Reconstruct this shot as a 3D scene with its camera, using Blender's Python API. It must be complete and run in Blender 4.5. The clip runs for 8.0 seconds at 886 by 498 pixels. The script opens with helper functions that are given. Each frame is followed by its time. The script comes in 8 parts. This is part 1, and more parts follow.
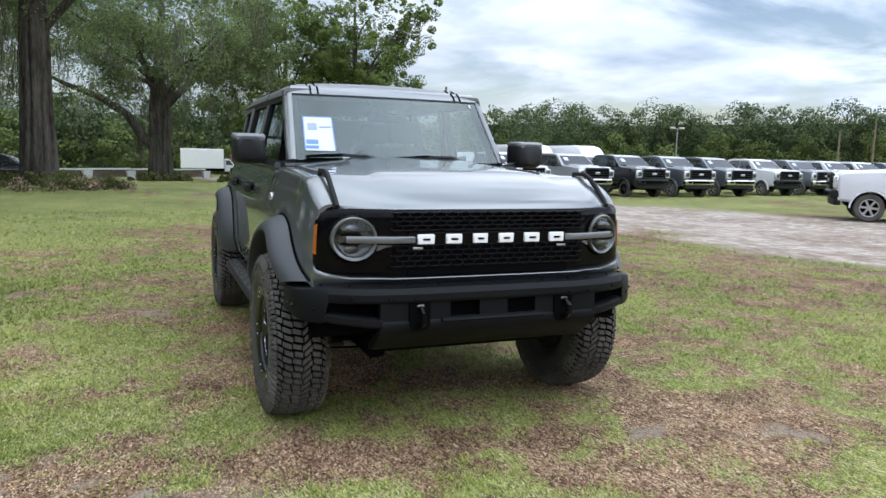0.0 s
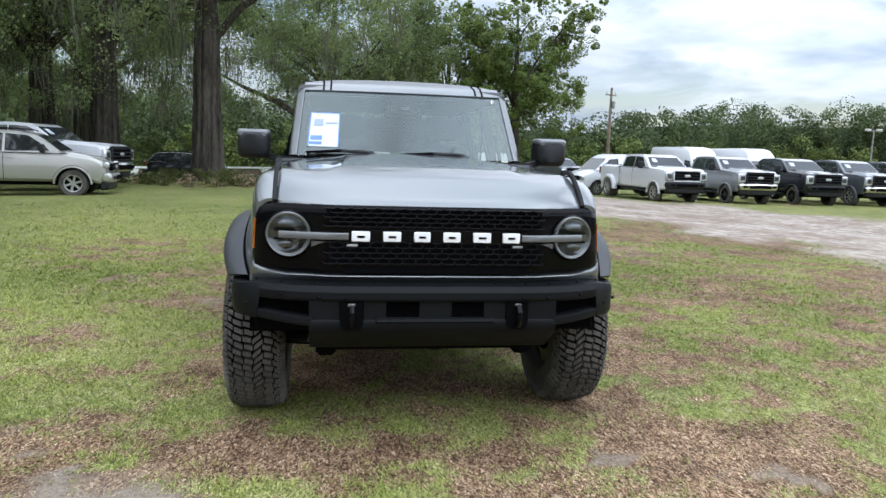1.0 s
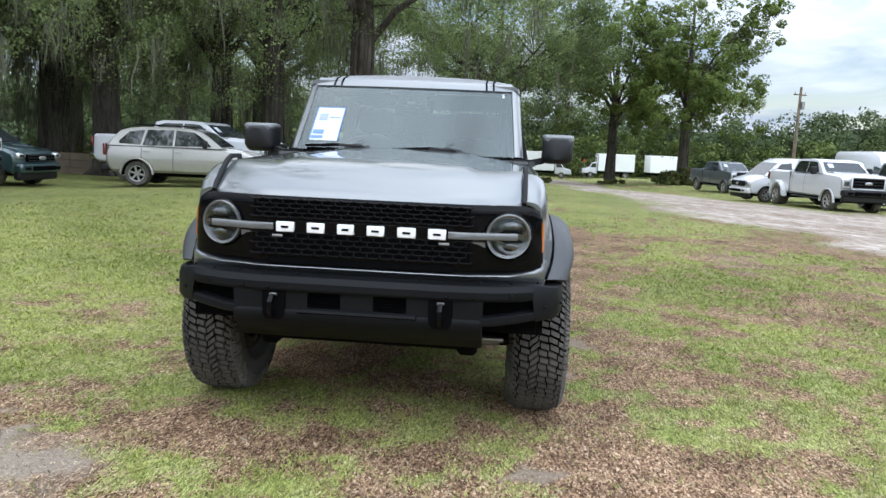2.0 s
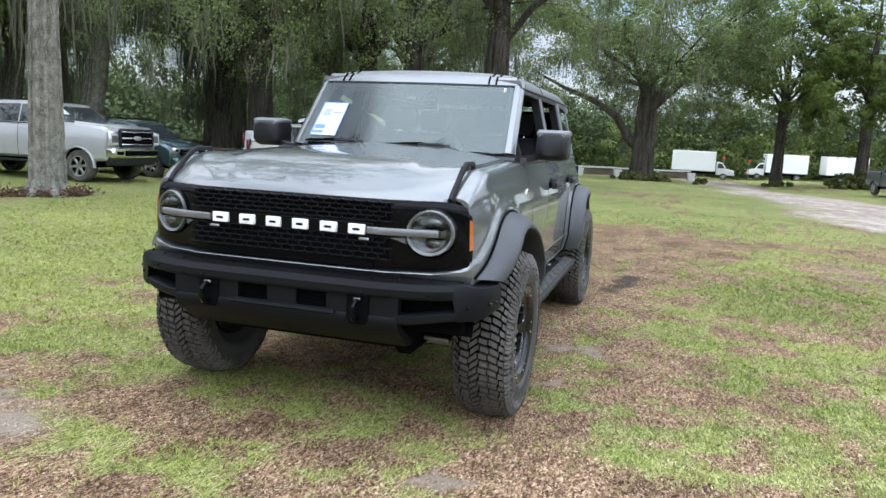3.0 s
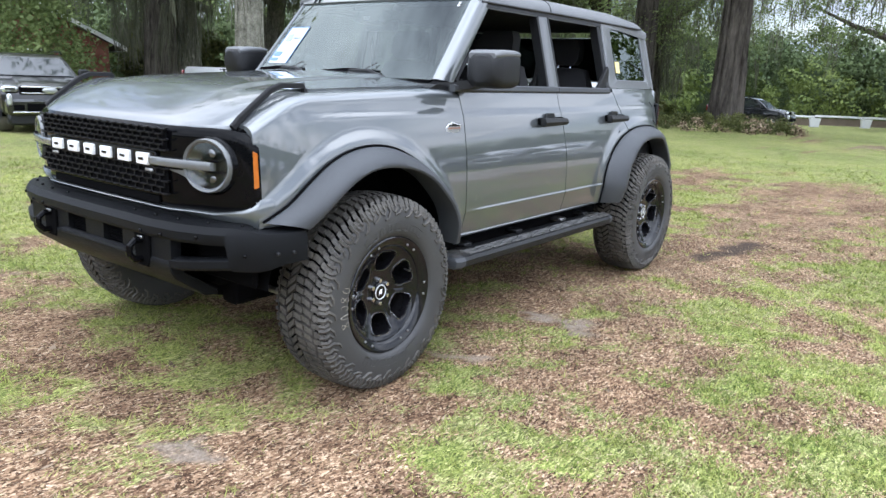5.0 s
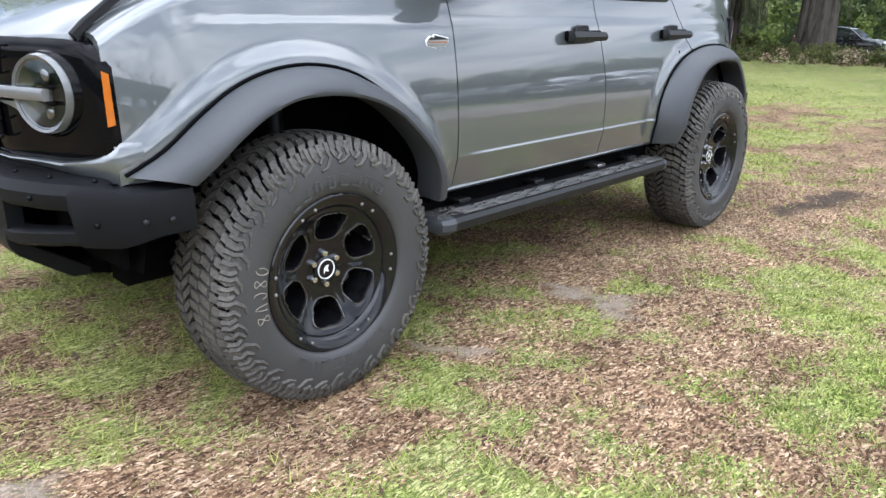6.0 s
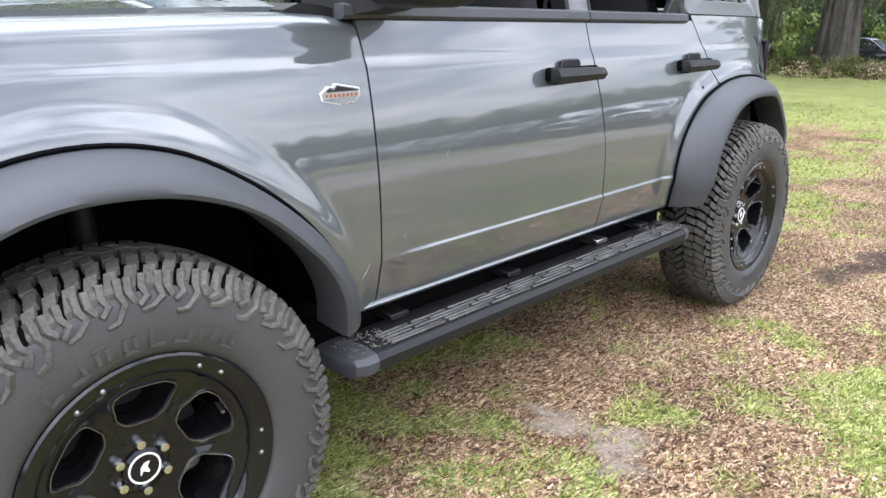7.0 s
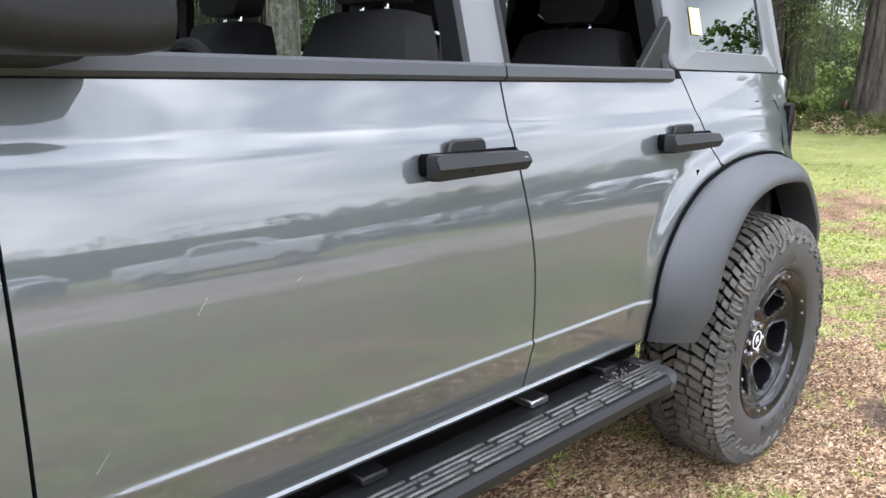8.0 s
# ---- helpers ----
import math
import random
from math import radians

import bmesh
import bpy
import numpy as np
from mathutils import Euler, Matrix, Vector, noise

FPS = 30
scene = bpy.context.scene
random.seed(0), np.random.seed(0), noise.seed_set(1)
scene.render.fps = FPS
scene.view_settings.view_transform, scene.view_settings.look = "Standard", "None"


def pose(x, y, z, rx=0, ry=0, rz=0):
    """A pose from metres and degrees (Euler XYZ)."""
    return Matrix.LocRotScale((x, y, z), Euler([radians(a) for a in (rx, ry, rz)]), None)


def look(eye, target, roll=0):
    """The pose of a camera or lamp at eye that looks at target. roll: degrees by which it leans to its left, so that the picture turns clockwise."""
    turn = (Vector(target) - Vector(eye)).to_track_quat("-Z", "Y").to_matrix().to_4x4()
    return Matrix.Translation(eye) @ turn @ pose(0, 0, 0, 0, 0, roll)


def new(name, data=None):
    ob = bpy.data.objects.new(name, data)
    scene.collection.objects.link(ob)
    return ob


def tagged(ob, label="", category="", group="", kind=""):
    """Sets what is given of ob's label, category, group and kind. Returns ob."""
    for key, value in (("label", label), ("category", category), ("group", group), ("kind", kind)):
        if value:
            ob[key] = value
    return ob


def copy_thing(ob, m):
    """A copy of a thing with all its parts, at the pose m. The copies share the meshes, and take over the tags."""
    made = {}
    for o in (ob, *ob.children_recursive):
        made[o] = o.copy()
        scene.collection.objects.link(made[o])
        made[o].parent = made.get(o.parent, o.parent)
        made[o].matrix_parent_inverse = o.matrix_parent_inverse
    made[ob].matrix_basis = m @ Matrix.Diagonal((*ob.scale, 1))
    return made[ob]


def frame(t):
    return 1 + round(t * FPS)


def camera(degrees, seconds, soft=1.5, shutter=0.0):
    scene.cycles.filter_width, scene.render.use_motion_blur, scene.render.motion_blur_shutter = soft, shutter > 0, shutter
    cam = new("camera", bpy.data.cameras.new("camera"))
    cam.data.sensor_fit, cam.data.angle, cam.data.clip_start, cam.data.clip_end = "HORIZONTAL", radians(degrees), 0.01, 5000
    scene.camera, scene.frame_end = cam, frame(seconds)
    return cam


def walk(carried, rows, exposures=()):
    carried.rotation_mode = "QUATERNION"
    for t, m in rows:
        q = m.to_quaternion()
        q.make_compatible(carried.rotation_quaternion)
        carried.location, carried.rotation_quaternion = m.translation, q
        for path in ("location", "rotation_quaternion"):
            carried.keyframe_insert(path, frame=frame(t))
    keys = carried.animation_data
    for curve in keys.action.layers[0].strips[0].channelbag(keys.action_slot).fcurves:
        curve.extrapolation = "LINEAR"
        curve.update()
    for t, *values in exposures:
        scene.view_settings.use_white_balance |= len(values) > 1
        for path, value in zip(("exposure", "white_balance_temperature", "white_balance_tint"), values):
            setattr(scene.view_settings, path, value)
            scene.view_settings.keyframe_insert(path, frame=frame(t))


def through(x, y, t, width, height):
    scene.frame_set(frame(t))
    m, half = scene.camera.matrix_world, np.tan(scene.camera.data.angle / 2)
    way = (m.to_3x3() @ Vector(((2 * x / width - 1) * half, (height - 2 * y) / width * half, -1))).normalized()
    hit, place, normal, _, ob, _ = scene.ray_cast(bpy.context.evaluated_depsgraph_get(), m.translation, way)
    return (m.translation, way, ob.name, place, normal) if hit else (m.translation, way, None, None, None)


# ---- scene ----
cam = camera(62.5, 8.0)
PATH = [
    (0, (-1.54, -3.951, 1.426), (-0.8, -2.111, 1.166), 1.4),
    (0.5, (-0.997, -4.081, 1.433), (-0.469, -2.17, 1.172), 1.6),
    (1, (-0.483, -4.067, 1.419), (-0.178, -2.109, 1.153), 1.8),
    (1.5, (0.065, -4.055, 1.402), (0.137, -2.075, 1.13), 2.0),
    (1.7, (0.3, -4.046, 1.41), (0.278, -2.065, 1.136), 2.2),
    (2.8, (1.465, -3.828, 1.437), (0.974, -1.913, 1.137), 2.8),
    (3, (1.659, -3.745, 1.447), (1.086, -1.853, 1.144), 2.8),
    (3.5, (2.122, -3.496, 1.45), (1.359, -1.673, 1.143), 2.9),
    (4, (2.587, -3.2, 1.445), (1.654, -1.462, 1.116), 3.0),
    (4.5, (2.878, -2.797, 1.424), (1.809, -1.151, 1.042), 2.8),
    (5, (3.052, -2.337, 1.39), (1.875, -0.788, 0.927), 2.3),
    (5.2, (3.048, -2.143, 1.376), (1.839, -0.63, 0.874), 2.1),
    (6.3, (2.589, -1.136, 1.219), (1.286, 0.245, 0.59), 0.7),
    (6.5, (2.497, -0.96, 1.222), (1.187, 0.416, 0.597), 0.6),
    (7, (2.262, -0.513, 1.296), (0.939, 0.868, 0.711), 0.3),
    (7.5, (2.1, -0.015, 1.303), (0.766, 1.381, 0.78), 0.4),
    (8, (1.912, 0.47, 1.321), (0.511, 1.819, 0.857), 0.9),
]
walk(cam, [(t, look(eye, target, roll)) for t, eye, target, roll in PATH], [(0, 0.87, 6650, 13.5), (1.5, 1.04, 6680, 13.5), (3.5, 1.34, 6600, 14.5), (4.5, 1.48, 6550, 15.5), (6.5, 1.68, 6800, 16), (7.0, 1.84, 6900, 18), (8.0, 1.97, 7000, 18)])

# ---- world, sun, exposure ----
SUN_ELEV, SUN_AZ = 66.0, 125.0          # degrees; azimuth from +y towards +x
world = bpy.data.worlds.new("sky")
scene.world = world
world.use_nodes = True
wn, wl = world.node_tree.nodes, world.node_tree.links
wn.clear()
w_out = wn.new("ShaderNodeOutputWorld")
w_bg = wn.new("ShaderNodeBackground")
w_bg.inputs["Strength"].default_value = 0.15
w_sky = wn.new("ShaderNodeTexSky")
w_sky.sky_type = "NISHITA"
w_sky.sun_disc = False
w_sky.sun_elevation, w_sky.sun_rotation = radians(SUN_ELEV), radians(SUN_AZ)
w_sky.dust_density, w_sky.air_density = 0.8, 1.0
w_co = wn.new("ShaderNodeTexCoord")
# cloud sheet: directions projected on a flat layer, so that the clouds draw together at the horizon
w_sep = wn.new("ShaderNodeSeparateXYZ")
wl.new(w_co.outputs["Generated"], w_sep.inputs[0])
w_up = wn.new("ShaderNodeMath"); w_up.operation = "MAXIMUM"; w_up.inputs[1].default_value = 0.0
wl.new(w_sep.outputs["Z"], w_up.inputs[0])
w_add = wn.new("ShaderNodeMath"); w_add.operation = "ADD"; w_add.inputs[1].default_value = 0.16
wl.new(w_up.outputs[0], w_add.inputs[0])
w_dx = wn.new("ShaderNodeMath"); w_dx.operation = "DIVIDE"
w_dy = wn.new("ShaderNodeMath"); w_dy.operation = "DIVIDE"
wl.new(w_sep.outputs["X"], w_dx.inputs[0]); wl.new(w_add.outputs[0], w_dx.inputs[1])
wl.new(w_sep.outputs["Y"], w_dy.inputs[0]); wl.new(w_add.outputs[0], w_dy.inputs[1])
w_cmb = wn.new("ShaderNodeCombineXYZ")
wl.new(w_dx.outputs[0], w_cmb.inputs[0]); wl.new(w_dy.outputs[0], w_cmb.inputs[1])
w_cmb.inputs[2].default_value = 3.7
w_n1 = wn.new("ShaderNodeTexNoise")
w_n1.inputs["Scale"].default_value, w_n1.inputs["Detail"].default_value = 0.9, 7.0
w_n1.inputs["Roughness"].default_value, w_n1.inputs["Distortion"].default_value = 0.58, 0.5
wl.new(w_cmb.outputs[0], w_n1.inputs["Vector"])
w_r1 = wn.new("ShaderNodeValToRGB")
w_r1.color_ramp.elements[0].position, w_r1.color_ramp.elements[1].position = 0.39, 0.55
wl.new(w_n1.outputs["Fac"], w_r1.inputs[0])
w_n2 = wn.new("ShaderNodeTexNoise")
w_n2.inputs["Scale"].default_value, w_n2.inputs["Detail"].default_value = 1.7, 6.0
wl.new(w_cmb.outputs[0], w_n2.inputs["Vector"])
w_r2 = wn.new("ShaderNodeValToRGB")
w_r2.color_ramp.elements[0].position, w_r2.color_ramp.elements[1].position = 0.3, 0.66
w_r2.color_ramp.elements[0].color = (4.2, 5.5, 7.1, 1)
w_r2.color_ramp.elements[1].color = (9.2, 10.5, 12.0, 1)
wl.new(w_n2.outputs["Fac"], w_r2.inputs[0])
w_mix = wn.new("ShaderNodeMix"); w_mix.data_type = "RGBA"
wl.new(w_r1.outputs["Color"], w_mix.inputs["Factor"])
# an overcast sky is about three times as bright overhead as at the horizon
w_lift = wn.new("ShaderNodeMath"); w_lift.operation = "MULTIPLY_ADD"
w_lift.inputs[1].default_value, w_lift.inputs[2].default_value = 1.12, 0.40
wl.new(w_up.outputs[0], w_lift.inputs[0])
# the side of the sky where the sun stands behind the clouds is the brighter one
w_side = wn.new("ShaderNodeVectorMath"); w_side.operation = "DOT_PRODUCT"
w_side.inputs[1].default_value = (math.sin(radians(SUN_AZ)), math.cos(radians(SUN_AZ)), 0.0)
wl.new(w_co.outputs["Generated"], w_side.inputs[0])
w_tilt = wn.new("ShaderNodeMath"); w_tilt.operation = "MULTIPLY_ADD"
w_tilt.inputs[1].default_value, w_tilt.inputs[2].default_value = 0.38, 0.82
wl.new(w_side.outputs["Value"], w_tilt.inputs[0])
w_both = wn.new("ShaderNodeMath"); w_both.operation = "MULTIPLY"
wl.new(w_lift.outputs[0], w_both.inputs[0]); wl.new(w_tilt.outputs[0], w_both.inputs[1])
w_cloud = wn.new("ShaderNodeVectorMath"); w_cloud.operation = "SCALE"
wl.new(w_r2.outputs["Color"], w_cloud.inputs[0]); wl.new(w_both.outputs[0], w_cloud.inputs["Scale"])
w_blue = wn.new("ShaderNodeVectorMath"); w_blue.operation = "SCALE"
w_blue.inputs["Scale"].default_value = 0.5
wl.new(w_sky.outputs[0], w_blue.inputs[0])
wl.new(w_blue.outputs[0], w_mix.inputs["A"])
wl.new(w_cloud.outputs[0], w_mix.inputs["B"])
wl.new(w_mix.outputs["Result"], w_bg.inputs["Color"])
wl.new(w_bg.outputs[0], w_out.inputs["Surface"])

sun_data = bpy.data.lights.new("sun", "SUN")
sun_data.energy, sun_data.angle, sun_data.color = 0.55, radians(170), (1.0, 0.97, 0.92)
sun = new("sun", sun_data)
sun_way = Vector((math.sin(radians(SUN_AZ)) * math.cos(radians(SUN_ELEV)), math.cos(radians(SUN_AZ)) * math.cos(radians(SUN_ELEV)), math.sin(radians(SUN_ELEV))))
sun.matrix_world = look(sun_way * 60, (0, 0, 0))


# ---- materials ----
def material(name, colour, rough=0.6, metal=0.0, coat=0.0, var=0.25, scale=3.0, fine=40.0, bump=0.0, bump_scale=60.0, spec=0.5, second=None, coord="Object", stretch=1.0, depth=0.01, coat_ior=1.5):
    """A surface with two scales of colour variation and fine relief. second: a colour that stains towards."""
    m = bpy.data.materials.new(name)
    m.use_nodes = True
    n, l = m.node_tree.nodes, m.node_tree.links
    p = n["Principled BSDF"]
    p.inputs["Roughness"].default_value, p.inputs["Metallic"].default_value = rough, metal
    p.inputs["Coat Weight"].default_value, p.inputs["Coat Roughness"].default_value = coat, 0.03
    p.inputs["Specular IOR Level"].default_value = spec
    p.inputs["Coat IOR"].default_value = coat_ior
    where = n.new("ShaderNodeTexCoord")
    co = n.new("ShaderNodeMapping")
    co.inputs["Scale"].default_value = (1.0, 1.0, stretch)
    l.new(where.outputs[coord], co.inputs["Vector"])
    coord = "Vector"
    a, b = n.new("ShaderNodeTexNoise"), n.new("ShaderNodeTexNoise")
    a.inputs["Scale"].default_value, a.inputs["Detail"].default_value = scale, 5.0
    b.inputs["Scale"].default_value, b.inputs["Detail"].default_value = fine, 4.0
    l.new(co.outputs[coord], a.inputs["Vector"]); l.new(co.outputs[coord], b.inputs["Vector"])
    add = n.new("ShaderNodeMath"); add.operation = "MULTIPLY_ADD"
    add.inputs[1].default_value = 0.45
    half = n.new("ShaderNodeMath"); half.operation = "MULTIPLY"; half.inputs[1].default_value = 0.55
    l.new(a.outputs["Fac"], half.inputs[0]); l.new(b.outputs["Fac"], add.inputs[0]); l.new(half.outputs[0], add.inputs[2])
    ramp = n.new("ShaderNodeValToRGB")
    ramp.color_ramp.elements[0].position, ramp.color_ramp.elements[1].position = 0.3, 0.7
    dark = [c * (1 - var) for c in colour]
    light = second or [min(1.0, c * (1 + var)) for c in colour]
    ramp.color_ramp.elements[0].color, ramp.color_ramp.elements[1].color = (*dark, 1), (*light, 1)
    l.new(add.outputs[0], ramp.inputs[0]); l.new(ramp.outputs[0], p.inputs["Base Color"])
    if bump:
        c = n.new("ShaderNodeTexNoise"); c.inputs["Scale"].default_value, c.inputs["Detail"].default_value = bump_scale, 5.0
        l.new(co.outputs[coord], c.inputs["Vector"])
        k = n.new("ShaderNodeBump"); k.inputs["Strength"].default_value, k.inputs["Distance"].default_value = bump, depth
        l.new(c.outputs["Fac"], k.inputs["Height"]); l.new(k.outputs[0], p.inputs["Normal"])
    return m


def glass(name, tint, ior=1.75, rough=0.0):
    """Window glass: clear or tinted, with the reflection of both its faces."""
    m = bpy.data.materials.new(name)
    m.use_nodes = True
    n, l = m.node_tree.nodes, m.node_tree.links
    n.clear()
    out, mix, t, g, fr = (n.new("ShaderNode" + k) for k in ("OutputMaterial", "MixShader", "BsdfTransparent", "BsdfGlossy", "Fresnel"))
    t.inputs["Color"].default_value = (*tint, 1)
    g.inputs["Roughness"].default_value = rough
    g.inputs["Color"].default_value = (0.86, 0.97, 0.96, 1)
    fr.inputs["IOR"].default_value = ior
    l.new(fr.outputs[0], mix.inputs[0]); l.new(t.outputs[0], mix.inputs[1]); l.new(g.outputs[0], mix.inputs[2]); l.new(mix.outputs[0], out.inputs[0])
    return m


def foliage(name, dark, light, through=0.3, rough=0.6, broad=0.35, spread=0.55):
    """Leaves: each leaf has its own tone, and some of the light comes through."""
    m = bpy.data.materials.new(name)
    m.use_nodes = True
    n, l = m.node_tree.nodes, m.node_tree.links
    n.clear()
    out, mix, tr, p, geo, ramp, obj = (n.new("ShaderNode" + k) for k in ("OutputMaterial", "MixShader", "BsdfTranslucent", "BsdfPrincipled", "NewGeometry", "ValToRGB", "TexCoord"))
    big = n.new("ShaderNodeTexNoise"); big.inputs["Scale"].default_value, big.inputs["Detail"].default_value = broad, 3.0
    l.new(obj.outputs["Object"], big.inputs["Vector"])
    add = n.new("ShaderNodeMath"); add.operation = "MULTIPLY_ADD"; add.inputs[1].default_value = spread
    k = n.new("ShaderNodeMath"); k.operation = "MULTIPLY_ADD"; k.inputs[1].default_value, k.inputs[2].default_value = 1.3, -0.42 - 0.5 * (spread - 0.55)
    l.new(big.outputs["Fac"], k.inputs[0])
    l.new(geo.outputs["Random Per Island"], add.inputs[0]); l.new(k.outputs[0], add.inputs[2])
    ramp.color_ramp.elements[0].color, ramp.color_ramp.elements[1].color = (*dark, 1), (*light, 1)
    l.new(add.outputs[0], ramp.inputs[0])
    p.inputs["Roughness"].default_value = rough
    p.inputs["Specular IOR Level"].default_value = 0.15
    mix.inputs[0].default_value = through
    l.new(ramp.outputs[0], p.inputs["Base Color"]); l.new(ramp.outputs[0], tr.inputs["Color"])
    l.new(p.outputs[0], mix.inputs[1]); l.new(tr.outputs[0], mix.inputs[2]); l.new(mix.outputs[0], out.inputs[0])
    return m


PAINT = material("metallic_grey_paint", (0.093, 0.104, 0.109), 0.40, 0.45, 1.0, 0.06, 1.5, 900.0, coat_ior=2.0)
ROOF_GREY = material("moulded_grey_hardtop", (0.13, 0.135, 0.14), 0.42, 0.1, 0.15, 0.08, 2.0, 300.0, 0.08, 500.0)
FLARE = material("textured_grey_plastic", (0.042, 0.045, 0.05), 0.5, 0.0, 0.0, 0.12, 2.0, 200.0, 0.12, 700.0)
PLASTIC = material("black_textured_plastic", (0.008, 0.0085, 0.0095), 0.5, 0.0, 0.0, 0.2, 3.0, 200.0, 0.15, 600.0, 0.35)
BUMPER_BLACK = material("powder_coated_black_steel", (0.006, 0.0065, 0.0075), 0.46, 0.0, 0.0, 0.2, 2.0, 250.0, 0.12, 700.0, 0.13)
NET_BLACK = material("satin_black_net", (0.005, 0.005, 0.006), 0.4, 0.0, 0.0, 0.2, spec=0.14)
GLOSS_BLACK = material("gloss_black_plastic", (0.003, 0.003, 0.0035), 0.06, 0.0, 0.0, 0.2, spec=0.12)
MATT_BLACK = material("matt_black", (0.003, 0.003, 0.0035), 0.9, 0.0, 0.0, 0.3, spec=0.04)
RUBBER = material("tyre_rubber", (0.02, 0.02, 0.0205), 0.7, 0.0, 0.0, 0.3, 5.0, 120.0, 0.2, 150.0, 0.4, second=(0.13, 0.118, 0.102))
SIDEWALL = material("tyre_sidewall_rubber", (0.046, 0.045, 0.045), 0.52, 0.0, 0.0, 0.2, 4.0, 200.0, 0.05, 300.0, 0.5)
RIM_BLACK = material("gloss_black_alloy", (0.006, 0.006, 0.007), 0.12, 0.0, 0.15, 0.2, spec=0.35)
RIM_EDGE = material("polished_spoke_edge", (0.30, 0.30, 0.31), 0.18, 0.9, 0.6, 0.15)
CHROME = material("chrome", (0.75, 0.76, 0.78), 0.12, 1.0, 0.0, 0.05)
STEEL = material("dull_steel", (0.32, 0.32, 0.32), 0.4, 1.0, 0.0, 0.25, 6.0, 80.0)
SIGHT_BLACK = material("matt_black_trim", (0.014, 0.014, 0.015), 0.75, 0.0, 0.0, 0.2, spec=0.25)
SILVER_TRIM = material("satin_silver_trim", (0.42, 0.43, 0.44), 0.3, 0.6, 0.4, 0.08)
LETTER_WHITE = material("white_badge_plastic", (0.85, 0.85, 0.85), 0.35, 0.0, 0.4, 0.03)
LAMP_DARK = material("smoked_lamp_reflector", (0.12, 0.125, 0.13), 0.22, 0.8, 1.0, 0.3, 20.0)
LAMP_BAR = material("translucent_lamp_bar", (0.115, 0.12, 0.122), 0.22, 0.0, 0.8, 0.08)
LAMP_RING = material("frosted_lamp_ring", (0.095, 0.10, 0.10), 0.25, 0.0, 0.8, 0.06)
AMBER = material("amber_lens", (0.46, 0.12, 0.012), 0.15, 0.0, 1.0, 0.15, 30.0)
RED_LENS = material("red_lens", (0.13, 0.010, 0.009), 0.15, 0.0, 1.0, 0.15, 30.0)
WINDSCREEN = glass("windscreen_glass", (0.36, 0.41, 0.405), 1.90)
DARK_GLASS = glass("privacy_glass", (0.06, 0.065, 0.065), 1.7)
DOOR_GLASS = glass("door_window_glass", (0.42, 0.45, 0.44), 1.22)
LENS = glass("lamp_lens", (0.86, 0.88, 0.88), 1.5)
SEAT = material("black_seat_cloth", (0.012, 0.012, 0.014), 0.8, 0.0, 0.0, 0.3, 4.0, 150.0, 0.15, 400.0)
PAPER = material("window_sticker_paper", (0.58, 0.63, 0.70), 0.6, 0.0, 0.0, 0.03)
PRINT_BLUE = material("blue_print", (0.13, 0.24, 0.44), 0.6, 0.0, 0.0, 0.1)
PRINT_GREY = material("grey_print", (0.30, 0.36, 0.42), 0.6, 0.0, 0.0, 0.1)
YELLOW = material("yellow_sticker", (0.85, 0.70, 0.30), 0.6, 0.0, 0.0, 0.1)
COPPER = material("copper_badge_line", (0.36, 0.15, 0.08), 0.4, 0.5, 0.3, 0.1)
BADGE = material("badge_enamel", (0.26, 0.28, 0.29), 0.35, 0.4, 0.3, 0.3, 40.0, 200.0)
MUD = material("dried_mud", (0.13, 0.12, 0.105), 0.9, 0.0, 0.0, 0.8, 60.0, 200.0, 0.4, 100.0)
STEP_TREAD = material("worn_step_tread", (0.016, 0.016, 0.018), 0.40, 0.0, 0.0, 0.5, 14.0, 90.0, 0.4, 90.0, second=(0.11, 0.108, 0.102))
CHALK = material("chalk", (0.27, 0.24, 0.195), 0.9, 0.0, 0.0, 0.2)
BARK = material("oak_bark", (0.032, 0.027, 0.023), 0.95, 0.0, 0.0, 0.6, 3.0, 16.0, 1.0, 9.0, 0.1, second=(0.125, 0.11, 0.095), stretch=0.22, depth=0.08)
PALE_BARK = material("lichen_pale_bark", (0.15, 0.14, 0.11), 0.95, 0.0, 0.0, 0.6, 8.0, 42.0, 1.0, 22.0, 0.1, second=(0.36, 0.35, 0.30), stretch=0.75, depth=0.05)
LEAF = foliage("oak_leaves", (0.085, 0.124, 0.048), (0.270, 0.335, 0.136), 0.48, 0.6, 0.35, 0.40)
LEAF_OAK = foliage("dense_oak_leaves", (0.050, 0.082, 0.030), (0.200, 0.255, 0.100), 0.36)
LEAF_BRIGHT = foliage("bright_leaves", (0.05, 0.085, 0.018), (0.20, 0.26, 0.07), 0.38)
LEAF_FAR = foliage("far_leaves", (0.050, 0.078, 0.034), (0.120, 0.158, 0.066), 0.25, 0.6, 0.11)
LEAF_HEDGE = foliage("hedge_leaves", (0.065, 0.098, 0.026), (0.190, 0.235, 0.070), 0.3, 0.6, 0.11)
MOSS = foliage("hanging_moss", (0.075, 0.078, 0.055), (0.18, 0.182, 0.132), 0.4, 0.9)
GRASS = foliage("grass_blades", (0.082, 0.122, 0.022), (0.46, 0.485, 0.145), 0.35, 0.6, 0.35, 1.0)
STRAW = foliage("dry_grass_stalks", (0.075, 0.043, 0.024), (0.68, 0.52, 0.35), 0.15, 0.8, 0.35, 1.2)
LITTER = foliage("leaf_litter", (0.044, 0.026, 0.016), (0.46, 0.352, 0.248), 0.1, 0.9, 0.35, 1.1)
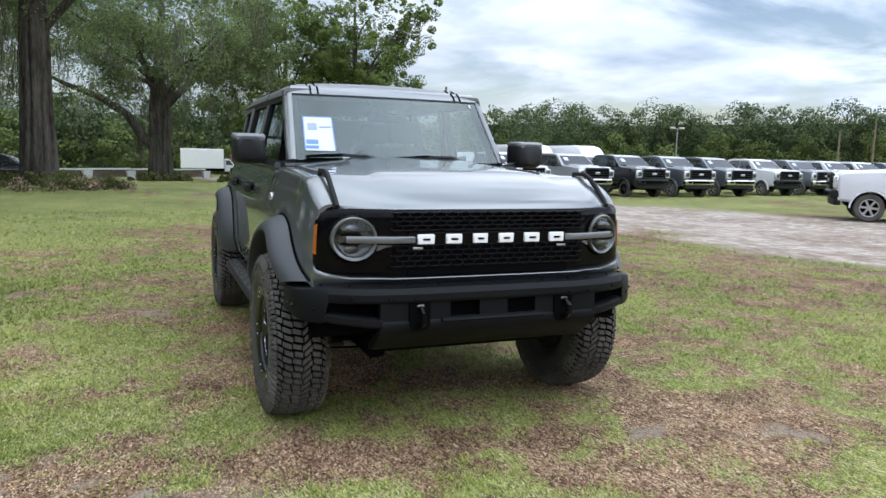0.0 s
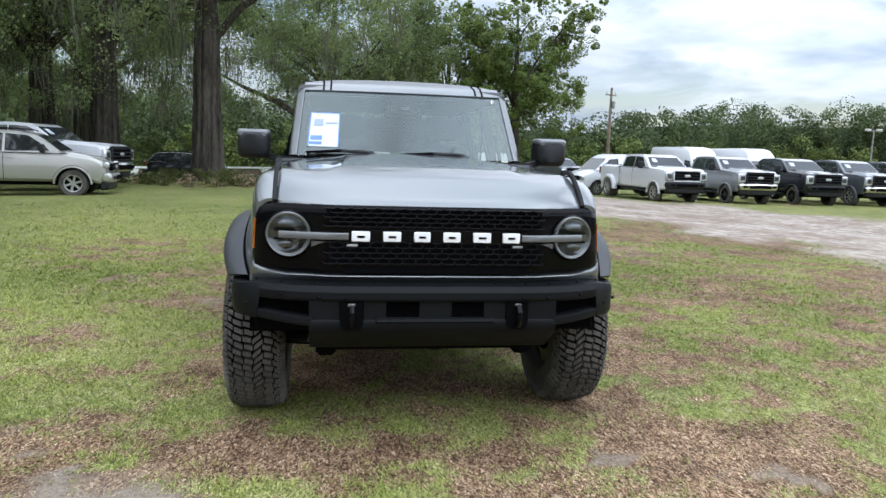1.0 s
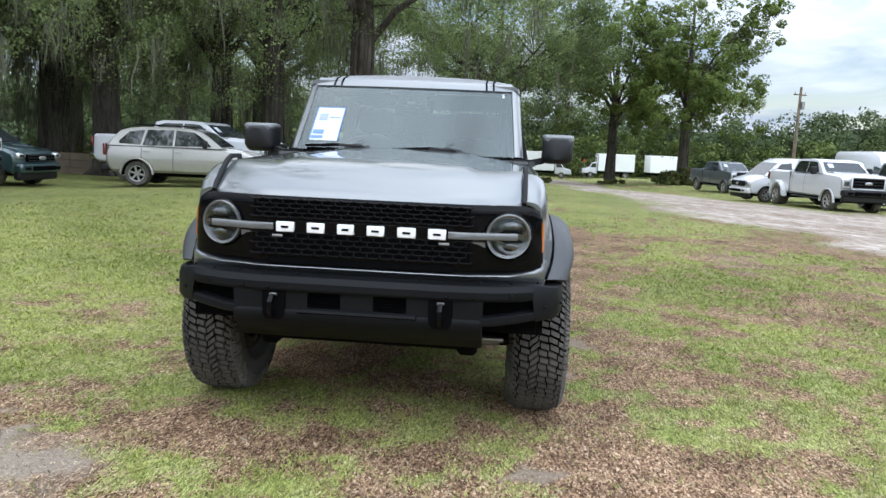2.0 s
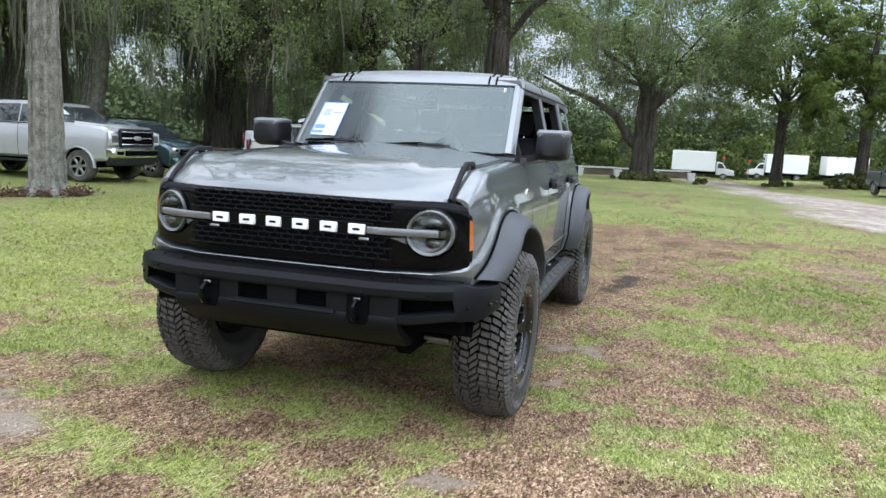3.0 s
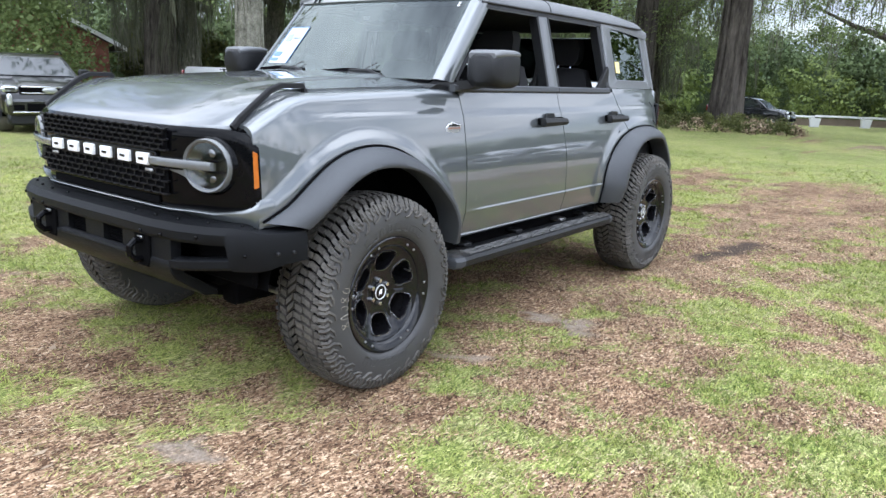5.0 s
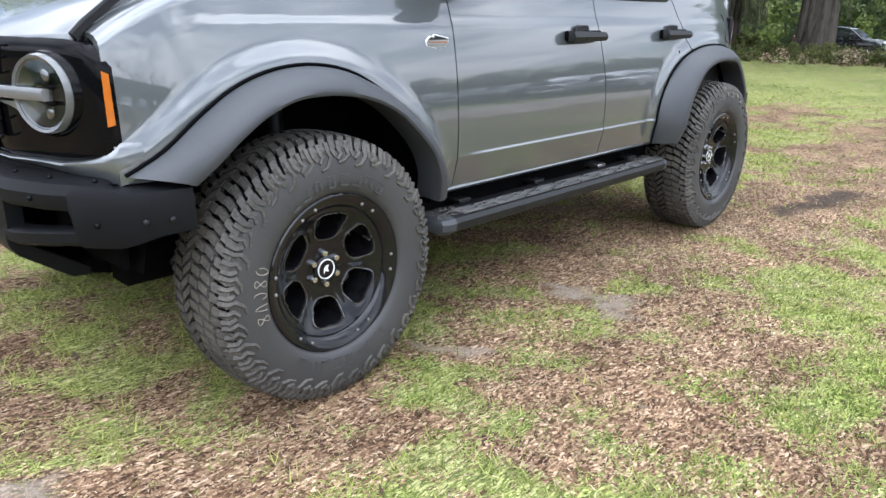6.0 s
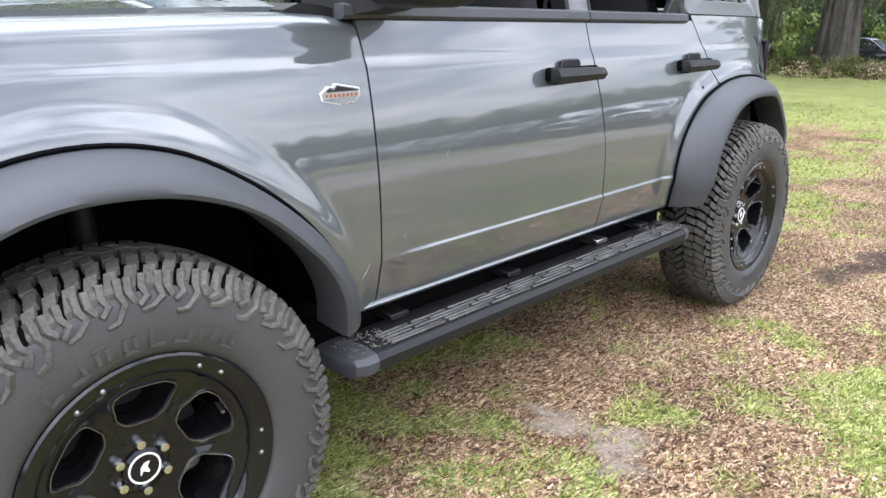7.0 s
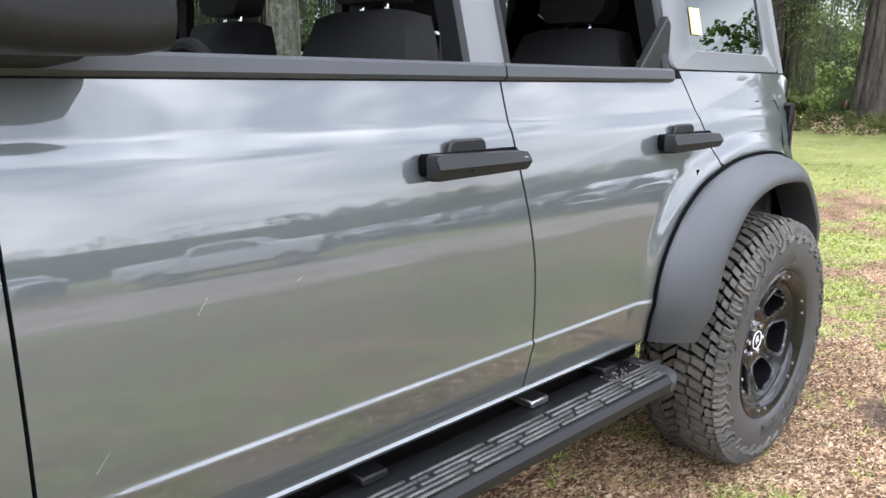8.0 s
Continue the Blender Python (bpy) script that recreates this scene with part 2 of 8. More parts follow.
MULCH = foliage("bark_mulch", (0.04, 0.025, 0.018), (0.17, 0.11, 0.075), 0.05, 0.9)
BRUSH = foliage("undergrowth", (0.03, 0.045, 0.015), (0.16, 0.17, 0.06), 0.3)
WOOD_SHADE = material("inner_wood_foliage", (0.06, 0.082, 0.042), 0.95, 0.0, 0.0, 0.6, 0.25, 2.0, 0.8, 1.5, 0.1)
WHITE_PAINT = material("white_vehicle_paint", (0.62, 0.63, 0.66), 0.3, 0.0, 1.0, 0.04)
BEIGE_PAINT = material("champagne_vehicle_paint", (0.42, 0.41, 0.385), 0.32, 0.5, 1.0, 0.06)
SILVER_LIGHT = material("pale_silver_vehicle_paint", (0.47, 0.475, 0.485), 0.3, 0.4, 1.0, 0.06)
SILVER_PAINT = material("silver_vehicle_paint", (0.27, 0.275, 0.285), 0.3, 0.6, 1.0, 0.06)
GREY_PAINT = material("blue_grey_vehicle_paint", (0.11, 0.125, 0.14), 0.3, 0.5, 1.0, 0.06)
TEAL_PAINT = material("dark_teal_vehicle_paint", (0.045, 0.085, 0.095), 0.3, 0.4, 1.0, 0.06)
DARK_BROWN_PAINT = material("dark_titanium_vehicle_paint", (0.018, 0.018, 0.02), 0.3, 0.6, 1.0, 0.08)
BLACK_PAINT = material("black_vehicle_paint", (0.012, 0.014, 0.018), 0.2, 0.2, 1.0, 0.1)
CAR_GLASS = material("dark_vehicle_glass", (0.015, 0.019, 0.02), 0.05, 0.0, 1.0, 0.2)
SCREEN_GLASS = material("parked_windscreen_glass", (0.022, 0.027, 0.03), 0.06, 0.0, 0.0, 0.3, 2.0, 5.0, 0.0, 60.0, 0.8)
HEADLIGHT = material("headlight_lens", (0.62, 0.64, 0.66), 0.12, 0.5, 1.0, 0.15, 20.0)
ALLOY = material("bright_alloy", (0.50, 0.50, 0.51), 0.28, 0.9, 0.3, 0.1)
BOX_WHITE = material("white_box_panel", (0.84, 0.85, 0.86), 0.45, 0.0, 0.2, 0.05, 1.0, 30.0)
BRICK = material("red_brick", (0.22, 0.085, 0.06), 0.9, 0.0, 0.0, 0.3, 3.0, 20.0, 0.4, 20.0)
ROOFING = material("grey_shingle", (0.18, 0.17, 0.165), 0.95, 0.0, 0.0, 0.25, 3.0, 20.0, 0.6, 14.0)
TIMBER = material("weathered_timber", (0.17, 0.13, 0.10), 0.9, 0.0, 0.0, 0.35, 1.5, 25.0, 0.5, 25.0)
CONCRETE = material("pale_concrete", (0.46, 0.45, 0.43), 0.9, 0.0, 0.0, 0.2, 1.5, 20.0, 0.3, 30.0)
WHITE_WOOD = material("white_painted_rail", (0.72, 0.73, 0.72), 0.6, 0.0, 0.0, 0.1, 1.0, 15.0, 0.2, 20.0)
RED_SIGN = material("red_sign", (0.65, 0.10, 0.05), 0.5, 0.0, 0.0, 0.05)


# ---- shapes ----
class Geo:
    """Vertices and faces that are put together into one mesh."""

    def __init__(self):
        self.v, self.f = [], []

    def add(self, verts, faces):
        o = len(self.v)
        self.v += [tuple(map(float, p)) for p in verts]
        self.f += [tuple(i + o for i in f) for f in faces]
        return self

    def box(self, c, s, bevel=0.0, turn=None):
        hx, hy, hz = s[0] / 2, s[1] / 2, s[2] / 2
        b = min(bevel, 0.49 * min(s))
        if b <= 0:
            vs = [Vector((x, y, z)) for x in (-hx, hx) for y in (-hy, hy) for z in (-hz, hz)]
            fs = [(0, 1, 3, 2), (4, 6, 7, 5), (0, 4, 5, 1), (2, 3, 7, 6), (0, 2, 6, 4), (1, 5, 7, 3)]
        else:
            vs, at = [], {}
            for sx in (-1, 1):
                for sy in (-1, 1):
                    for sz in (-1, 1):
                        for k in range(3):
                            p = [sx * (hx - b), sy * (hy - b), sz * (hz - b)]
                            p[k] = (sx * hx, sy * hy, sz * hz)[k]
                            at[sx, sy, sz, k] = len(vs)
                            vs.append(Vector(p))
            fs = []
            for k in range(3):
                i, j = (k + 1) % 3, (k + 2) % 3
                for s0 in (-1, 1):
                    q = []
                    for a, c2 in ((-1, -1), (1, -1), (1, 1), (-1, 1)):
                        key = [0, 0, 0]
                        key[k], key[i], key[j] = s0, a, c2
                        q.append(at[(*key, k)])
                    fs.append(tuple(q if s0 > 0 else q[::-1]))
                for a in (-1, 1):
                    for c2 in (-1, 1):
                        e0, e1 = [0, 0, 0], [0, 0, 0]
                        e0[k], e0[i], e0[j] = -1, a, c2
                        e1[k], e1[i], e1[j] = 1, a, c2
                        fs.append((at[(*e0, i)], at[(*e1, i)], at[(*e1, j)], at[(*e0, j)]))
            for sx in (-1, 1):
                for sy in (-1, 1):
                    for sz in (-1, 1):
                        fs.append(tuple(at[sx, sy, sz, k] for k in range(3)))
        m = turn or Matrix()
        return self.add([m @ p + Vector(c) for p in vs], fs)

    def prism(self, poly, axis, a, b, bevel=0.0):
        """A flat outline pushed along an axis from a to b, with its rims bevelled."""
        n = len(poly)
        area = sum(poly[i][0] * poly[(i + 1) % n][1] - poly[(i + 1) % n][0] * poly[i][1] for i in range(n))
        pts = [Vector(p) for p in (poly if area > 0 else poly[::-1])]

        def inset(d):
            out = []
            for i in range(n):
                e0, e1 = (pts[i] - pts[i - 1]), (pts[(i + 1) % n] - pts[i])
                if e0.length < 1e-9 or e1.length < 1e-9:
                    out.append(pts[i].copy())
                    continue
                e0.normalize(), e1.normalize()
                n0, n1 = Vector((-e0.y, e0.x)), Vector((-e1.y, e1.x))
                h = n0 + n1
                out.append(pts[i] + h * (d / max(0.35, h.dot(n0))) if h.length > 1e-6 else pts[i].copy())
            return out

        def place(p, t):
            return {"x": (t, p[0], p[1]), "y": (p[0], t, p[1]), "z": (p[0], p[1], t)}[axis]

        sign = 1 if b > a else -1
        if bevel:
            rings = [(inset(bevel), a), (pts, a + sign * bevel), (pts, b - sign * bevel), (inset(bevel), b)]
        else:
            rings = [(pts, a), (pts, b)]
        vs = [place(p, t) for ring, t in rings for p in ring]
        fs = [(r * n + i, r * n + (i + 1) % n, (r + 1) * n + (i + 1) % n, (r + 1) * n + i) for r in range(len(rings) - 1) for i in range(n)]
        fs += [tuple(range(n))[::-1], tuple((len(rings) - 1) * n + i for i in range(n))]
        return self.add(vs, fs)

    def loft(self, rings, closed=True, caps=True):
        n, k = len(rings[0]), len(rings)
        vs = [p for r in rings for p in r]
        m = n if closed else n - 1
        fs = [(r * n + i, r * n + (i + 1) % n, (r + 1) * n + (i + 1) % n, (r + 1) * n + i) for r in range(k - 1) for i in range(m)]
        if caps and closed:
            fs += [tuple(range(n))[::-1], tuple((k - 1) * n + i for i in range(n))]
        return self.add(vs, fs)

    def tube(self, path, radii, n=8, caps=True):
        path = [Vector(p) for p in path]
        if not hasattr(radii, "__len__"):
            radii = [radii] * len(path)
        rings, side = [], None
        for i, p in enumerate(path):
            d = (path[min(i + 1, len(path) - 1)] - path[max(i - 1, 0)]).normalized()
            if side is None:
                side = d.cross(Vector((0, 0, 1)) if abs(d.z) < 0.9 else Vector((1, 0, 0))).normalized()
            side = (side - d * side.dot(d)).normalized()
            up = d.cross(side)
            rings.append([p + (side * math.cos(a) + up * math.sin(a)) * radii[i] for a in (2 * math.pi * j / n for j in range(n))])
        return self.loft(rings, True, caps)

    def revolve(self, profile, centre, n=48, start=0.0, end=2 * math.pi):
        """A profile of (radius, x) turned about the x axis through centre."""
        whole = abs(end - start - 2 * math.pi) < 1e-6
        steps = n if whole else n + 1
        rings = []
        for j in range(steps):
            a = start + (end - start) * j / n
            rings.append([(centre[0] + x, centre[1] + r * math.cos(a), centre[2] + r * math.sin(a)) for r, x in profile])
        if whole:
            rings.append(rings[0])
        return self.loft(rings, False, False)

    def disc(self, centre, r, x0, x1, n=24, bevel=0.0):
        prof = [(0.0, x0), (r - bevel, x0), (r, x0 + (x1 - x0) * 0.5 if bevel else x0), (r, x1), (0.0, x1)] if not bevel else [(0.0, x0), (r, x0), (r, x1 - math.copysign(bevel, x1 - x0)), (r - bevel, x1), (0.0, x1)]
        return self.revolve(prof, centre, n)

    def ball(self, c, r, n=10, squash=(1, 1, 1)):
        rings = []
        for i in range(1, n):
            t = math.pi * i / n
            rings.append([(c[0] + r * squash[0] * math.sin(t) * math.cos(a), c[1] + r * squash[1] * math.sin(t) * math.sin(a), c[2] + r * squash[2] * math.cos(t)) for a in (2 * math.pi * j / (2 * n) for j in range(2 * n))])
        return self.loft(rings)

    def sheet(self, rows, rim=None):
        """A grid of points; rim: a shift by which its border is turned in, to give the sheet its edge."""
        k, n = len(rows), len(rows[0])
        self_o = len(self.v)
        self.add([p for r in rows for p in r], [(r * n + i, r * n + i + 1, (r + 1) * n + i + 1, (r + 1) * n + i) for r in range(k - 1) for i in range(n - 1)])
        if rim:
            loop = [(0, i) for i in range(n)] + [(r, n - 1) for r in range(1, k)] + [(k - 1, i) for i in range(n - 2, -1, -1)] + [(r, 0) for r in range(k - 2, 0, -1)]
            ids = [self_o + r * n + i for r, i in loop]
            o = len(self.v)
            self.v += [tuple(Vector(self.v[i]) + Vector(rim)) for i in ids]
            m = len(ids)
            self.f += [(ids[i], ids[(i + 1) % m], o + (i + 1) % m, o + i) for i in range(m)]
        return self

    def ext(self, other, m=None):
        return self.add([(m @ Vector(p)) for p in other.v] if m else other.v, other.f)

    def flip(self):
        """The mirror image across x = 0."""
        g = Geo()
        g.v, g.f = [(-x, y, z) for x, y, z in self.v], [f[::-1] for f in self.f]
        return g


def mesh_of(name, g, mat, angle=38.0, recalc=True):
    me = bpy.data.meshes.new(name)
    me.from_pydata(g.v, [], g.f)
    if recalc:
        bm = bmesh.new()
        bm.from_mesh(me)
        bmesh.ops.remove_doubles(bm, verts=bm.verts, dist=1e-5)
        bmesh.ops.recalc_face_normals(bm, faces=bm.faces)
        bm.to_mesh(me)
        bm.free()
    me.shade_smooth()
    me.set_sharp_from_angle(angle=radians(angle))
    me.materials.append(mat)
    return me


def part(name, g, mat, parent=None, label="", angle=38.0, recalc=True, at=None):
    ob = new(name, mesh_of(name, g, mat, angle, recalc))
    if parent:
        ob.parent = parent
    if at is not None:
        ob.matrix_basis = at
    return tagged(ob, label)


def thing(name, label, category, at=None, group="", kind=""):
    ob = new(name)
    ob.empty_display_size = 0.2
    if at is not None:
        ob.matrix_basis = at
    return tagged(ob, label, category, group, kind)


def fast_mesh(name, verts, faces, mat, smooth=False):
    """A large mesh from arrays of equal faces."""
    verts, faces = np.asarray(verts, np.float32), np.asarray(faces, np.int32)
    me = bpy.data.meshes.new(name)
    me.vertices.add(len(verts)); me.vertices.foreach_set("co", verts.ravel())
    me.loops.add(faces.size); me.loops.foreach_set("vertex_index", faces.ravel())
    k = faces.shape[1]
    me.polygons.add(len(faces)); me.polygons.foreach_set("loop_start", np.arange(len(faces), dtype=np.int32) * k)
    me.update(calc_edges=True)
    if smooth:
        me.shade_smooth()
    else:
        me.shade_flat()
    me.materials.append(mat)
    return me


LATTICE = np.random.RandomState(5).rand(64, 256, 256)


def patches(x, y, size, seed):
    """Smooth random values 0 to 1 over the plan, with patches of about that size."""
    u, v = np.asarray(x, float) / size + 31.7 * seed, np.asarray(y, float) / size + 17.3 * seed
    i, j = np.floor(u).astype(int), np.floor(v).astype(int)
    a, b = u - i, v - j
    a, b = a * a * (3 - 2 * a), b * b * (3 - 2 * b)
    g = LATTICE[seed % 64]
    i0, j0, i1, j1 = i % 256, j % 256, (i + 1) % 256, (j + 1) % 256
    return (g[i0, j0] * (1 - a) + g[i1, j0] * a) * (1 - b) + (g[i0, j1] * (1 - a) + g[i1, j1] * a) * b


def ease(x, a, b):
    t = np.clip((np.asarray(x, float) - a) / (b - a), 0, 1)
    return t * t * (3 - 2 * t)


def curve(x, xs, ys):
    """A smooth curve through a few stations."""
    return np.interp(x, xs, ys)


def spline(xs, ys):
    """Monotone-free cubic through stations, for single numbers."""
    xs, ys = np.asarray(xs, float), np.asarray(ys, float)
    m = np.gradient(ys, xs)

    def at(x):
        x = min(max(x, xs[0]), xs[-1])
        i = min(max(int(np.searchsorted(xs, x)) - 1, 0), len(xs) - 2)
        h = xs[i + 1] - xs[i]
        t = (x - xs[i]) / h
        return float((2 * t**3 - 3 * t**2 + 1) * ys[i] + (t**3 - 2 * t**2 + t) * h * m[i] + (-2 * t**3 + 3 * t**2) * ys[i + 1] + (t**3 - t**2) * h * m[i + 1])

    return at


# ---- ground ----
def height(x, y):
    """The lie of the land: level round the parked car, falling gently away behind and to the drive."""
    x, y = np.asarray(x, float), np.asarray(y, float)
    s = np.clip(y - 12, 0, 95)
    back = -0.0195 * (s - 6 * (1 - np.exp(-s / 6)))
    side = -0.30 * ease(x, 4, 14)
    knoll = 0.22 * np.exp(-((x + 5) ** 2 + (y - 24.2) ** 2) / 9.0)
    dip = -0.55 * ease(y, 25, 60) * (1 - ease(x, 8, 16)) - 0.18 * ease(-x, 6, 13)
    return back + side + knoll + dip


def drive_mask(x, y):
    w = (patches(x, y, 2.2, 3) - 0.5) * 2.6 + (patches(x, y, 0.7, 4) - 0.5) * 1.2
    near = np.interp(y, [-60, -10, 3, 8, 12, 16, 23, 30, 40, 60, 78], [14, 10, 8.6, 7.6, 6.8, 5.0, 5.0, 4.8, 6.0, 4.0, 2.0])
    far = np.interp(y, [-60, -10, 3, 12, 16.5, 24, 29, 40, 60, 78], [30, 26, 23, 19, 16.5, 14.5, 11.0, 9.5, 9.0, 9.0])
    return ease(x + w, near - 0.8, near + 0.8) * (1 - ease(x + w, far - 0.8, far + 0.8)) * (1 - ease(y, 76, 79))


# tufted, worn and sandy spots round the car: x, y, radius
TUFTED = [(0.72, -0.72, 0.24), (1.08, 0.20, 0.22), (2.24, 1.45, 0.38), (2.77, 0.62, 0.35), (2.28, -0.10, 0.28), (2.05, 0.27, 0.24), (1.63, 1.31, 0.18), (1.85, 1.90, 0.34), (2.35, 4.05, 0.50), (0.86, -1.20, 0.18), (1.66, -0.22, 0.24), (1.33, 0.70, 0.15), (-1.10, -0.56, 0.38), (2.32, -1.00, 0.30), (3.00, 0.83, 0.35),
          (3.64, 0.25, 0.42), (-1.80, 1.10, 0.42), (-2.01, 0.04, 0.42), (-0.15, -1.24, 0.24), (-0.82, -1.20, 0.26), (-0.30, -1.42, 0.20), (2.90, 5.40, 1.10), (1.38, 1.92, 0.16)]
WORN = [(-0.45, -0.80, 0.52), (2.55, 2.76, 0.55), (-1.50, -0.58, 0.22), (1.20, -0.62, 0.34), (1.56, 0.58, 0.20), (2.30, 1.00, 0.24), (2.35, 1.90, 0.28), (1.12, 2.54, 0.45), (1.55, 1.18, 0.15), (1.53, -0.76, 0.30), (-1.45, 1.27, 0.24), (1.90, 0.06, 0.16), (0.62, -1.38, 0.22), (2.10, -0.65, 0.28), (0.48, -1.05, 0.24), (2.80, 1.68, 0.24), (0.62, 2.30, 0.35)]
SANDY = [(1.03, 0.58, 0.20), (1.10, 1.45, 0.16), (1.39, -1.28, 0.26), (-1.64, 2.70, 0.30), (-2.11, -0.60, 0.22), (-1.47, -1.17, 0.26), (0.92, -0.93, 0.16)]


def spots_at(x, y, spots, ragged=0.55):
    """1 inside the spots, 0 outside, with ragged edges."""
    out = np.zeros_like(np.asarray(x, float))
    x, y = x + 0.45 * (patches(x, y, 0.31, 24) - 0.5) + 0.20 * (patches(x, y, 0.09, 25) - 0.5), y + 0.45 * (patches(x, y, 0.33, 26) - 0.5) + 0.20 * (patches(x, y, 0.10, 27) - 0.5)
    for cx, cy, r in spots:
        out = np.maximum(out, np.exp(-((x - cx) ** 2 + (y - cy) ** 2) / (r * r)))
    return out * (1 - ragged + 2 * ragged * patches(x, y, 0.11, 21))


def cover(x, y):
    """How much of the soil the grass covers, 0 to 1."""
    x, y = np.asarray(x, float), np.asarray(y, float)
    n = 0.26 * patches(x, y, 0.9, 7) + 0.28 * patches(x, y, 0.36, 8) + 0.14 * patches(x, y, 3.2, 9) + 0.32 * patches(x, y, 0.12, 10)
    lawn = 0.30 * ease(y, 4.5, 14) * (1 - 0.55 * ease(x, -1.0, 2.0) * ease(24 - y, 0, 14)) + 0.28 * ease(-x, 1.4, 4.5) * ease(y, -2.5, 3.0)
    worn_lawn = 0.20 * ease(patches(x, y, 2.6, 22), 0.52, 0.80) * ease(y, 4.0, 7.0)
    rut = np.exp(-(((x - 1.3) * 0.98 - (y - 4.15) * 0.17) ** 2 / 0.08 + ((x - 1.3) * 0.17 + (y - 4.15) * 0.98) ** 2 / 0.30))
    n = n + lawn - worn_lawn + 0.17 * spots_at(x, y, TUFTED) - 0.17 * spots_at(x, y, WORN) - 0.26 * spots_at(x, y, SANDY) - 0.30 * rut
    return ease(n, 0.41, 0.66)


def sand_at(x, y):
    return np.clip(ease(spots_at(x, y, SANDY, 0.8), 0.22, 0.80) * 0.8 + 0.5 * ease(patches(x, y, 1.3, 23), 0.74, 0.95), 0, 1)


def wet_rut(x, y):
    """A short dark muddy rut behind the car."""
    u, v = (x - 1.30) * 0.98 - (y - 4.15) * 0.17, (x - 1.30) * 0.17 + (y - 4.15) * 0.98
    e = (u / 0.12) ** 2 + (v / 0.50) ** 2 + 2.2 * (patches(x, y, 0.12, 18) - 0.5)
    return 0.9 * (1 - ease(e, 0.4, 1.3))


def ground_material():
    m = bpy.data.materials.new("grass_and_soil")
    m.use_nodes = True
    n, l = m.node_tree.nodes, m.node_tree.links
    p = n["Principled BSDF"]
    p.inputs["Roughness"].default_value = 0.95
    p.inputs["Specular IOR Level"].default_value = 0.15
    co = n.new("ShaderNodeTexCoord")

    def noise_at(scale, detail=5.0, rough=0.6):
        k = n.new("ShaderNodeTexNoise")
        k.inputs["Scale"].default_value, k.inputs["Detail"].default_value, k.inputs["Roughness"].default_value = scale, detail, rough
        l.new(co.outputs["Object"], k.inputs["Vector"])
        return k.outputs["Fac"]

    def ramp(fac, stops):
        k = n.new("ShaderNodeValToRGB")
        while len(k.color_ramp.elements) < len(stops):
            k.color_ramp.elements.new(0.5)
        for e, (at, c) in zip(k.color_ramp.elements, stops):
            e.position, e.color = at, (*c, 1)
        l.new(fac, k.inputs[0])
        return k.outputs["Color"]

    def mix(fac, a, b):
        k = n.new("ShaderNodeMix"); k.data_type = "RGBA"
        l.new(fac, k.inputs["Factor"]); l.new(a, k.inputs["A"]); l.new(b, k.inputs["B"])
        return k.outputs["Result"]

    def attribute(name):
        k = n.new("ShaderNodeAttribute"); k.attribute_name = name
        return k.outputs["Fac"]

    def cells(scale, stretch, turn, seed):
        """Small flat pieces, each with a random value: chips of bark and leaf, or blades where they are drawn long."""
        k = n.new("ShaderNodeMapping")
        k.inputs["Rotation"].default_value = (0, 0, radians(turn))
        k.inputs["Location"].default_value = (seed * 3.1, seed * 1.7, 0)
        k.inputs["Scale"].default_value = (scale, scale / stretch, scale)
        l.new(bent.outputs[0], k.inputs["Vector"])
        v = n.new("ShaderNodeTexVoronoi")
        v.inputs["Scale"].default_value = 1.0
        l.new(k.outputs[0], v.inputs["Vector"])
        c = n.new("ShaderNodeSeparateColor")
        l.new(v.outputs["Color"], c.inputs[0])
        return c.outputs["Red"]

    def blend(fac, a, b):
        k = n.new("ShaderNodeMix"); k.data_type = "FLOAT"
        l.new(fac, k.inputs["Factor"]); l.new(a, k.inputs["A"]); l.new(b, k.inputs["B"])
        return k.outputs["Result"]

    def times(a, b):
        k = n.new("ShaderNodeMix"); k.data_type, k.blend_type = "RGBA", "MULTIPLY"
        k.inputs["Factor"].default_value = 1.0
        l.new(a, k.inputs["A"]); l.new(b, k.inputs["B"])
        return k.outputs["Result"]

    def sharp(field, grain, much, lo, hi):
        """A field whose border is broken up by a grain."""
        k = n.new("ShaderNodeMath"); k.operation = "MULTIPLY_ADD"
        k.inputs[1].default_value = much
        l.new(grain, k.inputs[0])
        j = n.new("ShaderNodeMath"); j.operation = "SUBTRACT"
        l.new(field, j.inputs[0]); j.inputs[1].default_value = much / 2
        l.new(j.outputs[0], k.inputs[2])
        return ramp(k.outputs[0], [(lo, (0, 0, 0)), (hi, (1, 1, 1))])

    wobble = n.new("ShaderNodeTexNoise")
    wobble.inputs["Scale"].default_value, wobble.inputs["Detail"].default_value = 22.0, 3.0
    l.new(co.outputs["Object"], wobble.inputs["Vector"])
    bent = n.new("ShaderNodeVectorMath"); bent.operation = "MULTIPLY_ADD"
    bent.inputs[1].default_value = (0.035, 0.035, 0.0)
    l.new(wobble.outputs["Color"], bent.inputs[0]); l.new(co.outputs["Object"], bent.inputs[2])
    which = ramp(noise_at(55.0, 2.0), [(0.47, (0, 0, 0)), (0.53, (1, 1, 1))])
    chips = blend(which, cells(135.0, 2.6, 25, 1), cells(115.0, 2.8, 110, 2))
    blades = blend(which, cells(210.0, 6.0, 65, 3), cells(190.0, 5.0, 150, 4))
    crumb = noise_at(120.0, 6.0, 0.8)
    soil = ramp(chips, [(0.0, (0.040, 0.022, 0.014)), (0.28, (0.122, 0.072, 0.045)), (0.62, (0.272, 0.178, 0.115)), (0.86, (0.415, 0.290, 0.197)), (1.0, (0.64, 0.50, 0.37))])
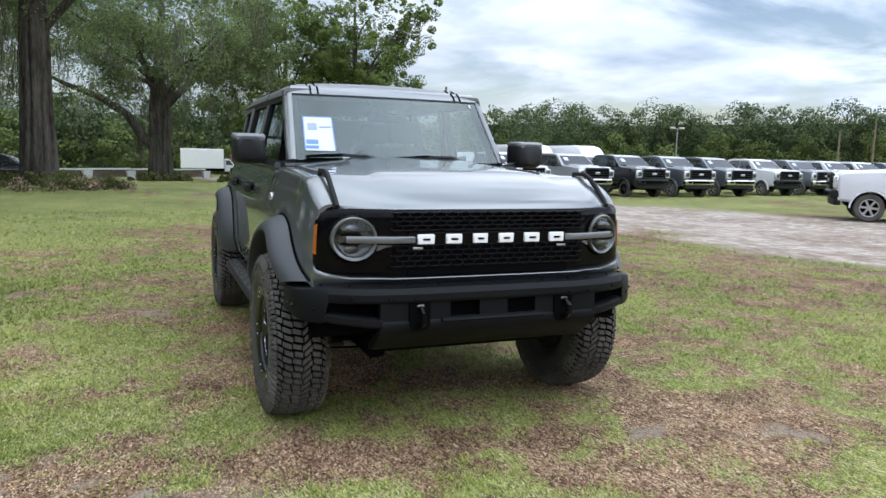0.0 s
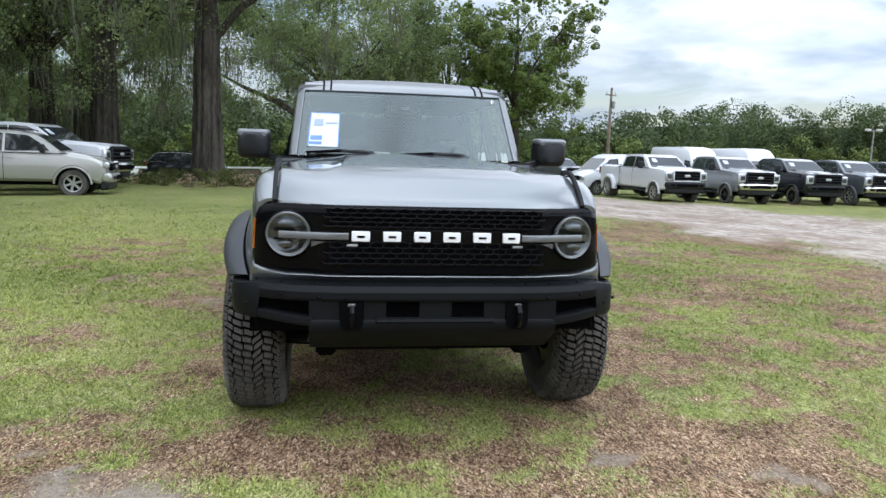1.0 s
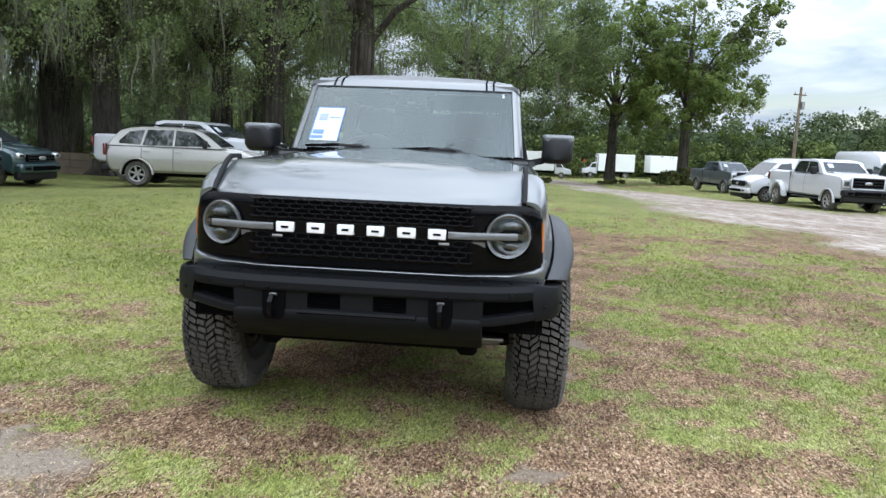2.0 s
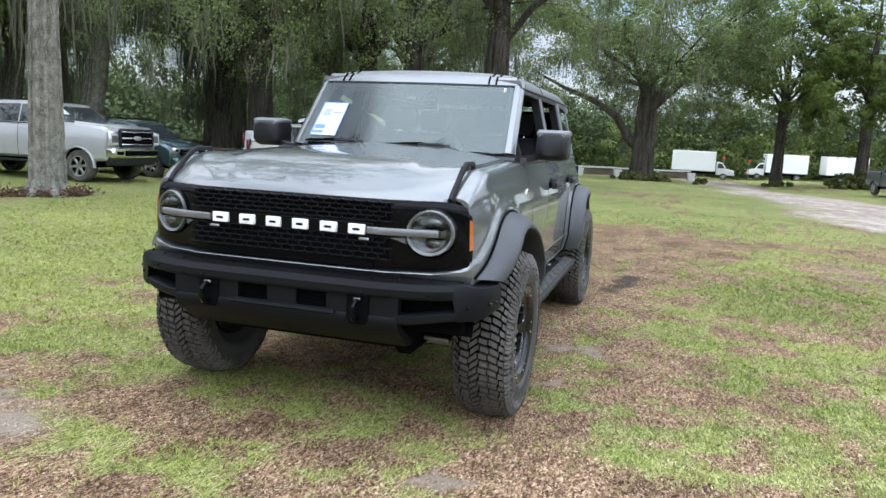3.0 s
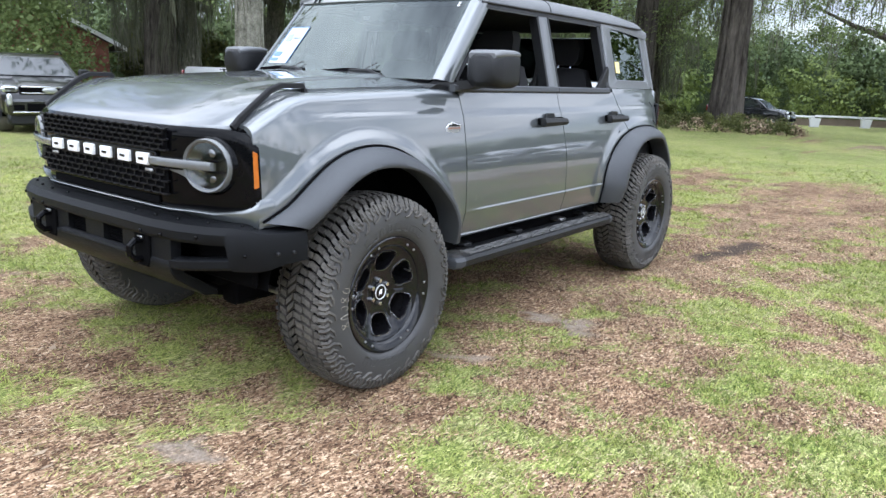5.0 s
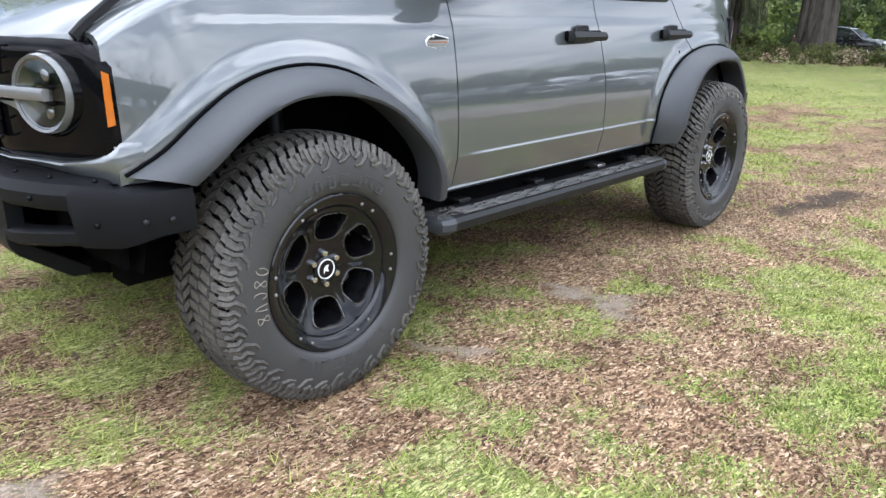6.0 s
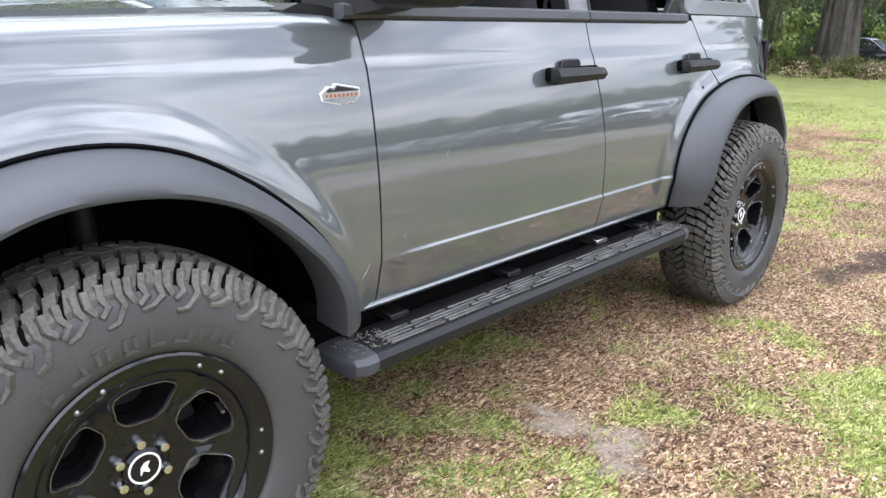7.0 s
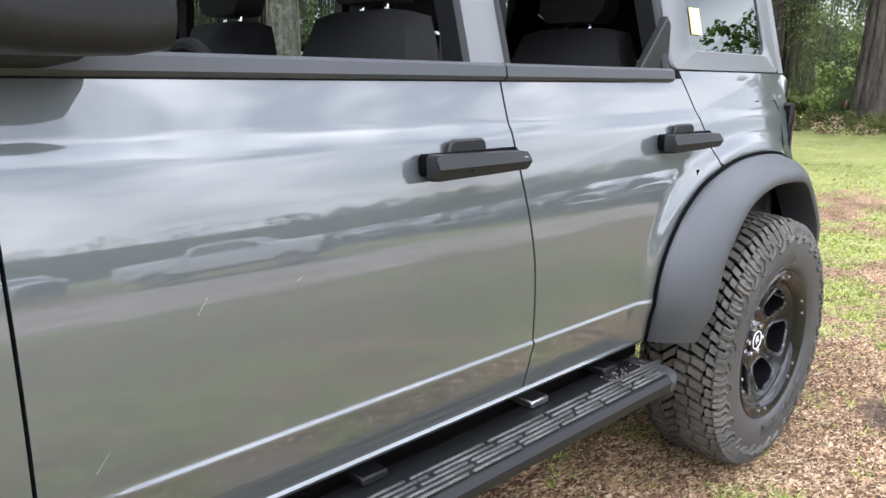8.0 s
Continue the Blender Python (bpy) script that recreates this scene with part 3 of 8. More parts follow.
    soil = times(soil, ramp(crumb, [(0.34, (0.62, 0.60, 0.58)), (0.62, (1.2, 1.18, 1.15))]))
    soil = times(soil, ramp(noise_at(1.9, 5.0, 0.62), [(0.38, (0.66, 0.60, 0.56)), (0.60, (1.22, 1.18, 1.12))]))
    sand = ramp(noise_at(70.0, 8.0, 0.8), [(0.3, (0.19, 0.152, 0.118)), (0.7, (0.36, 0.30, 0.24))])
    soil = mix(sharp(attribute("sand"), noise_at(16.0, 7.0, 0.75), 1.3, 0.25, 0.95), soil, sand)
    green = ramp(blades, [(0.0, (0.048, 0.067, 0.016)), (0.35, (0.150, 0.194, 0.044)), (0.70, (0.285, 0.328, 0.082)), (1.0, (0.54, 0.52, 0.20))])
    green = times(green, ramp(noise_at(0.35, 4.0), [(0.35, (0.66, 0.74, 0.62)), (0.65, (1.14, 1.10, 1.18))]))
    # worn and dry spots in the lawn
    dry = ramp(noise_at(2.4, 7.0, 0.7), [(0.42, (0.03, 0.03, 0.03)), (0.66, (0.50, 0.50, 0.50))])
    straw = ramp(blades, [(0.0, (0.11, 0.085, 0.045)), (0.5, (0.32, 0.26, 0.145)), (1.0, (0.62, 0.54, 0.36))])
    lawn = mix(dry, green, straw)
    tuft = blend(which, cells(150.0, 4.0, 40, 5), cells(130.0, 4.0, 130, 6))
    land = mix(sharp(attribute("cover"), tuft, 0.95, 0.42, 0.60), soil, lawn)
    mud = ramp(noise_at(30.0, 8.0, 0.8), [(0.38, (0.018, 0.013, 0.010)), (0.6, (0.075, 0.056, 0.044))])
    land = mix(attribute("wet"), land, mud)
    gravel = ramp(noise_at(3.6, 9.0, 0.74), [(0.34, (0.24, 0.195, 0.160)), (0.5, (0.41, 0.355, 0.305)), (0.66, (0.60, 0.55, 0.50))])
    gravel = times(gravel, ramp(noise_at(0.45, 6.0, 0.6), [(0.38, (0.78, 0.70, 0.64)), (0.62, (1.18, 1.16, 1.16))]))
    land = mix(attribute("drive"), land, gravel)
    l.new(land, p.inputs["Base Color"])
    b = n.new("ShaderNodeBump"); b.inputs["Strength"].default_value, b.inputs["Distance"].default_value = 0.8, 0.03
    l.new(chips, b.inputs["Height"]); l.new(b.outputs[0], p.inputs["Normal"])
    return m


def build_ground():
    fine = np.arange(-4.0, 6.01, 0.08)
    grow = 0.08 * 1.12 ** np.arange(1, 110)
    far = np.cumsum(grow)
    far = far[far < 2600]
    xs = np.concatenate([fine[0] - far[::-1], fine, fine[-1] + far])
    fine_y = np.arange(-3.0, 6.01, 0.08)
    ys = np.concatenate([fine_y[0] - far[::-1], fine_y, fine_y[-1] + far])
    gx, gy = np.meshgrid(xs, ys)
    c, d = cover(gx, gy), drive_mask(gx, gy)
    rough = (patches(gx, gy, 0.35, 11) - 0.5) * 0.022 + (patches(gx, gy, 1.6, 12) - 0.5) * 0.03
    rough = rough * (1 - ease(np.hypot(gx - 1, gy - 1), 30, 60))
    gz = height(gx, gy) + rough - 0.006
    k, n = gx.shape
    idx = np.arange(k * n).reshape(k, n)
    faces = np.stack([idx[:-1, :-1], idx[:-1, 1:], idx[1:, 1:], idx[1:, :-1]], -1).reshape(-1, 4)
    me = fast_mesh("ground", np.stack([gx, gy, gz], -1).reshape(-1, 3), faces, ground_material(), True)
    for name, field in (("cover", c), ("drive", d), ("sand", sand_at(gx, gy)), ("wet", wet_rut(gx, gy))):
        a = me.attributes.new(name, "FLOAT", "POINT")
        a.data.foreach_set("value", np.ascontiguousarray(field.ravel(), np.float32))
    return tagged(new("ground", me), "patchy mown grass with bare soil, leaf litter and a sandy drive", "ground", kind="structure")


def soil_level(x, y):
    return height(x, y) + (patches(x, y, 0.35, 11) - 0.5) * 0.022 + (patches(x, y, 1.6, 12) - 0.5) * 0.03 - 0.006


build_ground()


# ---- the grey off-road car: front axle at y = 0, nose towards -y ----
WHEELBASE, TYRE_X, HUB_Z = 2.949, 0.86, 0.432
FRONT_OUT = [(-0.585, 0.815), (-0.49, 0.872), (-0.40, 0.945), (-0.29, 1.015), (-0.16, 1.062), (0.0, 1.078), (0.157, 1.05), (0.30, 0.975), (0.41, 0.89), (0.50, 0.79), (0.572, 0.68), (0.60, 0.585)]
FRONT_LIP = [(-0.455, 0.79), (-0.40, 0.84), (-0.335, 0.90), (-0.25, 0.955), (-0.14, 0.995), (0.0, 1.005), (0.14, 0.985), (0.27, 0.93), (0.36, 0.855), (0.44, 0.765), (0.485, 0.66), (0.50, 0.585)]
REAR_OUT = [(-0.655, 0.575), (-0.675, 0.68), (-0.655, 0.80), (-0.59, 0.90), (-0.47, 0.99), (-0.30, 1.05), (-0.05, 1.08), (0.17, 1.06), (0.34, 0.99), (0.43, 0.90), (0.47, 0.80), (0.48, 0.74)]
REAR_LIP = [(-0.56, 0.58), (-0.535, 0.70), (-0.50, 0.80), (-0.43, 0.88), (-0.34, 0.95), (-0.20, 0.995), (-0.02, 1.005), (0.14, 0.985), (0.24, 0.94), (0.32, 0.86), (0.36, 0.79), (0.37, 0.74)]


def smooth_path(pts, n):
    """n points spread evenly along a rounded line through the given ones."""
    p = np.array(pts, float)
    s = np.r_[0, np.cumsum(np.linalg.norm(np.diff(p, axis=0), axis=1))]
    fy, fz = spline(s, p[:, 0]), spline(s, p[:, 1])
    return [(fy(t), fz(t)) for t in np.linspace(0, s[-1], n)]


def polar(path):
    a = sorted((math.atan2(z - 0.45, y), math.hypot(y, z - 0.45)) for y, z in smooth_path(path, 40))
    return [t for t, _ in a], [r for _, r in a]


BROW = [(0.0, polar(FRONT_OUT)), (WHEELBASE, polar(REAR_OUT))]


def flank(y, z):
    """Half the car's width over its length and height: a bowed door face, a ledge near the sill and brows over the wheels."""
    if z > 0.7165:
        x = 0.890 - 0.26 * (1 - 0.45 * float(ease(-y, 0.15, 0.60))) * (z - 0.79) ** 2
    else:
        jut = 0.0046 * float(ease(y, 0.72, 0.86)) * (1 - float(ease(y, 2.22, 2.34)))
        x = 0.8889 + jut * float(ease(z, 0.7165, 0.7065)) - 0.24 * max(0.0, 0.7065 - z)
    if z > 1.205:
        x -= 0.005 * float(ease(z, 1.205, 1.220))
    for cy, (angles, radii) in BROW:
        dy = y - cy
        if abs(dy) < 0.95 and z > 0.5:
            over = math.hypot(dy, z - 0.45) - float(np.interp(math.atan2(z - 0.45, dy), angles, radii))
            x += 0.014 * (1 - float(ease(over, 0.02, 0.085)))
    if y < -0.30:
        x -= 0.10 * float(ease(-y, 0.30, 0.80)) ** 1.5
    if y > 3.0:
        x -= 0.05 * float(ease(y, 3.0, 3.4))
    return x


def side_sheet(us, left, right, low, high, nv=30, vs=None):
    """A body panel on the flank between two edges y(z) and two edges z(y)."""
    rows = []
    vs = vs if vs is not None else [j / nv for j in range(nv + 1)]
    for v in vs:
        row = []
        for u in us:
            y = left(1.0) + (right(1.0) - left(1.0)) * u
            z = low(y) + (high(y) - low(y)) * v
            y = left(z) + (right(z) - left(z)) * u
            row.append((flank(y, z), y, z))
        rows.append(row)
    return Geo().sheet(rows, (-0.028, 0, 0))


def both(name, g, mat, parent, label="", angle=38.0):
    """The same part on both sides of the car."""
    return part(name, g, mat, parent, label, angle), part(name, g.flip(), mat, parent, label, angle)


car = thing("off_road_car", "dark grey metallic four-door off-road car with black steel bumper on grass", "car")

fender_top = spline([-0.74, -0.62, -0.56, -0.5, -0.4, -0.2, 0.0, 0.3, 0.54, 0.62, 0.70], [1.085, 1.164, 1.208, 1.245, 1.288, 1.303, 1.310, 1.320, 1.325, 1.322, 1.313])
hood_mid = spline([-0.735, -0.715, -0.66, -0.5, -0.3, 0.0, 0.3, 0.56], [1.154, 1.176, 1.207, 1.276, 1.318, 1.344, 1.364, 1.380])


def edge_lines(path, cy):
    p = smooth_path(path, 60)
    return lambda y: float(np.interp(y - cy, [a for a, _ in p], [b for _, b in p]))


front_arch, rear_arch = edge_lines(FRONT_OUT, 0.0), edge_lines(REAR_OUT, WHEELBASE)
door_front, door_mid = (lambda z: 0.684 + 0.008 * float(ease(z, 1.31, 1.22))), (lambda z: 1.695 + 0.062 * float(ease(z, 1.31, 0.85)))


def door_rear(z):
    """The rear door's back edge: slanting from the belt, then following the wheel opening."""
    if z > 1.06:
        return float(np.interp(z, [1.06, 1.20, 1.34], [2.645, 2.56, 2.475]))
    p = smooth_path(REAR_OUT, 60)[:34]
    return WHEELBASE + float(np.interp(z, [b for _, b in p], [a for a, _ in p])) + 0.02


# front fender: flank, rolled shoulder and top
def fender():
    ys = [-0.60, -0.585, -0.56, -0.52, -0.46, -0.40, -0.33, -0.25, -0.17, -0.08, 0.0, 0.08, 0.17, 0.25, 0.33, 0.40, 0.46, 0.51, 0.55, 0.58, 0.60, 0.62, 0.65, 0.68, 0.70]
    rows = []
    for v in [j / 26 for j in range(27)] + [1 + j / 8 for j in range(1, 9)]:
        row = []
        for u0 in ys:
            y = u0
            top = fender_top(y)
            shoulder = top - 0.045
            low = 0.79 if y < -0.585 else (0.575 if y > 0.60 else front_arch(y) - 0.02)
            if v <= 1:
                z = low + (shoulder - low) * v
                yy = y if y < 0.6 else y + (door_front(z) - 0.006 - 0.70) * (y - 0.6) / 0.1
                row.append((flank(yy, z), yy, z))
            else:
                a = (v - 1) * math.pi / 2
                yy = y if y < 0.6 else y + (door_front(1.30) - 0.006 - 0.70) * (y - 0.6) / 0.1
                x0 = flank(yy, shoulder)
                inner = 0.737
                row.append((inner + (x0 - inner) * math.cos(a) ** 0.75, yy, shoulder + 0.045 * math.sin(a) ** 0.9))
        rows.append(row)
    return Geo().sheet(rows, (-0.02, 0, -0.01))


both("front_fender", fender(), PAINT, car, angle=50)

belt = 1.308
us = [i / 26 for i in range(27)]
door_rows = sorted([j / 40 for j in range(41)] + [(z - 0.585) / (belt - 0.585) for z in (0.700, 0.7065, 0.709, 0.7115, 0.714, 0.7165, 0.720)])
both("front_door", side_sheet(us, lambda z: door_front(z), lambda z: door_mid(z) - 0.006, lambda y: 0.585, lambda y: belt, vs=door_rows), PAINT, car, angle=50)
both("rear_door", side_sheet(us, lambda z: door_mid(z), lambda z: door_rear(z) - 0.006, lambda y: 0.585, lambda y: belt + 0.012 * float(ease(y, 2.2, 2.5)), vs=door_rows), PAINT, car, angle=50)


def quarter():
    ys = [i / 30 for i in range(31)]
    rows = []
    for v in [j / 24 for j in range(25)]:
        row = []
        for u in ys:
            y0 = 2.50 + 0.83 * u
            low = rear_arch(y0) - 0.02 if y0 < WHEELBASE + 0.47 else 0.73
            z = low + (1.342 - low) * v
            a = door_rear(max(z, 1.0)) + 0.002
            y = a + (3.335 - 0.03 * float(ease(z, 1.2, 1.34)) - a) * u
            z = max(z, min(1.342, (rear_arch(y) - 0.02) if y < WHEELBASE + 0.46 else z))
            row.append((flank(y, z), y, z))
        rows.append(row)
    return Geo().sheet(rows, (-0.028, 0, 0))


both("quarter_panel", quarter(), PAINT, car, angle=50)
both("quarter_backing", Geo().sheet([[(flank(y, z) - 0.008, y, z) for y in (2.46, 2.58, 2.70, 2.80)] for z in (0.98, 1.04, 1.10, 1.20)], (-0.015, 0, 0)), PAINT, car)


# hood with a raised middle
def hood_y(x, y):
    """The front edge sweeps back towards the corners."""
    return y + 0.112 * (abs(x) / 0.727) ** 4.5 * float(ease(-y, 0.15, 0.735))


def hood_z(x, y):
    edge = fender_top(hood_y(0.727, y)) + 0.011
    c = hood_mid(y)
    t = min(1.0, abs(x) / 0.727)
    z = edge + (c - edge) * (1 - t**2.6)
    w = 0.50 - 0.10 * float(ease(y, -0.6, 0.3))
    z += 0.013 * float(ease(w + 0.035 - abs(x), 0.0, 0.07)) * float(ease(y, -0.58, -0.30))
    return z


xs = [-0.727 + 1.454 * i / 60 for i in range(61)]
hy = [-0.735, -0.73, -0.72, -0.70, -0.67] + [-0.63 + 1.19 * i / 34 for i in range(35)]
hood_rows = [[(x, hood_y(x, y), hood_z(x, y)) for x in xs] for y in hy]
part("hood", Geo().sheet(hood_rows, (0, 0, -0.03)), PAINT, car, angle=50)

# trail sights on the fender tops
g = Geo()
path = [(0.738, -0.628, 1.168), (0.74, -0.595, 1.200), (0.742, -0.53, 1.250), (0.742, -0.455, 1.304), (0.742, -0.40, 1.326), (0.742, -0.285, 1.326), (0.742, -0.27, 1.298)]
rings = []
for i, p in enumerate(path):
    d = (Vector(path[min(i + 1, 6)]) - Vector(path[max(i - 1, 0)])).normalized()
    up = Vector((1, 0, 0)).cross(d) * 0.011
    rings.append([Vector(p) + Vector((sx * 0.015, 0, 0)) + up * sz for sx, sz in ((-0.7, -1), (0.7, -1), (0.7, 0.6), (0.4, 1), (-0.4, 1), (-0.7, 0.6))])
g.loft(rings)
g.loft([[(0.742 + sx * 0.013, y, z) for sx, y, z in ((-1, -0.615, 1.12), (1, -0.615, 1.12), (1, -0.27, 1.26), (-1, -0.27, 1.26))], [(0.742 + sx * 0.011, y, z) for sx, y, z in ((-1, -0.59, 1.19), (1, -0.59, 1.19), (1, -0.42, 1.275), (-1, -0.42, 1.275))]])
both("trail_sight", g, SIGHT_BLACK, car)

# front mask: gloss black, wrapped round the corners
mask_plan = [(0.0, -0.754), (0.2, -0.753), (0.4, -0.750), (0.5, -0.743), (0.56, -0.718), (0.62, -0.697), (0.68, -0.679), (0.74, -0.660), (0.79, -0.641), (0.822, -0.620), (0.838, -0.600), (0.842, -0.588)]


plan = [(-a, b) for a, b in mask_plan[:0:-1]] + mask_plan


def hug(a, b, z, proud=0.003):
    """Draws the corner of the front in to the fender's face."""
    k = max(0.0, abs(a) - 0.68) / 0.162
    return math.copysign(abs(a) + (flank(-0.588, z) + proud - 0.842) * k, a) if a else 0.0


def mask_low(a):
    return 0.838 + 0.030 * max(0.0, abs(a) - 0.70) / 0.138 + 0.030 * (1 - math.sqrt(1 - min(1.0, max(0.0, abs(a) - 0.80) / 0.042) ** 2))


def mask_high(a):
    return 1.162 - 0.022 * (max(0.0, abs(a) - 0.70) / 0.138) ** 2 - 0.036 * (1 - math.sqrt(1 - min(1.0, max(0.0, abs(a) - 0.79) / 0.052) ** 2))


rows = []
for k in range(17):
    v = k / 16
    row = []
    for a, b in plan:
        z = mask_low(a) + (mask_high(a) - mask_low(a)) * v
        tuck = 0.012 if k in (0, 16) else 0.0
        row.append((hug(a, b, z), b + tuck + 0.02 * (v - 0.5) ** 2, z))
    rows.append(row)
part("front_mask", Geo().sheet(rows, (0, 0.03, 0)), GLOSS_BLACK, car, "gloss black grille surround", 40)

# grey lower frame of the mask, deepening towards the corners, and the dark panel under it
frame_plan = [(-0.862, -0.545), (-0.854, -0.568)] + plan + [(0.854, -0.568), (0.862, -0.545)]


def frame_row(t, d):
    row = []
    for a, b in frame_plan:
        top = mask_low(min(0.842, abs(a))) + 0.004
        low = 0.820 - 0.026 * float(ease(abs(a), 0.50, 0.80))
        z = top + (low - top) * t
        x = hug(a, b, z, 0.005) if abs(a) <= 0.842 else math.copysign(flank(b, z) + 0.004, a)
        x -= math.copysign(0.010 * max(0.0, t - 0.2) * float(ease(abs(a), 0.70, 0.84)), a) if a else 0.0
        row.append((x, b + d * (1 if abs(a) < 0.80 else 0.5), z))
    return row


part("mask_lower_frame", Geo().sheet([frame_row(t, d) for t, d in ((0.0, 0.004), (0.08, -0.003), (0.22, -0.005), (0.55, 0.003), (0.92, 0.016), (1.0, 0.022))], (0, 0.03, 0)), PAINT, car, "grey lower edge of the grille surround")
rows = [[(a * f, b + d, z - 0.024 * float(ease(abs(a), 0.50, 0.80))) for a, b in plan] for z, d, f in ((0.822, 0.006, 1.0), (0.80, 0.016, 0.998), (0.785, 0.05, 0.99))]
part("chin_panel", Geo().sheet(rows, (0, 0.03, 0)), PLASTIC, car, "dark panel under the grille surround")
part("valance", Geo().box((0, -0.615, 0.76), (1.42, 0.15, 0.10), 0.02), MATT_BLACK, car)

# grille nets, each before a flat black plate that paints the shaded depth
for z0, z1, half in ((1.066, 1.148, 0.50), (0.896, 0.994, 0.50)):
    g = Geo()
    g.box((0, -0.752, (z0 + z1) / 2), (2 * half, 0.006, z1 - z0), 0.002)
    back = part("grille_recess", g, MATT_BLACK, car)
    g = Geo()
    n = 4
    step = (z1 - z0) / n
    pitch = 0.0605
    for r in range(n + 1):
        for i in range(-8, 9):
            x = i * pitch + (pitch / 2 if r % 2 else 0)
            if abs(x) > half:
                continue
            z = z0 + r * step
            g.box((x, -0.759, z), (pitch * 0.72, 0.012, 0.0055), 0.0015)
            for s in (-1, 1):
                g.box((x + s * pitch * 0.43, -0.759, z + 0.0035), (pitch * 0.20, 0.012, 0.0055), 0.0015, Matrix.Rotation(s * -0.5, 3, "Y"))
    for r in range(n):
        for i in range(-8, 9):
            x = i * pitch + (0 if r % 2 else pitch / 2)
            if abs(x) < half:
                g.box((x, -0.757, z0 + (r + 0.5) * step), (0.008, 0.010, step), 0.0)
    part("grille_net", g, NET_BLACK, car, "black honeycomb grille net")
# the air slot is a flat black strip, its shade given by colour
part("lower_air_slot", Geo().box((0, -0.750, 0.866), (0.86, 0.008, 0.034), 0.003), MATT_BLACK, car)
for s in (-1, 1):
    part("grille_emblem", Geo().box((s * 0.385, -0.764, 0.982), (0.05, 0.01, 0.012), 0.003), SILVER_TRIM, car)

# badge blocks in place of the lettering
letters = ((-0.347, 0.084), (-0.205, 0.082), (-0.067, 0.076), (0.071, 0.080), (0.213, 0.084), (0.352, 0.082))
for x, w in letters:
    g = Geo()
    g.box((x, -0.766, 1.024), (w, 0.022, 0.047), 0.004)
    blk = part("badge_block", g, LETTER_WHITE, car, "white raised block of the grille badge")
    part("badge_slot", Geo().box((x, -0.7785, 1.024), (w * 0.42, 0.004, 0.010), 0.001), GLOSS_BLACK, blk)
part("badge_bar", Geo().box((0.0, -0.756, 1.026), (0.86, 0.014, 0.062), 0.004), GLOSS_BLACK, car)


# headlamps
def headlamp():
    lamp = thing("headlamp", "", "")
    lamp.parent = car
    c = (0.674, -0.688, 1.022)

    def ring(prof):
        h = Geo()
        rings = []
        for j in range(49):
            a = 2 * math.pi * j / 48
            rings.append([(c[0] + r * math.cos(a), c[1] + 0.30 * r * math.cos(a) + d, c[2] + r * math.sin(a)) for r, d in prof])
        return h.loft(rings, False, False)

    part("lamp_housing", ring([(0.0, -0.001), (0.035, -0.001), (0.060, -0.003), (0.078, -0.008), (0.091, -0.014)]), LAMP_DARK, lamp)
    part("lamp_ring", ring([(0.090, 0.0), (0.092, -0.016), (0.099, -0.020), (0.104, -0.012), (0.105, 0.012)]), LAMP_RING, lamp, "pale frosted lamp ring")
    part("lamp_bezel", ring([(0.104, 0.0), (0.108, -0.006), (0.113, 0.004), (0.113, 0.02)]), GLOSS_BLACK, lamp)
    part("projector", Geo().ball((c[0], c[1] - 0.004, c[2] + 0.046), 0.030, 8, (1.5, 0.35, 0.85)), LAMP_DARK, lamp)
    part("projector", Geo().ball((c[0] + 0.006, c[1] - 0.004, c[2] - 0.046), 0.028, 8, (1.4, 0.35, 0.8)), LAMP_DARK, lamp)
    for dz in (0.046, -0.046):
        part("projector_rim", Geo().box((c[0], c[1] - 0.006, c[2] + dz * 0.45), (0.13, 0.014, 0.010), 0.004), MATT_BLACK, lamp)
    part("lamp_lens", ring([(0.0, -0.022), (0.05, -0.019), (0.087, -0.012)]), LENS, lamp)
    bar = Geo().loft([[(x, float(np.interp(x, [0.402, 0.50, 0.58, 0.66, 0.715], [-0.762, -0.757, -0.738, -0.716, -0.700])) - d, z) for d, z in ((-0.012, 1.007), (0.010, 1.007), (0.014, 1.012), (0.014, 1.034), (0.010, 1.039), (-0.012, 1.039))] for x in (0.402, 0.50, 0.58, 0.66, 0.715)])
    part("light_bar", bar, LAMP_BAR, lamp, "grey translucent light bar")
    part("light_bar_foot", Geo().loft([[(x, y, z) for x, y, z in ((0.48, -0.745, 0.998), (0.575, -0.708, 0.998), (0.575, -0.708, 0.965), (0.535, -0.722, 0.982))], [(x, y, z) for x, y, z in ((0.49, -0.755, 0.996), (0.57, -0.724, 0.996), (0.568, -0.724, 0.97), (0.538, -0.738, 0.984))]]), LAMP_BAR, lamp)
    return lamp


right_lamp = headlamp()
mirror_lamp = thing("headlamp", "", "")
mirror_lamp.parent = car
for o in list(right_lamp.children):
    g = Geo()
    g.v, g.f = [tuple(v.co) for v in o.data.vertices], [tuple(p.vertices) for p in o.data.polygons]
    part(o.name.split(".")[0], g.flip(), o.data.materials[0], mirror_lamp)
g = Geo().loft([[(hug(float(np.interp(y, [-0.641, -0.620, -0.600, -0.588], [0.79, 0.822, 0.838, 0.842])), y, z) + 0.0015 * k, y - 0.001 * k, z) for y, z in ((-0.606, 0.945), (-0.5885, 0.950), (-0.5885, 1.078), (-0.604, 1.086))] for k in (0, 2, 2.6)])
both("side_marker", g, AMBER, car, "amber side marker lamp")

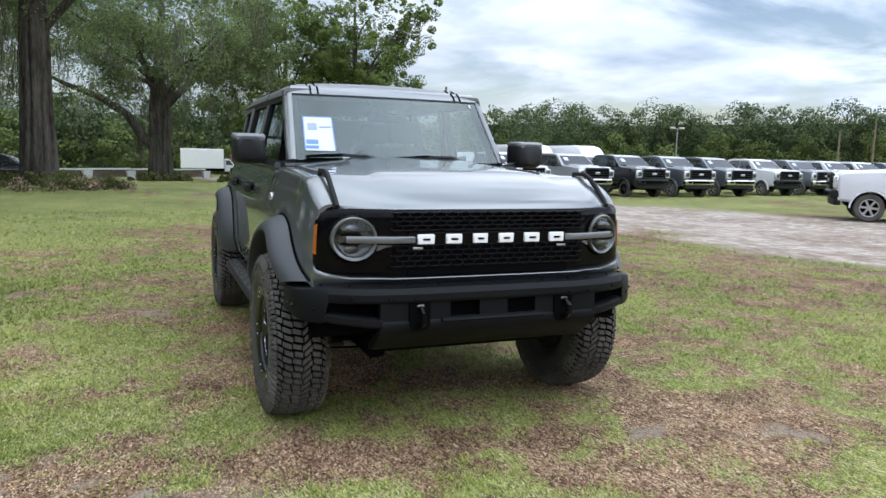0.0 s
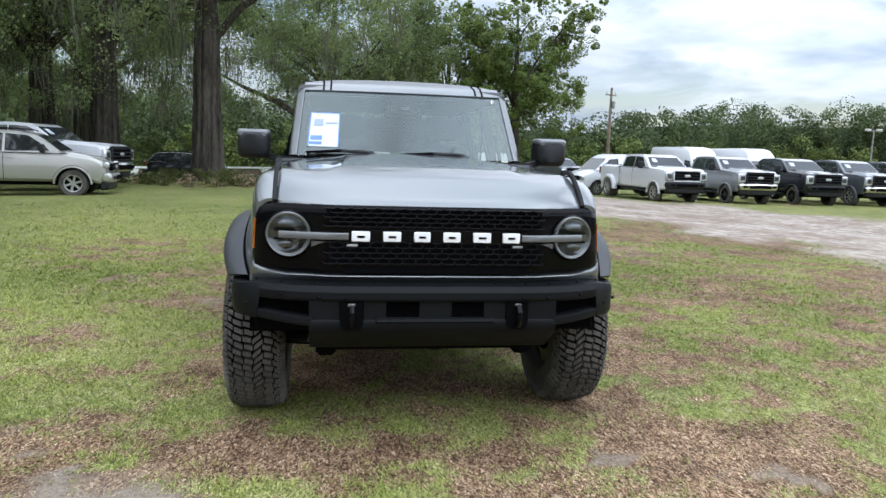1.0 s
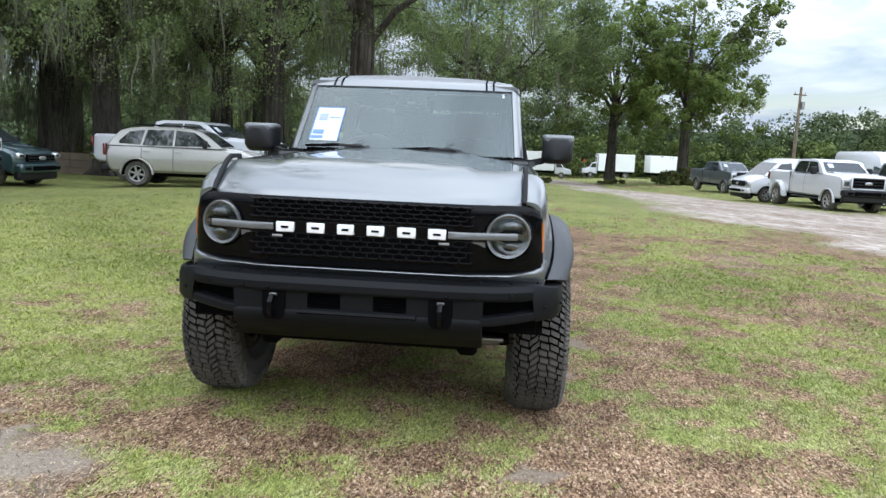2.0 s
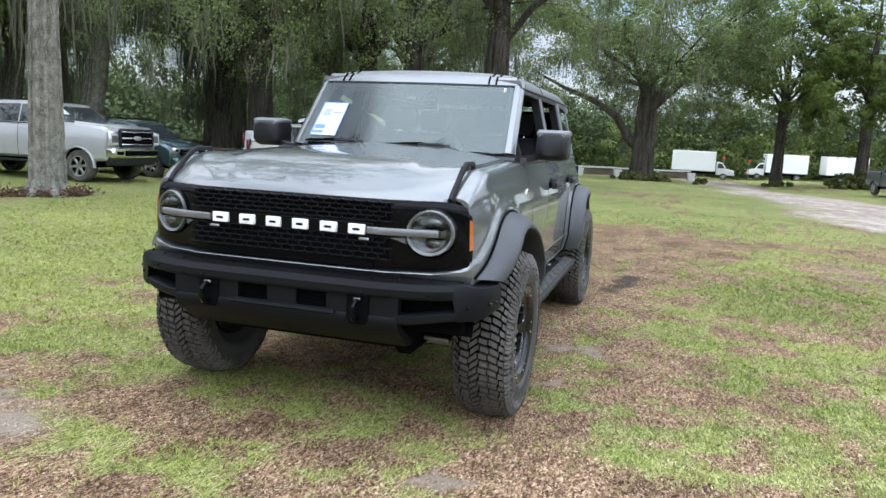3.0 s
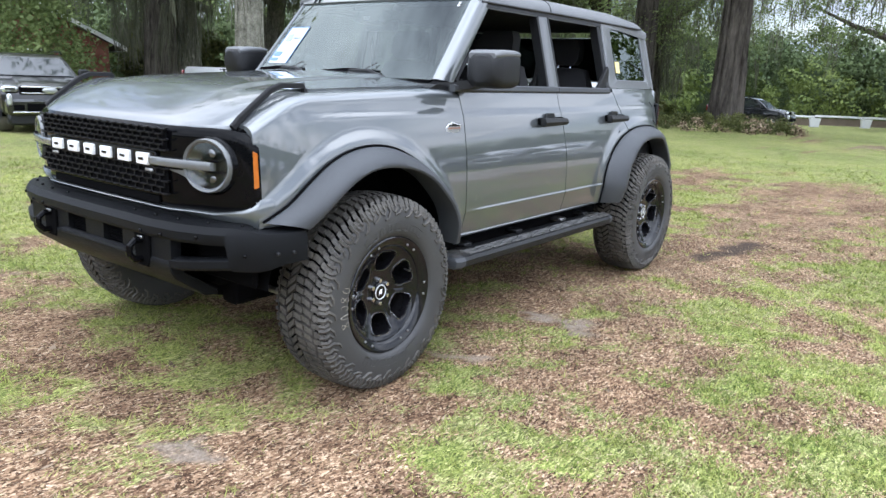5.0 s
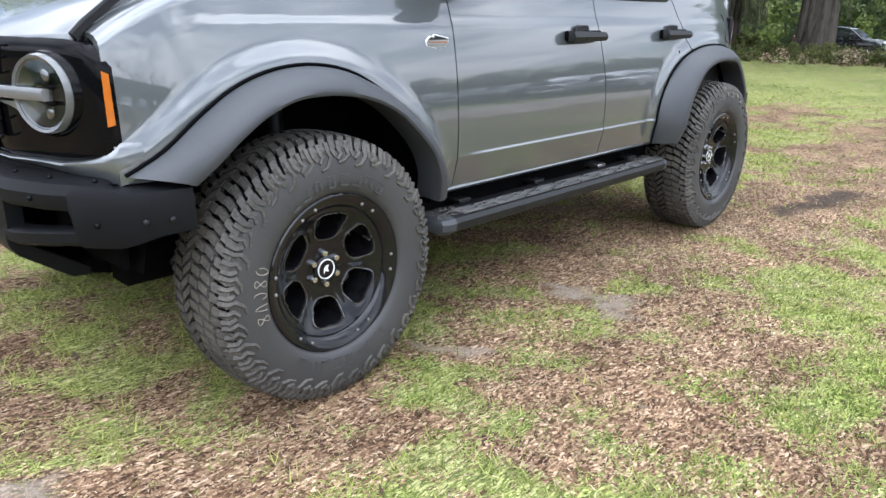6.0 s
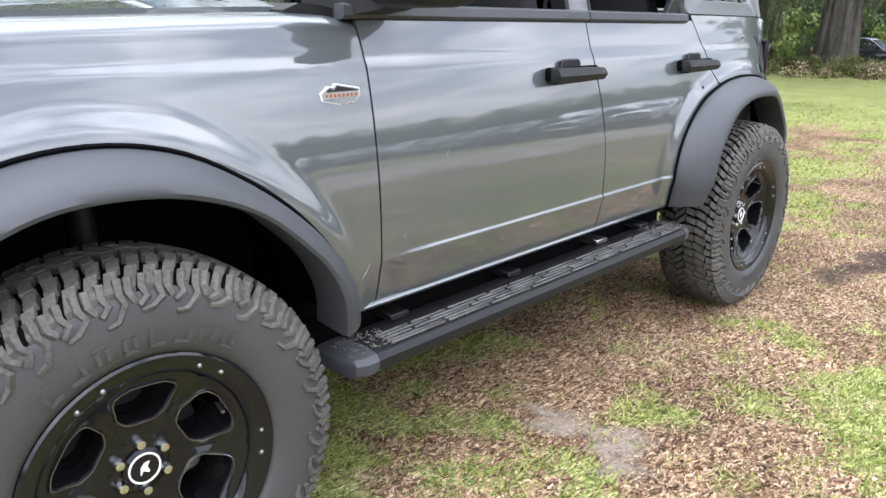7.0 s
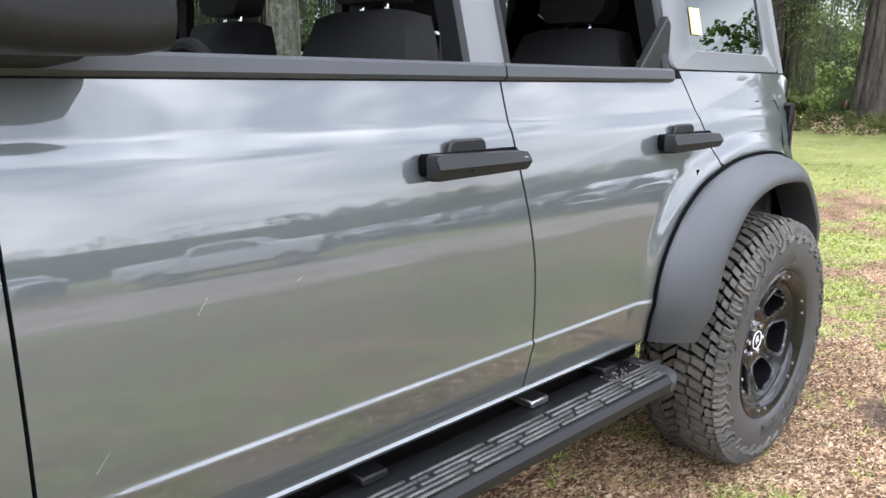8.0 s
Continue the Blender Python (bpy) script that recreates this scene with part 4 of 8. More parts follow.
# black steel bumper
def bumper_y(x):
    x = abs(x)
    return float(np.interp(x, [0, 0.45, 0.62, 0.74, 0.82, 0.874, 0.920, 0.945, 0.955], [-0.832, -0.828, -0.804, -0.760, -0.708, -0.664, -0.615, -0.55, -0.45]))


bx = [0.955, 0.952, 0.945, 0.92, 0.895, 0.874, 0.85, 0.83, 0.818, 0.810, 0.804, 0.796, 0.78, 0.74, 0.68, 0.62, 0.54, 0.45, 0.3, 0.15]
bx = [-x for x in bx] + [0] + bx[::-1]
rings = []
for x in bx:
    y = bumper_y(x)
    k = float(ease(abs(x), 0.80, 0.94))
    inx = -math.copysign(1, x) * k
    top, low = 0.806 - 0.020 * k, 0.734 - 0.098 * float(ease(abs(x), 0.797, 0.817)) + 0.030 * float(ease(abs(x), 0.90, 0.955))
    dy = 1 - k
    rings.append([(x, y + 0.008, low), (x, y, low + 0.012), (x, y, top - 0.03), (x + inx * 0.008, y + 0.018 * dy, top - 0.004), (x + inx * 0.02, y + 0.035 * dy, top), (x + inx * 0.11, y + 0.12 * dy, top + 0.004), (x + inx * 0.11, y + 0.12 * dy, low)])
bumper = part("front_bumper", Geo().loft(rings), BUMPER_BLACK, car, "black steel front bumper", 30)

# centre box with the slots, tow hook bays and the sloping skid plate
for x0, x1 in ((-0.575, -0.44), (-0.33, -0.228), (-0.075, 0.075), (0.228, 0.33), (0.44, 0.575)):
    part("bumper_post", Geo().box(((x0 + x1) / 2, -0.7825, 0.690), (x1 - x0, 0.045, 0.112)), BUMPER_BLACK, bumper)
part("skid_plate", Geo().prism([(-0.806, 0.648), (-0.812, 0.636), (-0.808, 0.606), (-0.788, 0.575), (-0.655, 0.480), (-0.60, 0.475), (-0.60, 0.50), (-0.75, 0.60), (-0.76, 0.648)], "x", -0.575, 0.575, 0.004), BUMPER_BLACK, bumper, "sloping black skid plate")
part("engine_guard", Geo().prism([(-0.66, 0.488), (-0.60, 0.452), (-0.30, 0.372), (0.45, 0.350), (0.62, 0.42), (0.62, 0.50), (-0.60, 0.50)], "x", -0.47, 0.47, 0.006), MATT_BLACK, car, "dark plate under the engine")
part("bumper_lip", Geo().prism([(-0.820, 0.652), (-0.824, 0.640), (-0.806, 0.628), (-0.806, 0.660)], "x", -0.275, 0.275, 0.003), BUMPER_BLACK, bumper)
# black plate behind the posts paints the shade inside the slots
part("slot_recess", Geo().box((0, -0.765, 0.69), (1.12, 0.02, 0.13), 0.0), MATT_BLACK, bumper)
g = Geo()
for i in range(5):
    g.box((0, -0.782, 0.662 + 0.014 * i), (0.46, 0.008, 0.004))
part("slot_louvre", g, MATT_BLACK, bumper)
for s in (-1, 1):
    bar = []
    for x in (0.565, 0.62, 0.68, 0.74, 0.78, 0.81, 0.83):
        y = bumper_y(x) + 0.002
        up = 0.022 * float(ease(x, 0.56, 0.84))
        bar.append([(s * x, y + 0.010, 0.618 + up), (s * x, y, 0.628 + up), (s * x, y, 0.654 + up), (s * x, y + 0.012, 0.662 + up), (s * x * 0.97, y + 0.06, 0.662 + up), (s * x * 0.97, y + 0.06, 0.618 + up)])
    part("lower_bar", Geo().loft(bar), BUMPER_BLACK, bumper)
    # black plate for the shaded hollow above the lower bar
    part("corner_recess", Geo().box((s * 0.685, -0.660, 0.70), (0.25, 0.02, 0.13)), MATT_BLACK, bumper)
    # tow hook, on a proud black plate that paints the shade of its bay
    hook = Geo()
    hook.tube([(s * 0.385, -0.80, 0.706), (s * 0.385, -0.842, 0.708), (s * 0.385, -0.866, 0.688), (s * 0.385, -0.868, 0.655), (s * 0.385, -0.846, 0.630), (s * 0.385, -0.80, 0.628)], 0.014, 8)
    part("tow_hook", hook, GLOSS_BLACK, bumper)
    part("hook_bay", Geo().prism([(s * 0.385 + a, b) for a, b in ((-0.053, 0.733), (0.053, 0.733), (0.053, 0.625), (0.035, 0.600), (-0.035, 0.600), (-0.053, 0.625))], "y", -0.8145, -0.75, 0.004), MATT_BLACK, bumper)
    part("hook_bracket", Geo().box((s * 0.385, -0.818, 0.718), (0.034, 0.012, 0.012), 0.002), STEEL, bumper)
    for x, z in ((0.41, 0.752), (0.53, 0.752), (0.70, 0.762), (0.86, 0.70)):
        yb = bumper_y(x)
        part("bumper_bolt", Geo().ball((s * x, yb - 0.001, z), 0.0085, 5), GLOSS_BLACK, bumper)
    for x in (0.28, 0.43, 0.56, 0.70, 0.82):
        part("bumper_bolt", Geo().ball((s * x, bumper_y(x) + 0.055, 0.809 - 0.02 * float(ease(x, 0.8, 0.94))), 0.007, 5), GLOSS_BLACK, bumper)
    for y, z in ((-0.515, 0.705), (-0.585, 0.708)):
        part("bumper_bolt", Geo().ball((s * (0.9485 + 0.10 * (y + 0.515)), y, z), 0.009, 5), PLASTIC, bumper)


# wheel arch flares
def flare(out, lip, cy):
    o, i = smooth_path(out, 40), smooth_path(lip, 40)
    rings = []
    for (y0, z0), (y1, z1) in zip(o, i):
        b = flank(cy + y0, z0)

        def at(t, x, extra=0.0):
            y, z = y0 + (y1 - y0) * t, z0 + (z1 - z0) * t
            d = math.hypot(y, z - 0.45)
            return (x, cy + y * (1 + extra / d), z + (z - 0.45) * extra / d)

        rings.append([at(0, b - 0.02), at(0, b + 0.012), at(0.08, b + 0.024, 0.002), at(0.35, b + 0.062, 0.010), at(0.65, b + 0.092, 0.012), at(0.86, b + 0.108, 0.008), at(0.97, b + 0.114, 0.0), at(1.04, b + 0.110, -0.004), at(1.06, b + 0.095, -0.006), at(1.0, b - 0.02, 0.0)])
    return Geo().loft(rings, True, True)


both("front_flare", flare(FRONT_OUT, FRONT_LIP, 0.0), FLARE, car, "matt grey wheel arch flare", 45)
both("rear_flare", flare(REAR_OUT, REAR_LIP, WHEELBASE), FLARE, car, "matt grey wheel arch flare", 45)

# dark gap between panel and flare
for out, cy in ((FRONT_OUT, 0.0), (REAR_OUT, WHEELBASE)):
    line = [Vector((flank(cy + y, z) + 0.004, cy + y * 1.008, z + (z - 0.45) * 0.008)) for y, z in smooth_path(out, 40)]
    both("flare_gasket", Geo().tube(line, 0.0055, 5), MATT_BLACK, car)

# wheel wells, underbody, sills
for cy in (0.0, WHEELBASE):
    g = Geo().revolve([(0.57, 0.0), (0.575, 0.30)], (0.56, cy, 0.47), 28, 0.12, math.pi - 0.12)
    g.box((0.55, cy, 0.82), (0.02, 1.0, 0.46))
    both("wheel_well", g, MATT_BLACK, car)
# control arms, added in black also to keep light off the ground below
for s in (-1, 1):
    part("control_arm", Geo().loft([[(s * x, y + dy, z + dz) for dy, dz in ((-w, -0.02), (w, -0.02), (w, 0.02), (-w, 0.02))] for x, y, z, w in ((0.34, 0.02, 0.40, 0.24), (0.52, 0.0, 0.375, 0.15), (0.72, 0.0, 0.36, 0.06))]), MATT_BLACK, car)
# unseen box added to deepen the shade under the car
part("gearbox_guard", Geo().box((0, 1.10, 0.395), (0.66, 1.3, 0.09), 0.02), MATT_BLACK, car)
part("floor_pan", Geo().box((0, 1.42, 0.505), (1.52, 2.1, 0.14), 0.03), MATT_BLACK, car)
part("undertray", Geo().box((0, 1.45, 0.50), (0.92, 3.9, 0.10), 0.03), MATT_BLACK, car)
both("frame_rail", Geo().box((0.50, 1.5, 0.46), (0.10, 4.0, 0.14), 0.02), MATT_BLACK, car)
both("splash_liner", Geo().box((0.66, -0.60, 0.70), (0.34, 0.03, 0.30), 0.01), MATT_BLACK, car)
part("steering_damper", Geo().tube([(0.26, -0.33, 0.445), (0.44, -0.33, 0.445), (0.445, -0.33, 0.445), (0.68, -0.33, 0.44)], [0.026, 0.026, 0.014, 0.014], 10), STEEL, car, "silver steering damper")
part("engine_bay", Geo().box((0, -0.02, 0.80), (1.08, 1.10, 0.62), 0.02), MATT_BLACK, car)
for cy, r in ((0.0, 0.035), (WHEELBASE, 0.05)):
    g = Geo().tube([(-0.78, cy, 0.42), (0.78, cy, 0.42)], r, 10)
    g.ball((0.12, cy, 0.41), 0.13, 8)
    part("axle", g, PLASTIC, car)
g = Geo().tube([(-0.60, -0.20, 0.40), (0.66, -0.16, 0.38)], 0.018, 8)
part("steering_rod", g, STEEL, car)
for s in (-1, 1):
    part("suspension_arm", Geo().tube([(s * 0.40, -0.26, 0.46), (s * 0.56, -0.16, 0.40), (s * 0.70, -0.04, 0.37)], 0.028, 8), STEEL, car)
    part("damper", Geo().tube([(s * 0.60, 0.06, 0.42), (s * 0.56, 0.08, 0.98)], 0.032, 10), PLASTIC, car)
part("tub", Geo().box((0, 1.95, 0.66), (1.58, 2.65, 0.10), 0.02), MATT_BLACK, car)
both("inner_door_trim", Geo().box((0.765, 1.95, 0.94), (0.05, 2.62, 0.66), 0.02), SEAT, car)
part("bulkhead", Geo().box((0, 0.66, 0.98), (1.60, 0.06, 0.66)), MATT_BLACK, car)
sill = Geo().loft([[(0.845, y, 0.590), (0.864, y, 0.586), (0.870, y, 0.580), (0.868, y, 0.573), (0.855, y, 0.566), (0.80, y, 0.556), (0.80, y, 0.590)] for y in (0.56, 0.62, 1.4, 2.30, 2.36)])
both("sill_trim", sill, PAINT, car, "narrow grey sill edge", 60)
both("sill", Geo().box((0.775, 1.46, 0.572), (0.09, 1.84, 0.03), 0.010), PLASTIC, car)


# side step
def side_step(s):
    step = thing("side_step", "", "")
    step.parent = car
    prof = [(0.796, 0.480), (0.806, 0.493), (0.925, 0.497), (0.957, 0.490), (0.968, 0.474), (0.964, 0.446), (0.945, 0.432), (0.83, 0.438), (0.80, 0.46)]
    body = Geo().loft([[(s * x, y, z) for x, z in prof] for y in (0.60, 0.64, 1.4, 2.26, 2.30)])
    part("step_board", body, PLASTIC, step, "black side step")
    for y0, y1 in ((0.52, 0.605), (2.295, 2.36)):
        k = [1.0, 1.0] if y0 > 1 else [1.0, 1.0]
        cap = Geo().loft([[(s * (0.80 + (x - 0.80) * w + 0.0), y, 0.465 + (z - 0.465) * h) for x, z in prof] for y, w, h in ((y0, 0.62, 0.6), (y0 + 0.02, 0.93, 0.95), (y0 + 0.05, 1.012, 1.04), (y1, 1.012, 1.04))] if y0 < 1 else [[(s * (0.80 + (x - 0.80) * w), y, 0.465 + (z - 0.465) * h) for x, z in prof] for y, w, h in ((y0, 1.012, 1.04), (y1 - 0.04, 1.012, 1.04), (y1 - 0.012, 0.93, 0.95), (y1, 0.62, 0.6))])
        part("step_end", cap, FLARE, step)
    rng = random.Random(3)
    for row in range(5):
        h = Geo()
        y = 0.66
        while y < 2.24:
            w = rng.uniform(0.10, 0.24)
            h.box((s * (0.878 + 0.0165 * row + 0.003 * rng.random()), y + w / 2, 0.4970), (0.0095, w - 0.012, 0.008), 0.003)
            y += w
        part("step_rib", h, STEP_TREAD, step, "worn raised tread rib")
    for y in (0.80, 1.32, 1.86, 2.18):
        part("step_bracket", Geo().box((s * 0.79, y, 0.506), (0.10, 0.07, 0.02), 0.004), STEEL if y == 1.86 else PLASTIC, step)
        part("step_bolt", Geo().ball((s * 0.815, y - 0.08, 0.556), 0.006, 5), PLASTIC, step)
    mud = Geo()
    for _ in range(300):
        y, x = rng.uniform(0.53, 0.70) if rng.random() < 0.6 else rng.uniform(2.12, 2.33), rng.uniform(0.84, 0.95)
        mud.box((s * x, y, 0.502), (rng.uniform(0.0015, 0.005), rng.uniform(0.0015, 0.008), rng.uniform(0.001, 0.003)), 0.0006, Matrix.Rotation(rng.uniform(0, 3), 3, "Z"))
    tagged(part("dried_mud", mud, MUD, step, "dried mud crumbs"), kind="stuff")


side_step(1)
side_step(-1)


# ---- wheels ----


def build_wheel():
    wheel = thing("wheel", "", "")
    wheel.parent = car
    prof = [(0.205, 0.085), (0.236, 0.104), (0.258, 0.118), (0.268, 0.136), (0.284, 0.145), (0.310, 0.150), (0.345, 0.150), (0.375, 0.146), (0.402, 0.137), (0.414, 0.120), (0.418, 0.09), (0.420, 0.0)]
    prof = prof + [(r, -x) for r, x in prof[-2::-1]]
    tyre = part("tyre", Geo().revolve(prof, (0, 0, 0), 96), SIDEWALL, wheel, "black all-terrain tyre", 60)
    h = Geo()
    n = 74
    pitch = 2 * math.pi / n
    cols = (-0.143, -0.097, -0.048, 0.0, 0.048, 0.097, 0.143)

    def crest(x):
        return 0.4445 - 0.010 * (x / 0.12) ** 2 - 0.9 * max(0.0, abs(x) - 0.115)

    def sweep(x):
        """The slant of the cross grooves over the tread, a zigzag."""
        return float(np.interp(x, cols, (-0.75, 0.25, 0.55, -0.55, -0.25, 0.30, 1.05))) * pitch

    for i in range(n):
        for c in range(6):
            lag = (0.0, 0.10, -0.08, 0.08, -0.10, 0.0)[c] * pitch
            wob = 0.004 * (1 if i % 2 else -1)
            x0 = cols[c] + (wob if c else 0) + 0.0040
            x1 = cols[c + 1] + (wob if c < 5 else 0) - 0.0040
            top, low = [], []
            for x, e in ((x0, 0.14), (x1, 0.14), (x1, 0.78), (x0, 0.78)):
                a = (i + e) * pitch + lag + sweep(x)
                for ring, r, k in ((top, crest(x), 1.0), (low, crest(x) - 0.030, 1.0)):
                    ring.append((x, -r * math.sin(a), r * math.cos(a)))
            h.add(top + low, [(0, 1, 2, 3), (0, 4, 5, 1), (1, 5, 6, 2), (2, 6, 7, 3), (3, 7, 4, 0)])
    tagged(part("tread", h, RUBBER, tyre, "chunky tread blocks"), kind="stuff")
    # groove bottom in black instead of rubber grey: the grooves' shade is in its colour
    part("tread_base", Geo().revolve([(0.400, -0.139), (0.4225, -0.118), (0.4245, 0.0), (0.4225, 0.118), (0.400, 0.139)], (0, 0, 0), 96), MATT_BLACK, tyre, "groove bottom coloured black as the shade between blocks")
    h = Geo()
    wall_r, wall_x = [r for r, x in prof[:10]], [x for r, x in prof[:10]]

    def on_wall(s, r, a):
        x = float(np.interp(r, wall_r, wall_x)) + 0.001
        return Vector((s * x, -r * math.sin(a), r * math.cos(a)))

    hooks = 34
    for s in (-1, 1):
        for i in range(hooks):
            a, w = 2 * math.pi * i / hooks, 2 * math.pi / hooks
            low = 0.352 if i % 2 else 0.364
            for run in (((0.424, 0.02), (0.402, 0.10), (0.384, 0.02), (low + 0.004, 0.30), (low, 0.62)), ((0.424, 0.42), (0.404, 0.50), (0.388, 0.42), (0.374, 0.66)), ((0.422, 0.78), (0.400, 0.86), (0.384, 0.74))):
                h.tube([on_wall(s, r, a + f * w) for r, f in run], [0.0105, 0.0098, 0.0086, 0.0070, 0.0050][: len(run)], 5)
    tagged(part("side_biter", h, RUBBER, tyre, "raised sidewall lugs"), kind="stuff")
    for mid in (math.radians(76), math.radians(256)):
        for k in range(8):
            m0, half = mid + 0.166 * (k - 3.5), (0.050, 0.058, 0.058, 0.054, 0.046, 0.046, 0.056, 0.050)[k]
            for a, b, r0, r1 in ((-half, half, 0.322, 0.329), (-half, half, 0.288, 0.295), (-half, -half + 0.030, 0.2951, 0.3219), (half - 0.024, half, 0.2951, 0.3219)):
                if (k + (r0 < 0.29) + (b > 0.04)) % 4 == 3:
                    continue
                h = Geo().revolve([(r0, 0.148), (r0 + 0.0008, 0.1518), (r1 - 0.0008, 0.1518), (r1, 0.148)], (0, 0, 0), 4, m0 + a, m0 + b)
                part("sidewall_bar", h, SIDEWALL, tyre)

    rim = part("rim", Geo().revolve([(0.150, -0.10), (0.216, -0.10), (0.212, 0.03), (0.212, 0.096), (0.216, 0.112), (0.222, 0.122), (0.232, 0.128), (0.252, 0.137), (0.259, 0.139), (0.264, 0.135), (0.264, 0.115)], (0, 0, 0), 72), RIM_BLACK, wheel, "gloss black alloy rim", 30)

    def face_x(r):
        return 0.058 + 0.048 * ((r - 0.06) / 0.15) ** 2

    def ray(c, a, poly):
        d, best = Vector((math.cos(a), math.sin(a))), 9.0
        for k in range(len(poly)):
            p, q = Vector(poly[k]), Vector(poly[(k + 1) % len(poly)])
            e = q - p
            den = d.x * e.y - d.y * e.x
            if abs(den) < 1e-9:
                continue
            w = p - Vector(c)
            t, u = (w.x * e.y - w.y * e.x) / den, (w.x * d.y - w.y * d.x) / den
            if t > 1e-6 and -1e-6 <= u <= 1 + 1e-6:
                best = min(best, t)
        return (c[0] + best * d.x, c[1] + best * d.y)

    def pol(r, deg):
        return (r * math.cos(radians(deg)), r * math.sin(radians(deg)))

    sector = [pol(0.060, t) for t in range(-30, 31, 6)] + [pol(0.217, t) for t in range(30, -31, -5)]
    hole = [pol(r, t) for r, t in ((0.100, -13), (0.108, -19), (0.128, -23.5), (0.180, -21.5), (0.192, -18), (0.196, -10), (0.196, 10), (0.192, 18), (0.180, 21.5), (0.128, 23.5), (0.108, 19), (0.100, 13))]
    c = (0.152, 0.0)
    m = 44
    face, edge, wall = Geo(), Geo(), Geo()
    for k in range(6):
        rot = math.radians(60 * k + 12)

        def put(p, x):
            y, z = p[0] * math.cos(rot) - p[1] * math.sin(rot), p[0] * math.sin(rot) + p[1] * math.cos(rot)
            return (x, y, z)

        angles = [2 * math.pi * j / m for j in range(m + 1)]
        outer = [ray(c, a, sector) for a in angles]
        inner = [ray(c, a, hole) for a in angles]

        def shrink(p, f):
            return (c[0] + (p[0] - c[0]) * f, c[1] + (p[1] - c[1]) * f)

        mid = [((o[0] + 2 * i[0]) / 3, (o[1] + 2 * i[1]) / 3) for o, i in zip(outer, inner)]
        r0 = lambda p: face_x(math.hypot(*p))
        face.loft([[put(p, r0(p)) for p in outer], [put(p, r0(p) + 0.004) for p in mid], [put(p, r0(p) + 0.002) for p in inner]], False, False)
        edge.loft([[put(p, r0(p) + 0.002) for p in inner], [put(shrink(p, 0.988), r0(p) + 0.0065) for p in inner], [put(shrink(p, 0.965), r0(p) + 0.0065) for p in inner], [put(shrink(p, 0.945), r0(p) - 0.002) for p in inner]], False, False)
        wall.loft([[put(shrink(p, 0.945), r0(p) - 0.002) for p in inner], [put(shrink(p, 0.86), 0.012) for p in inner], [put(shrink(p, 0.84), 0.016) for p in inner], [put(shrink(p, 0.80), -0.03) for p in inner]], False, False)
    part("spoke_face", face, RIM_BLACK, rim, angle=30)
    part("spoke_edge", edge, RIM_EDGE, rim, "thin polished window edges")
    part("spoke_wall", wall, RIM_BLACK, rim)
    for k in range(12):
        a = math.radians(60 * (k // 2) + 42 + (6.5 if k % 2 else -6.5))
        part("rim_bolt", Geo().ball((0.131, 0.238 * math.cos(a), 0.238 * math.sin(a)), 0.0062, 5), STEEL, rim)
    part("brake_disc", Geo().disc((0, 0, 0), 0.165, -0.045, -0.02, 40, 0.004), PLASTIC, rim)
    part("brake_caliper", Geo().box((-0.03, 0.10, -0.07), (0.08, 0.07, 0.12), 0.015), MUD, rim)
    hub = part("hub", Geo().revolve([(0.064, 0.035), (0.062, 0.056), (0.044, 0.060), (0.043, 0.070), (0.036, 0.074), (0.0, 0.074)], (0, 0, 0), 40), RIM_BLACK, rim, angle=25)
    part("cap_ring", Geo().revolve([(0.030, 0.0742), (0.031, 0.0765), (0.0335, 0.0765), (0.0345, 0.0735)], (0, 0, 0), 40), LETTER_WHITE, hub)
    part("cap_mark", Geo().prism([(-0.013, -0.010), (-0.005, -0.003), (0.003, -0.012), (0.008, -0.010), (0.005, 0.001), (0.013, 0.010), (0.003, 0.012), (-0.008, 0.005)], "x", 0.0735, 0.0762, 0.0004), LETTER_WHITE, hub)
    for k in range(6):
        a = 2 * math.pi * k / 6 + 0.3
        nut = Geo().revolve([(0.0115, 0.045), (0.0115, 0.068), (0.009, 0.075), (0.0, 0.077)], (0, 0.0535 * math.cos(a), 0.0535 * math.sin(a)), 12)
        part("wheel_nut", nut, CHROME, rim, "chrome wheel nut", 40)
    part("valve", Geo().tube([(0.06, 0.188, 0.03), (0.10, 0.180, 0.028)], 0.004, 6), STEEL, rim)
    return wheel


wheel = build_wheel()
wheel.matrix_basis = pose(TYRE_X, 0, HUB_Z, 14, 0, 0)
for x, y, spin in ((TYRE_X, WHEELBASE, 40), (-TYRE_X, 0, 25), (-TYRE_X, WHEELBASE, 75)):
    copy_thing(wheel, pose(x, y, HUB_Z, spin, 0, 0) if x > 0 else pose(x, y, HUB_Z, 0, 0, 180) @ pose(0, 0, 0, spin, 0, 0))
# chalk strokes on the front tyre
g = Geo()
rng = random.Random(9)
for k in range(5):
    a0 = math.radians(164 + 7.2 * k)
    pts = []
    for j in range(13):
        turn = j * (0.44, 0.62, 0.36, 0.58, 0.50)[k] + k
        rr, aa = 0.302 + 0.021 * math.cos(turn) + 0.003 * rng.random(), a0 + 0.034 * math.sin(turn * (1.0, 2.0, 1.0, 0.5, 2.0)[k])
        pts.append((TYRE_X + 0.1512, rr * math.cos(aa), HUB_Z + rr * math.sin(aa)))
    g.tube(pts, 0.0013, 4)
part("chalk_scribble", g, CHALK, car, "unreadable chalk strokes on the tyre sidewall")


# ---- cabin ----
def side_x(z):
    """Half width of the glasshouse over height."""
    return 0.812 - 0.245 * (z - 1.34)


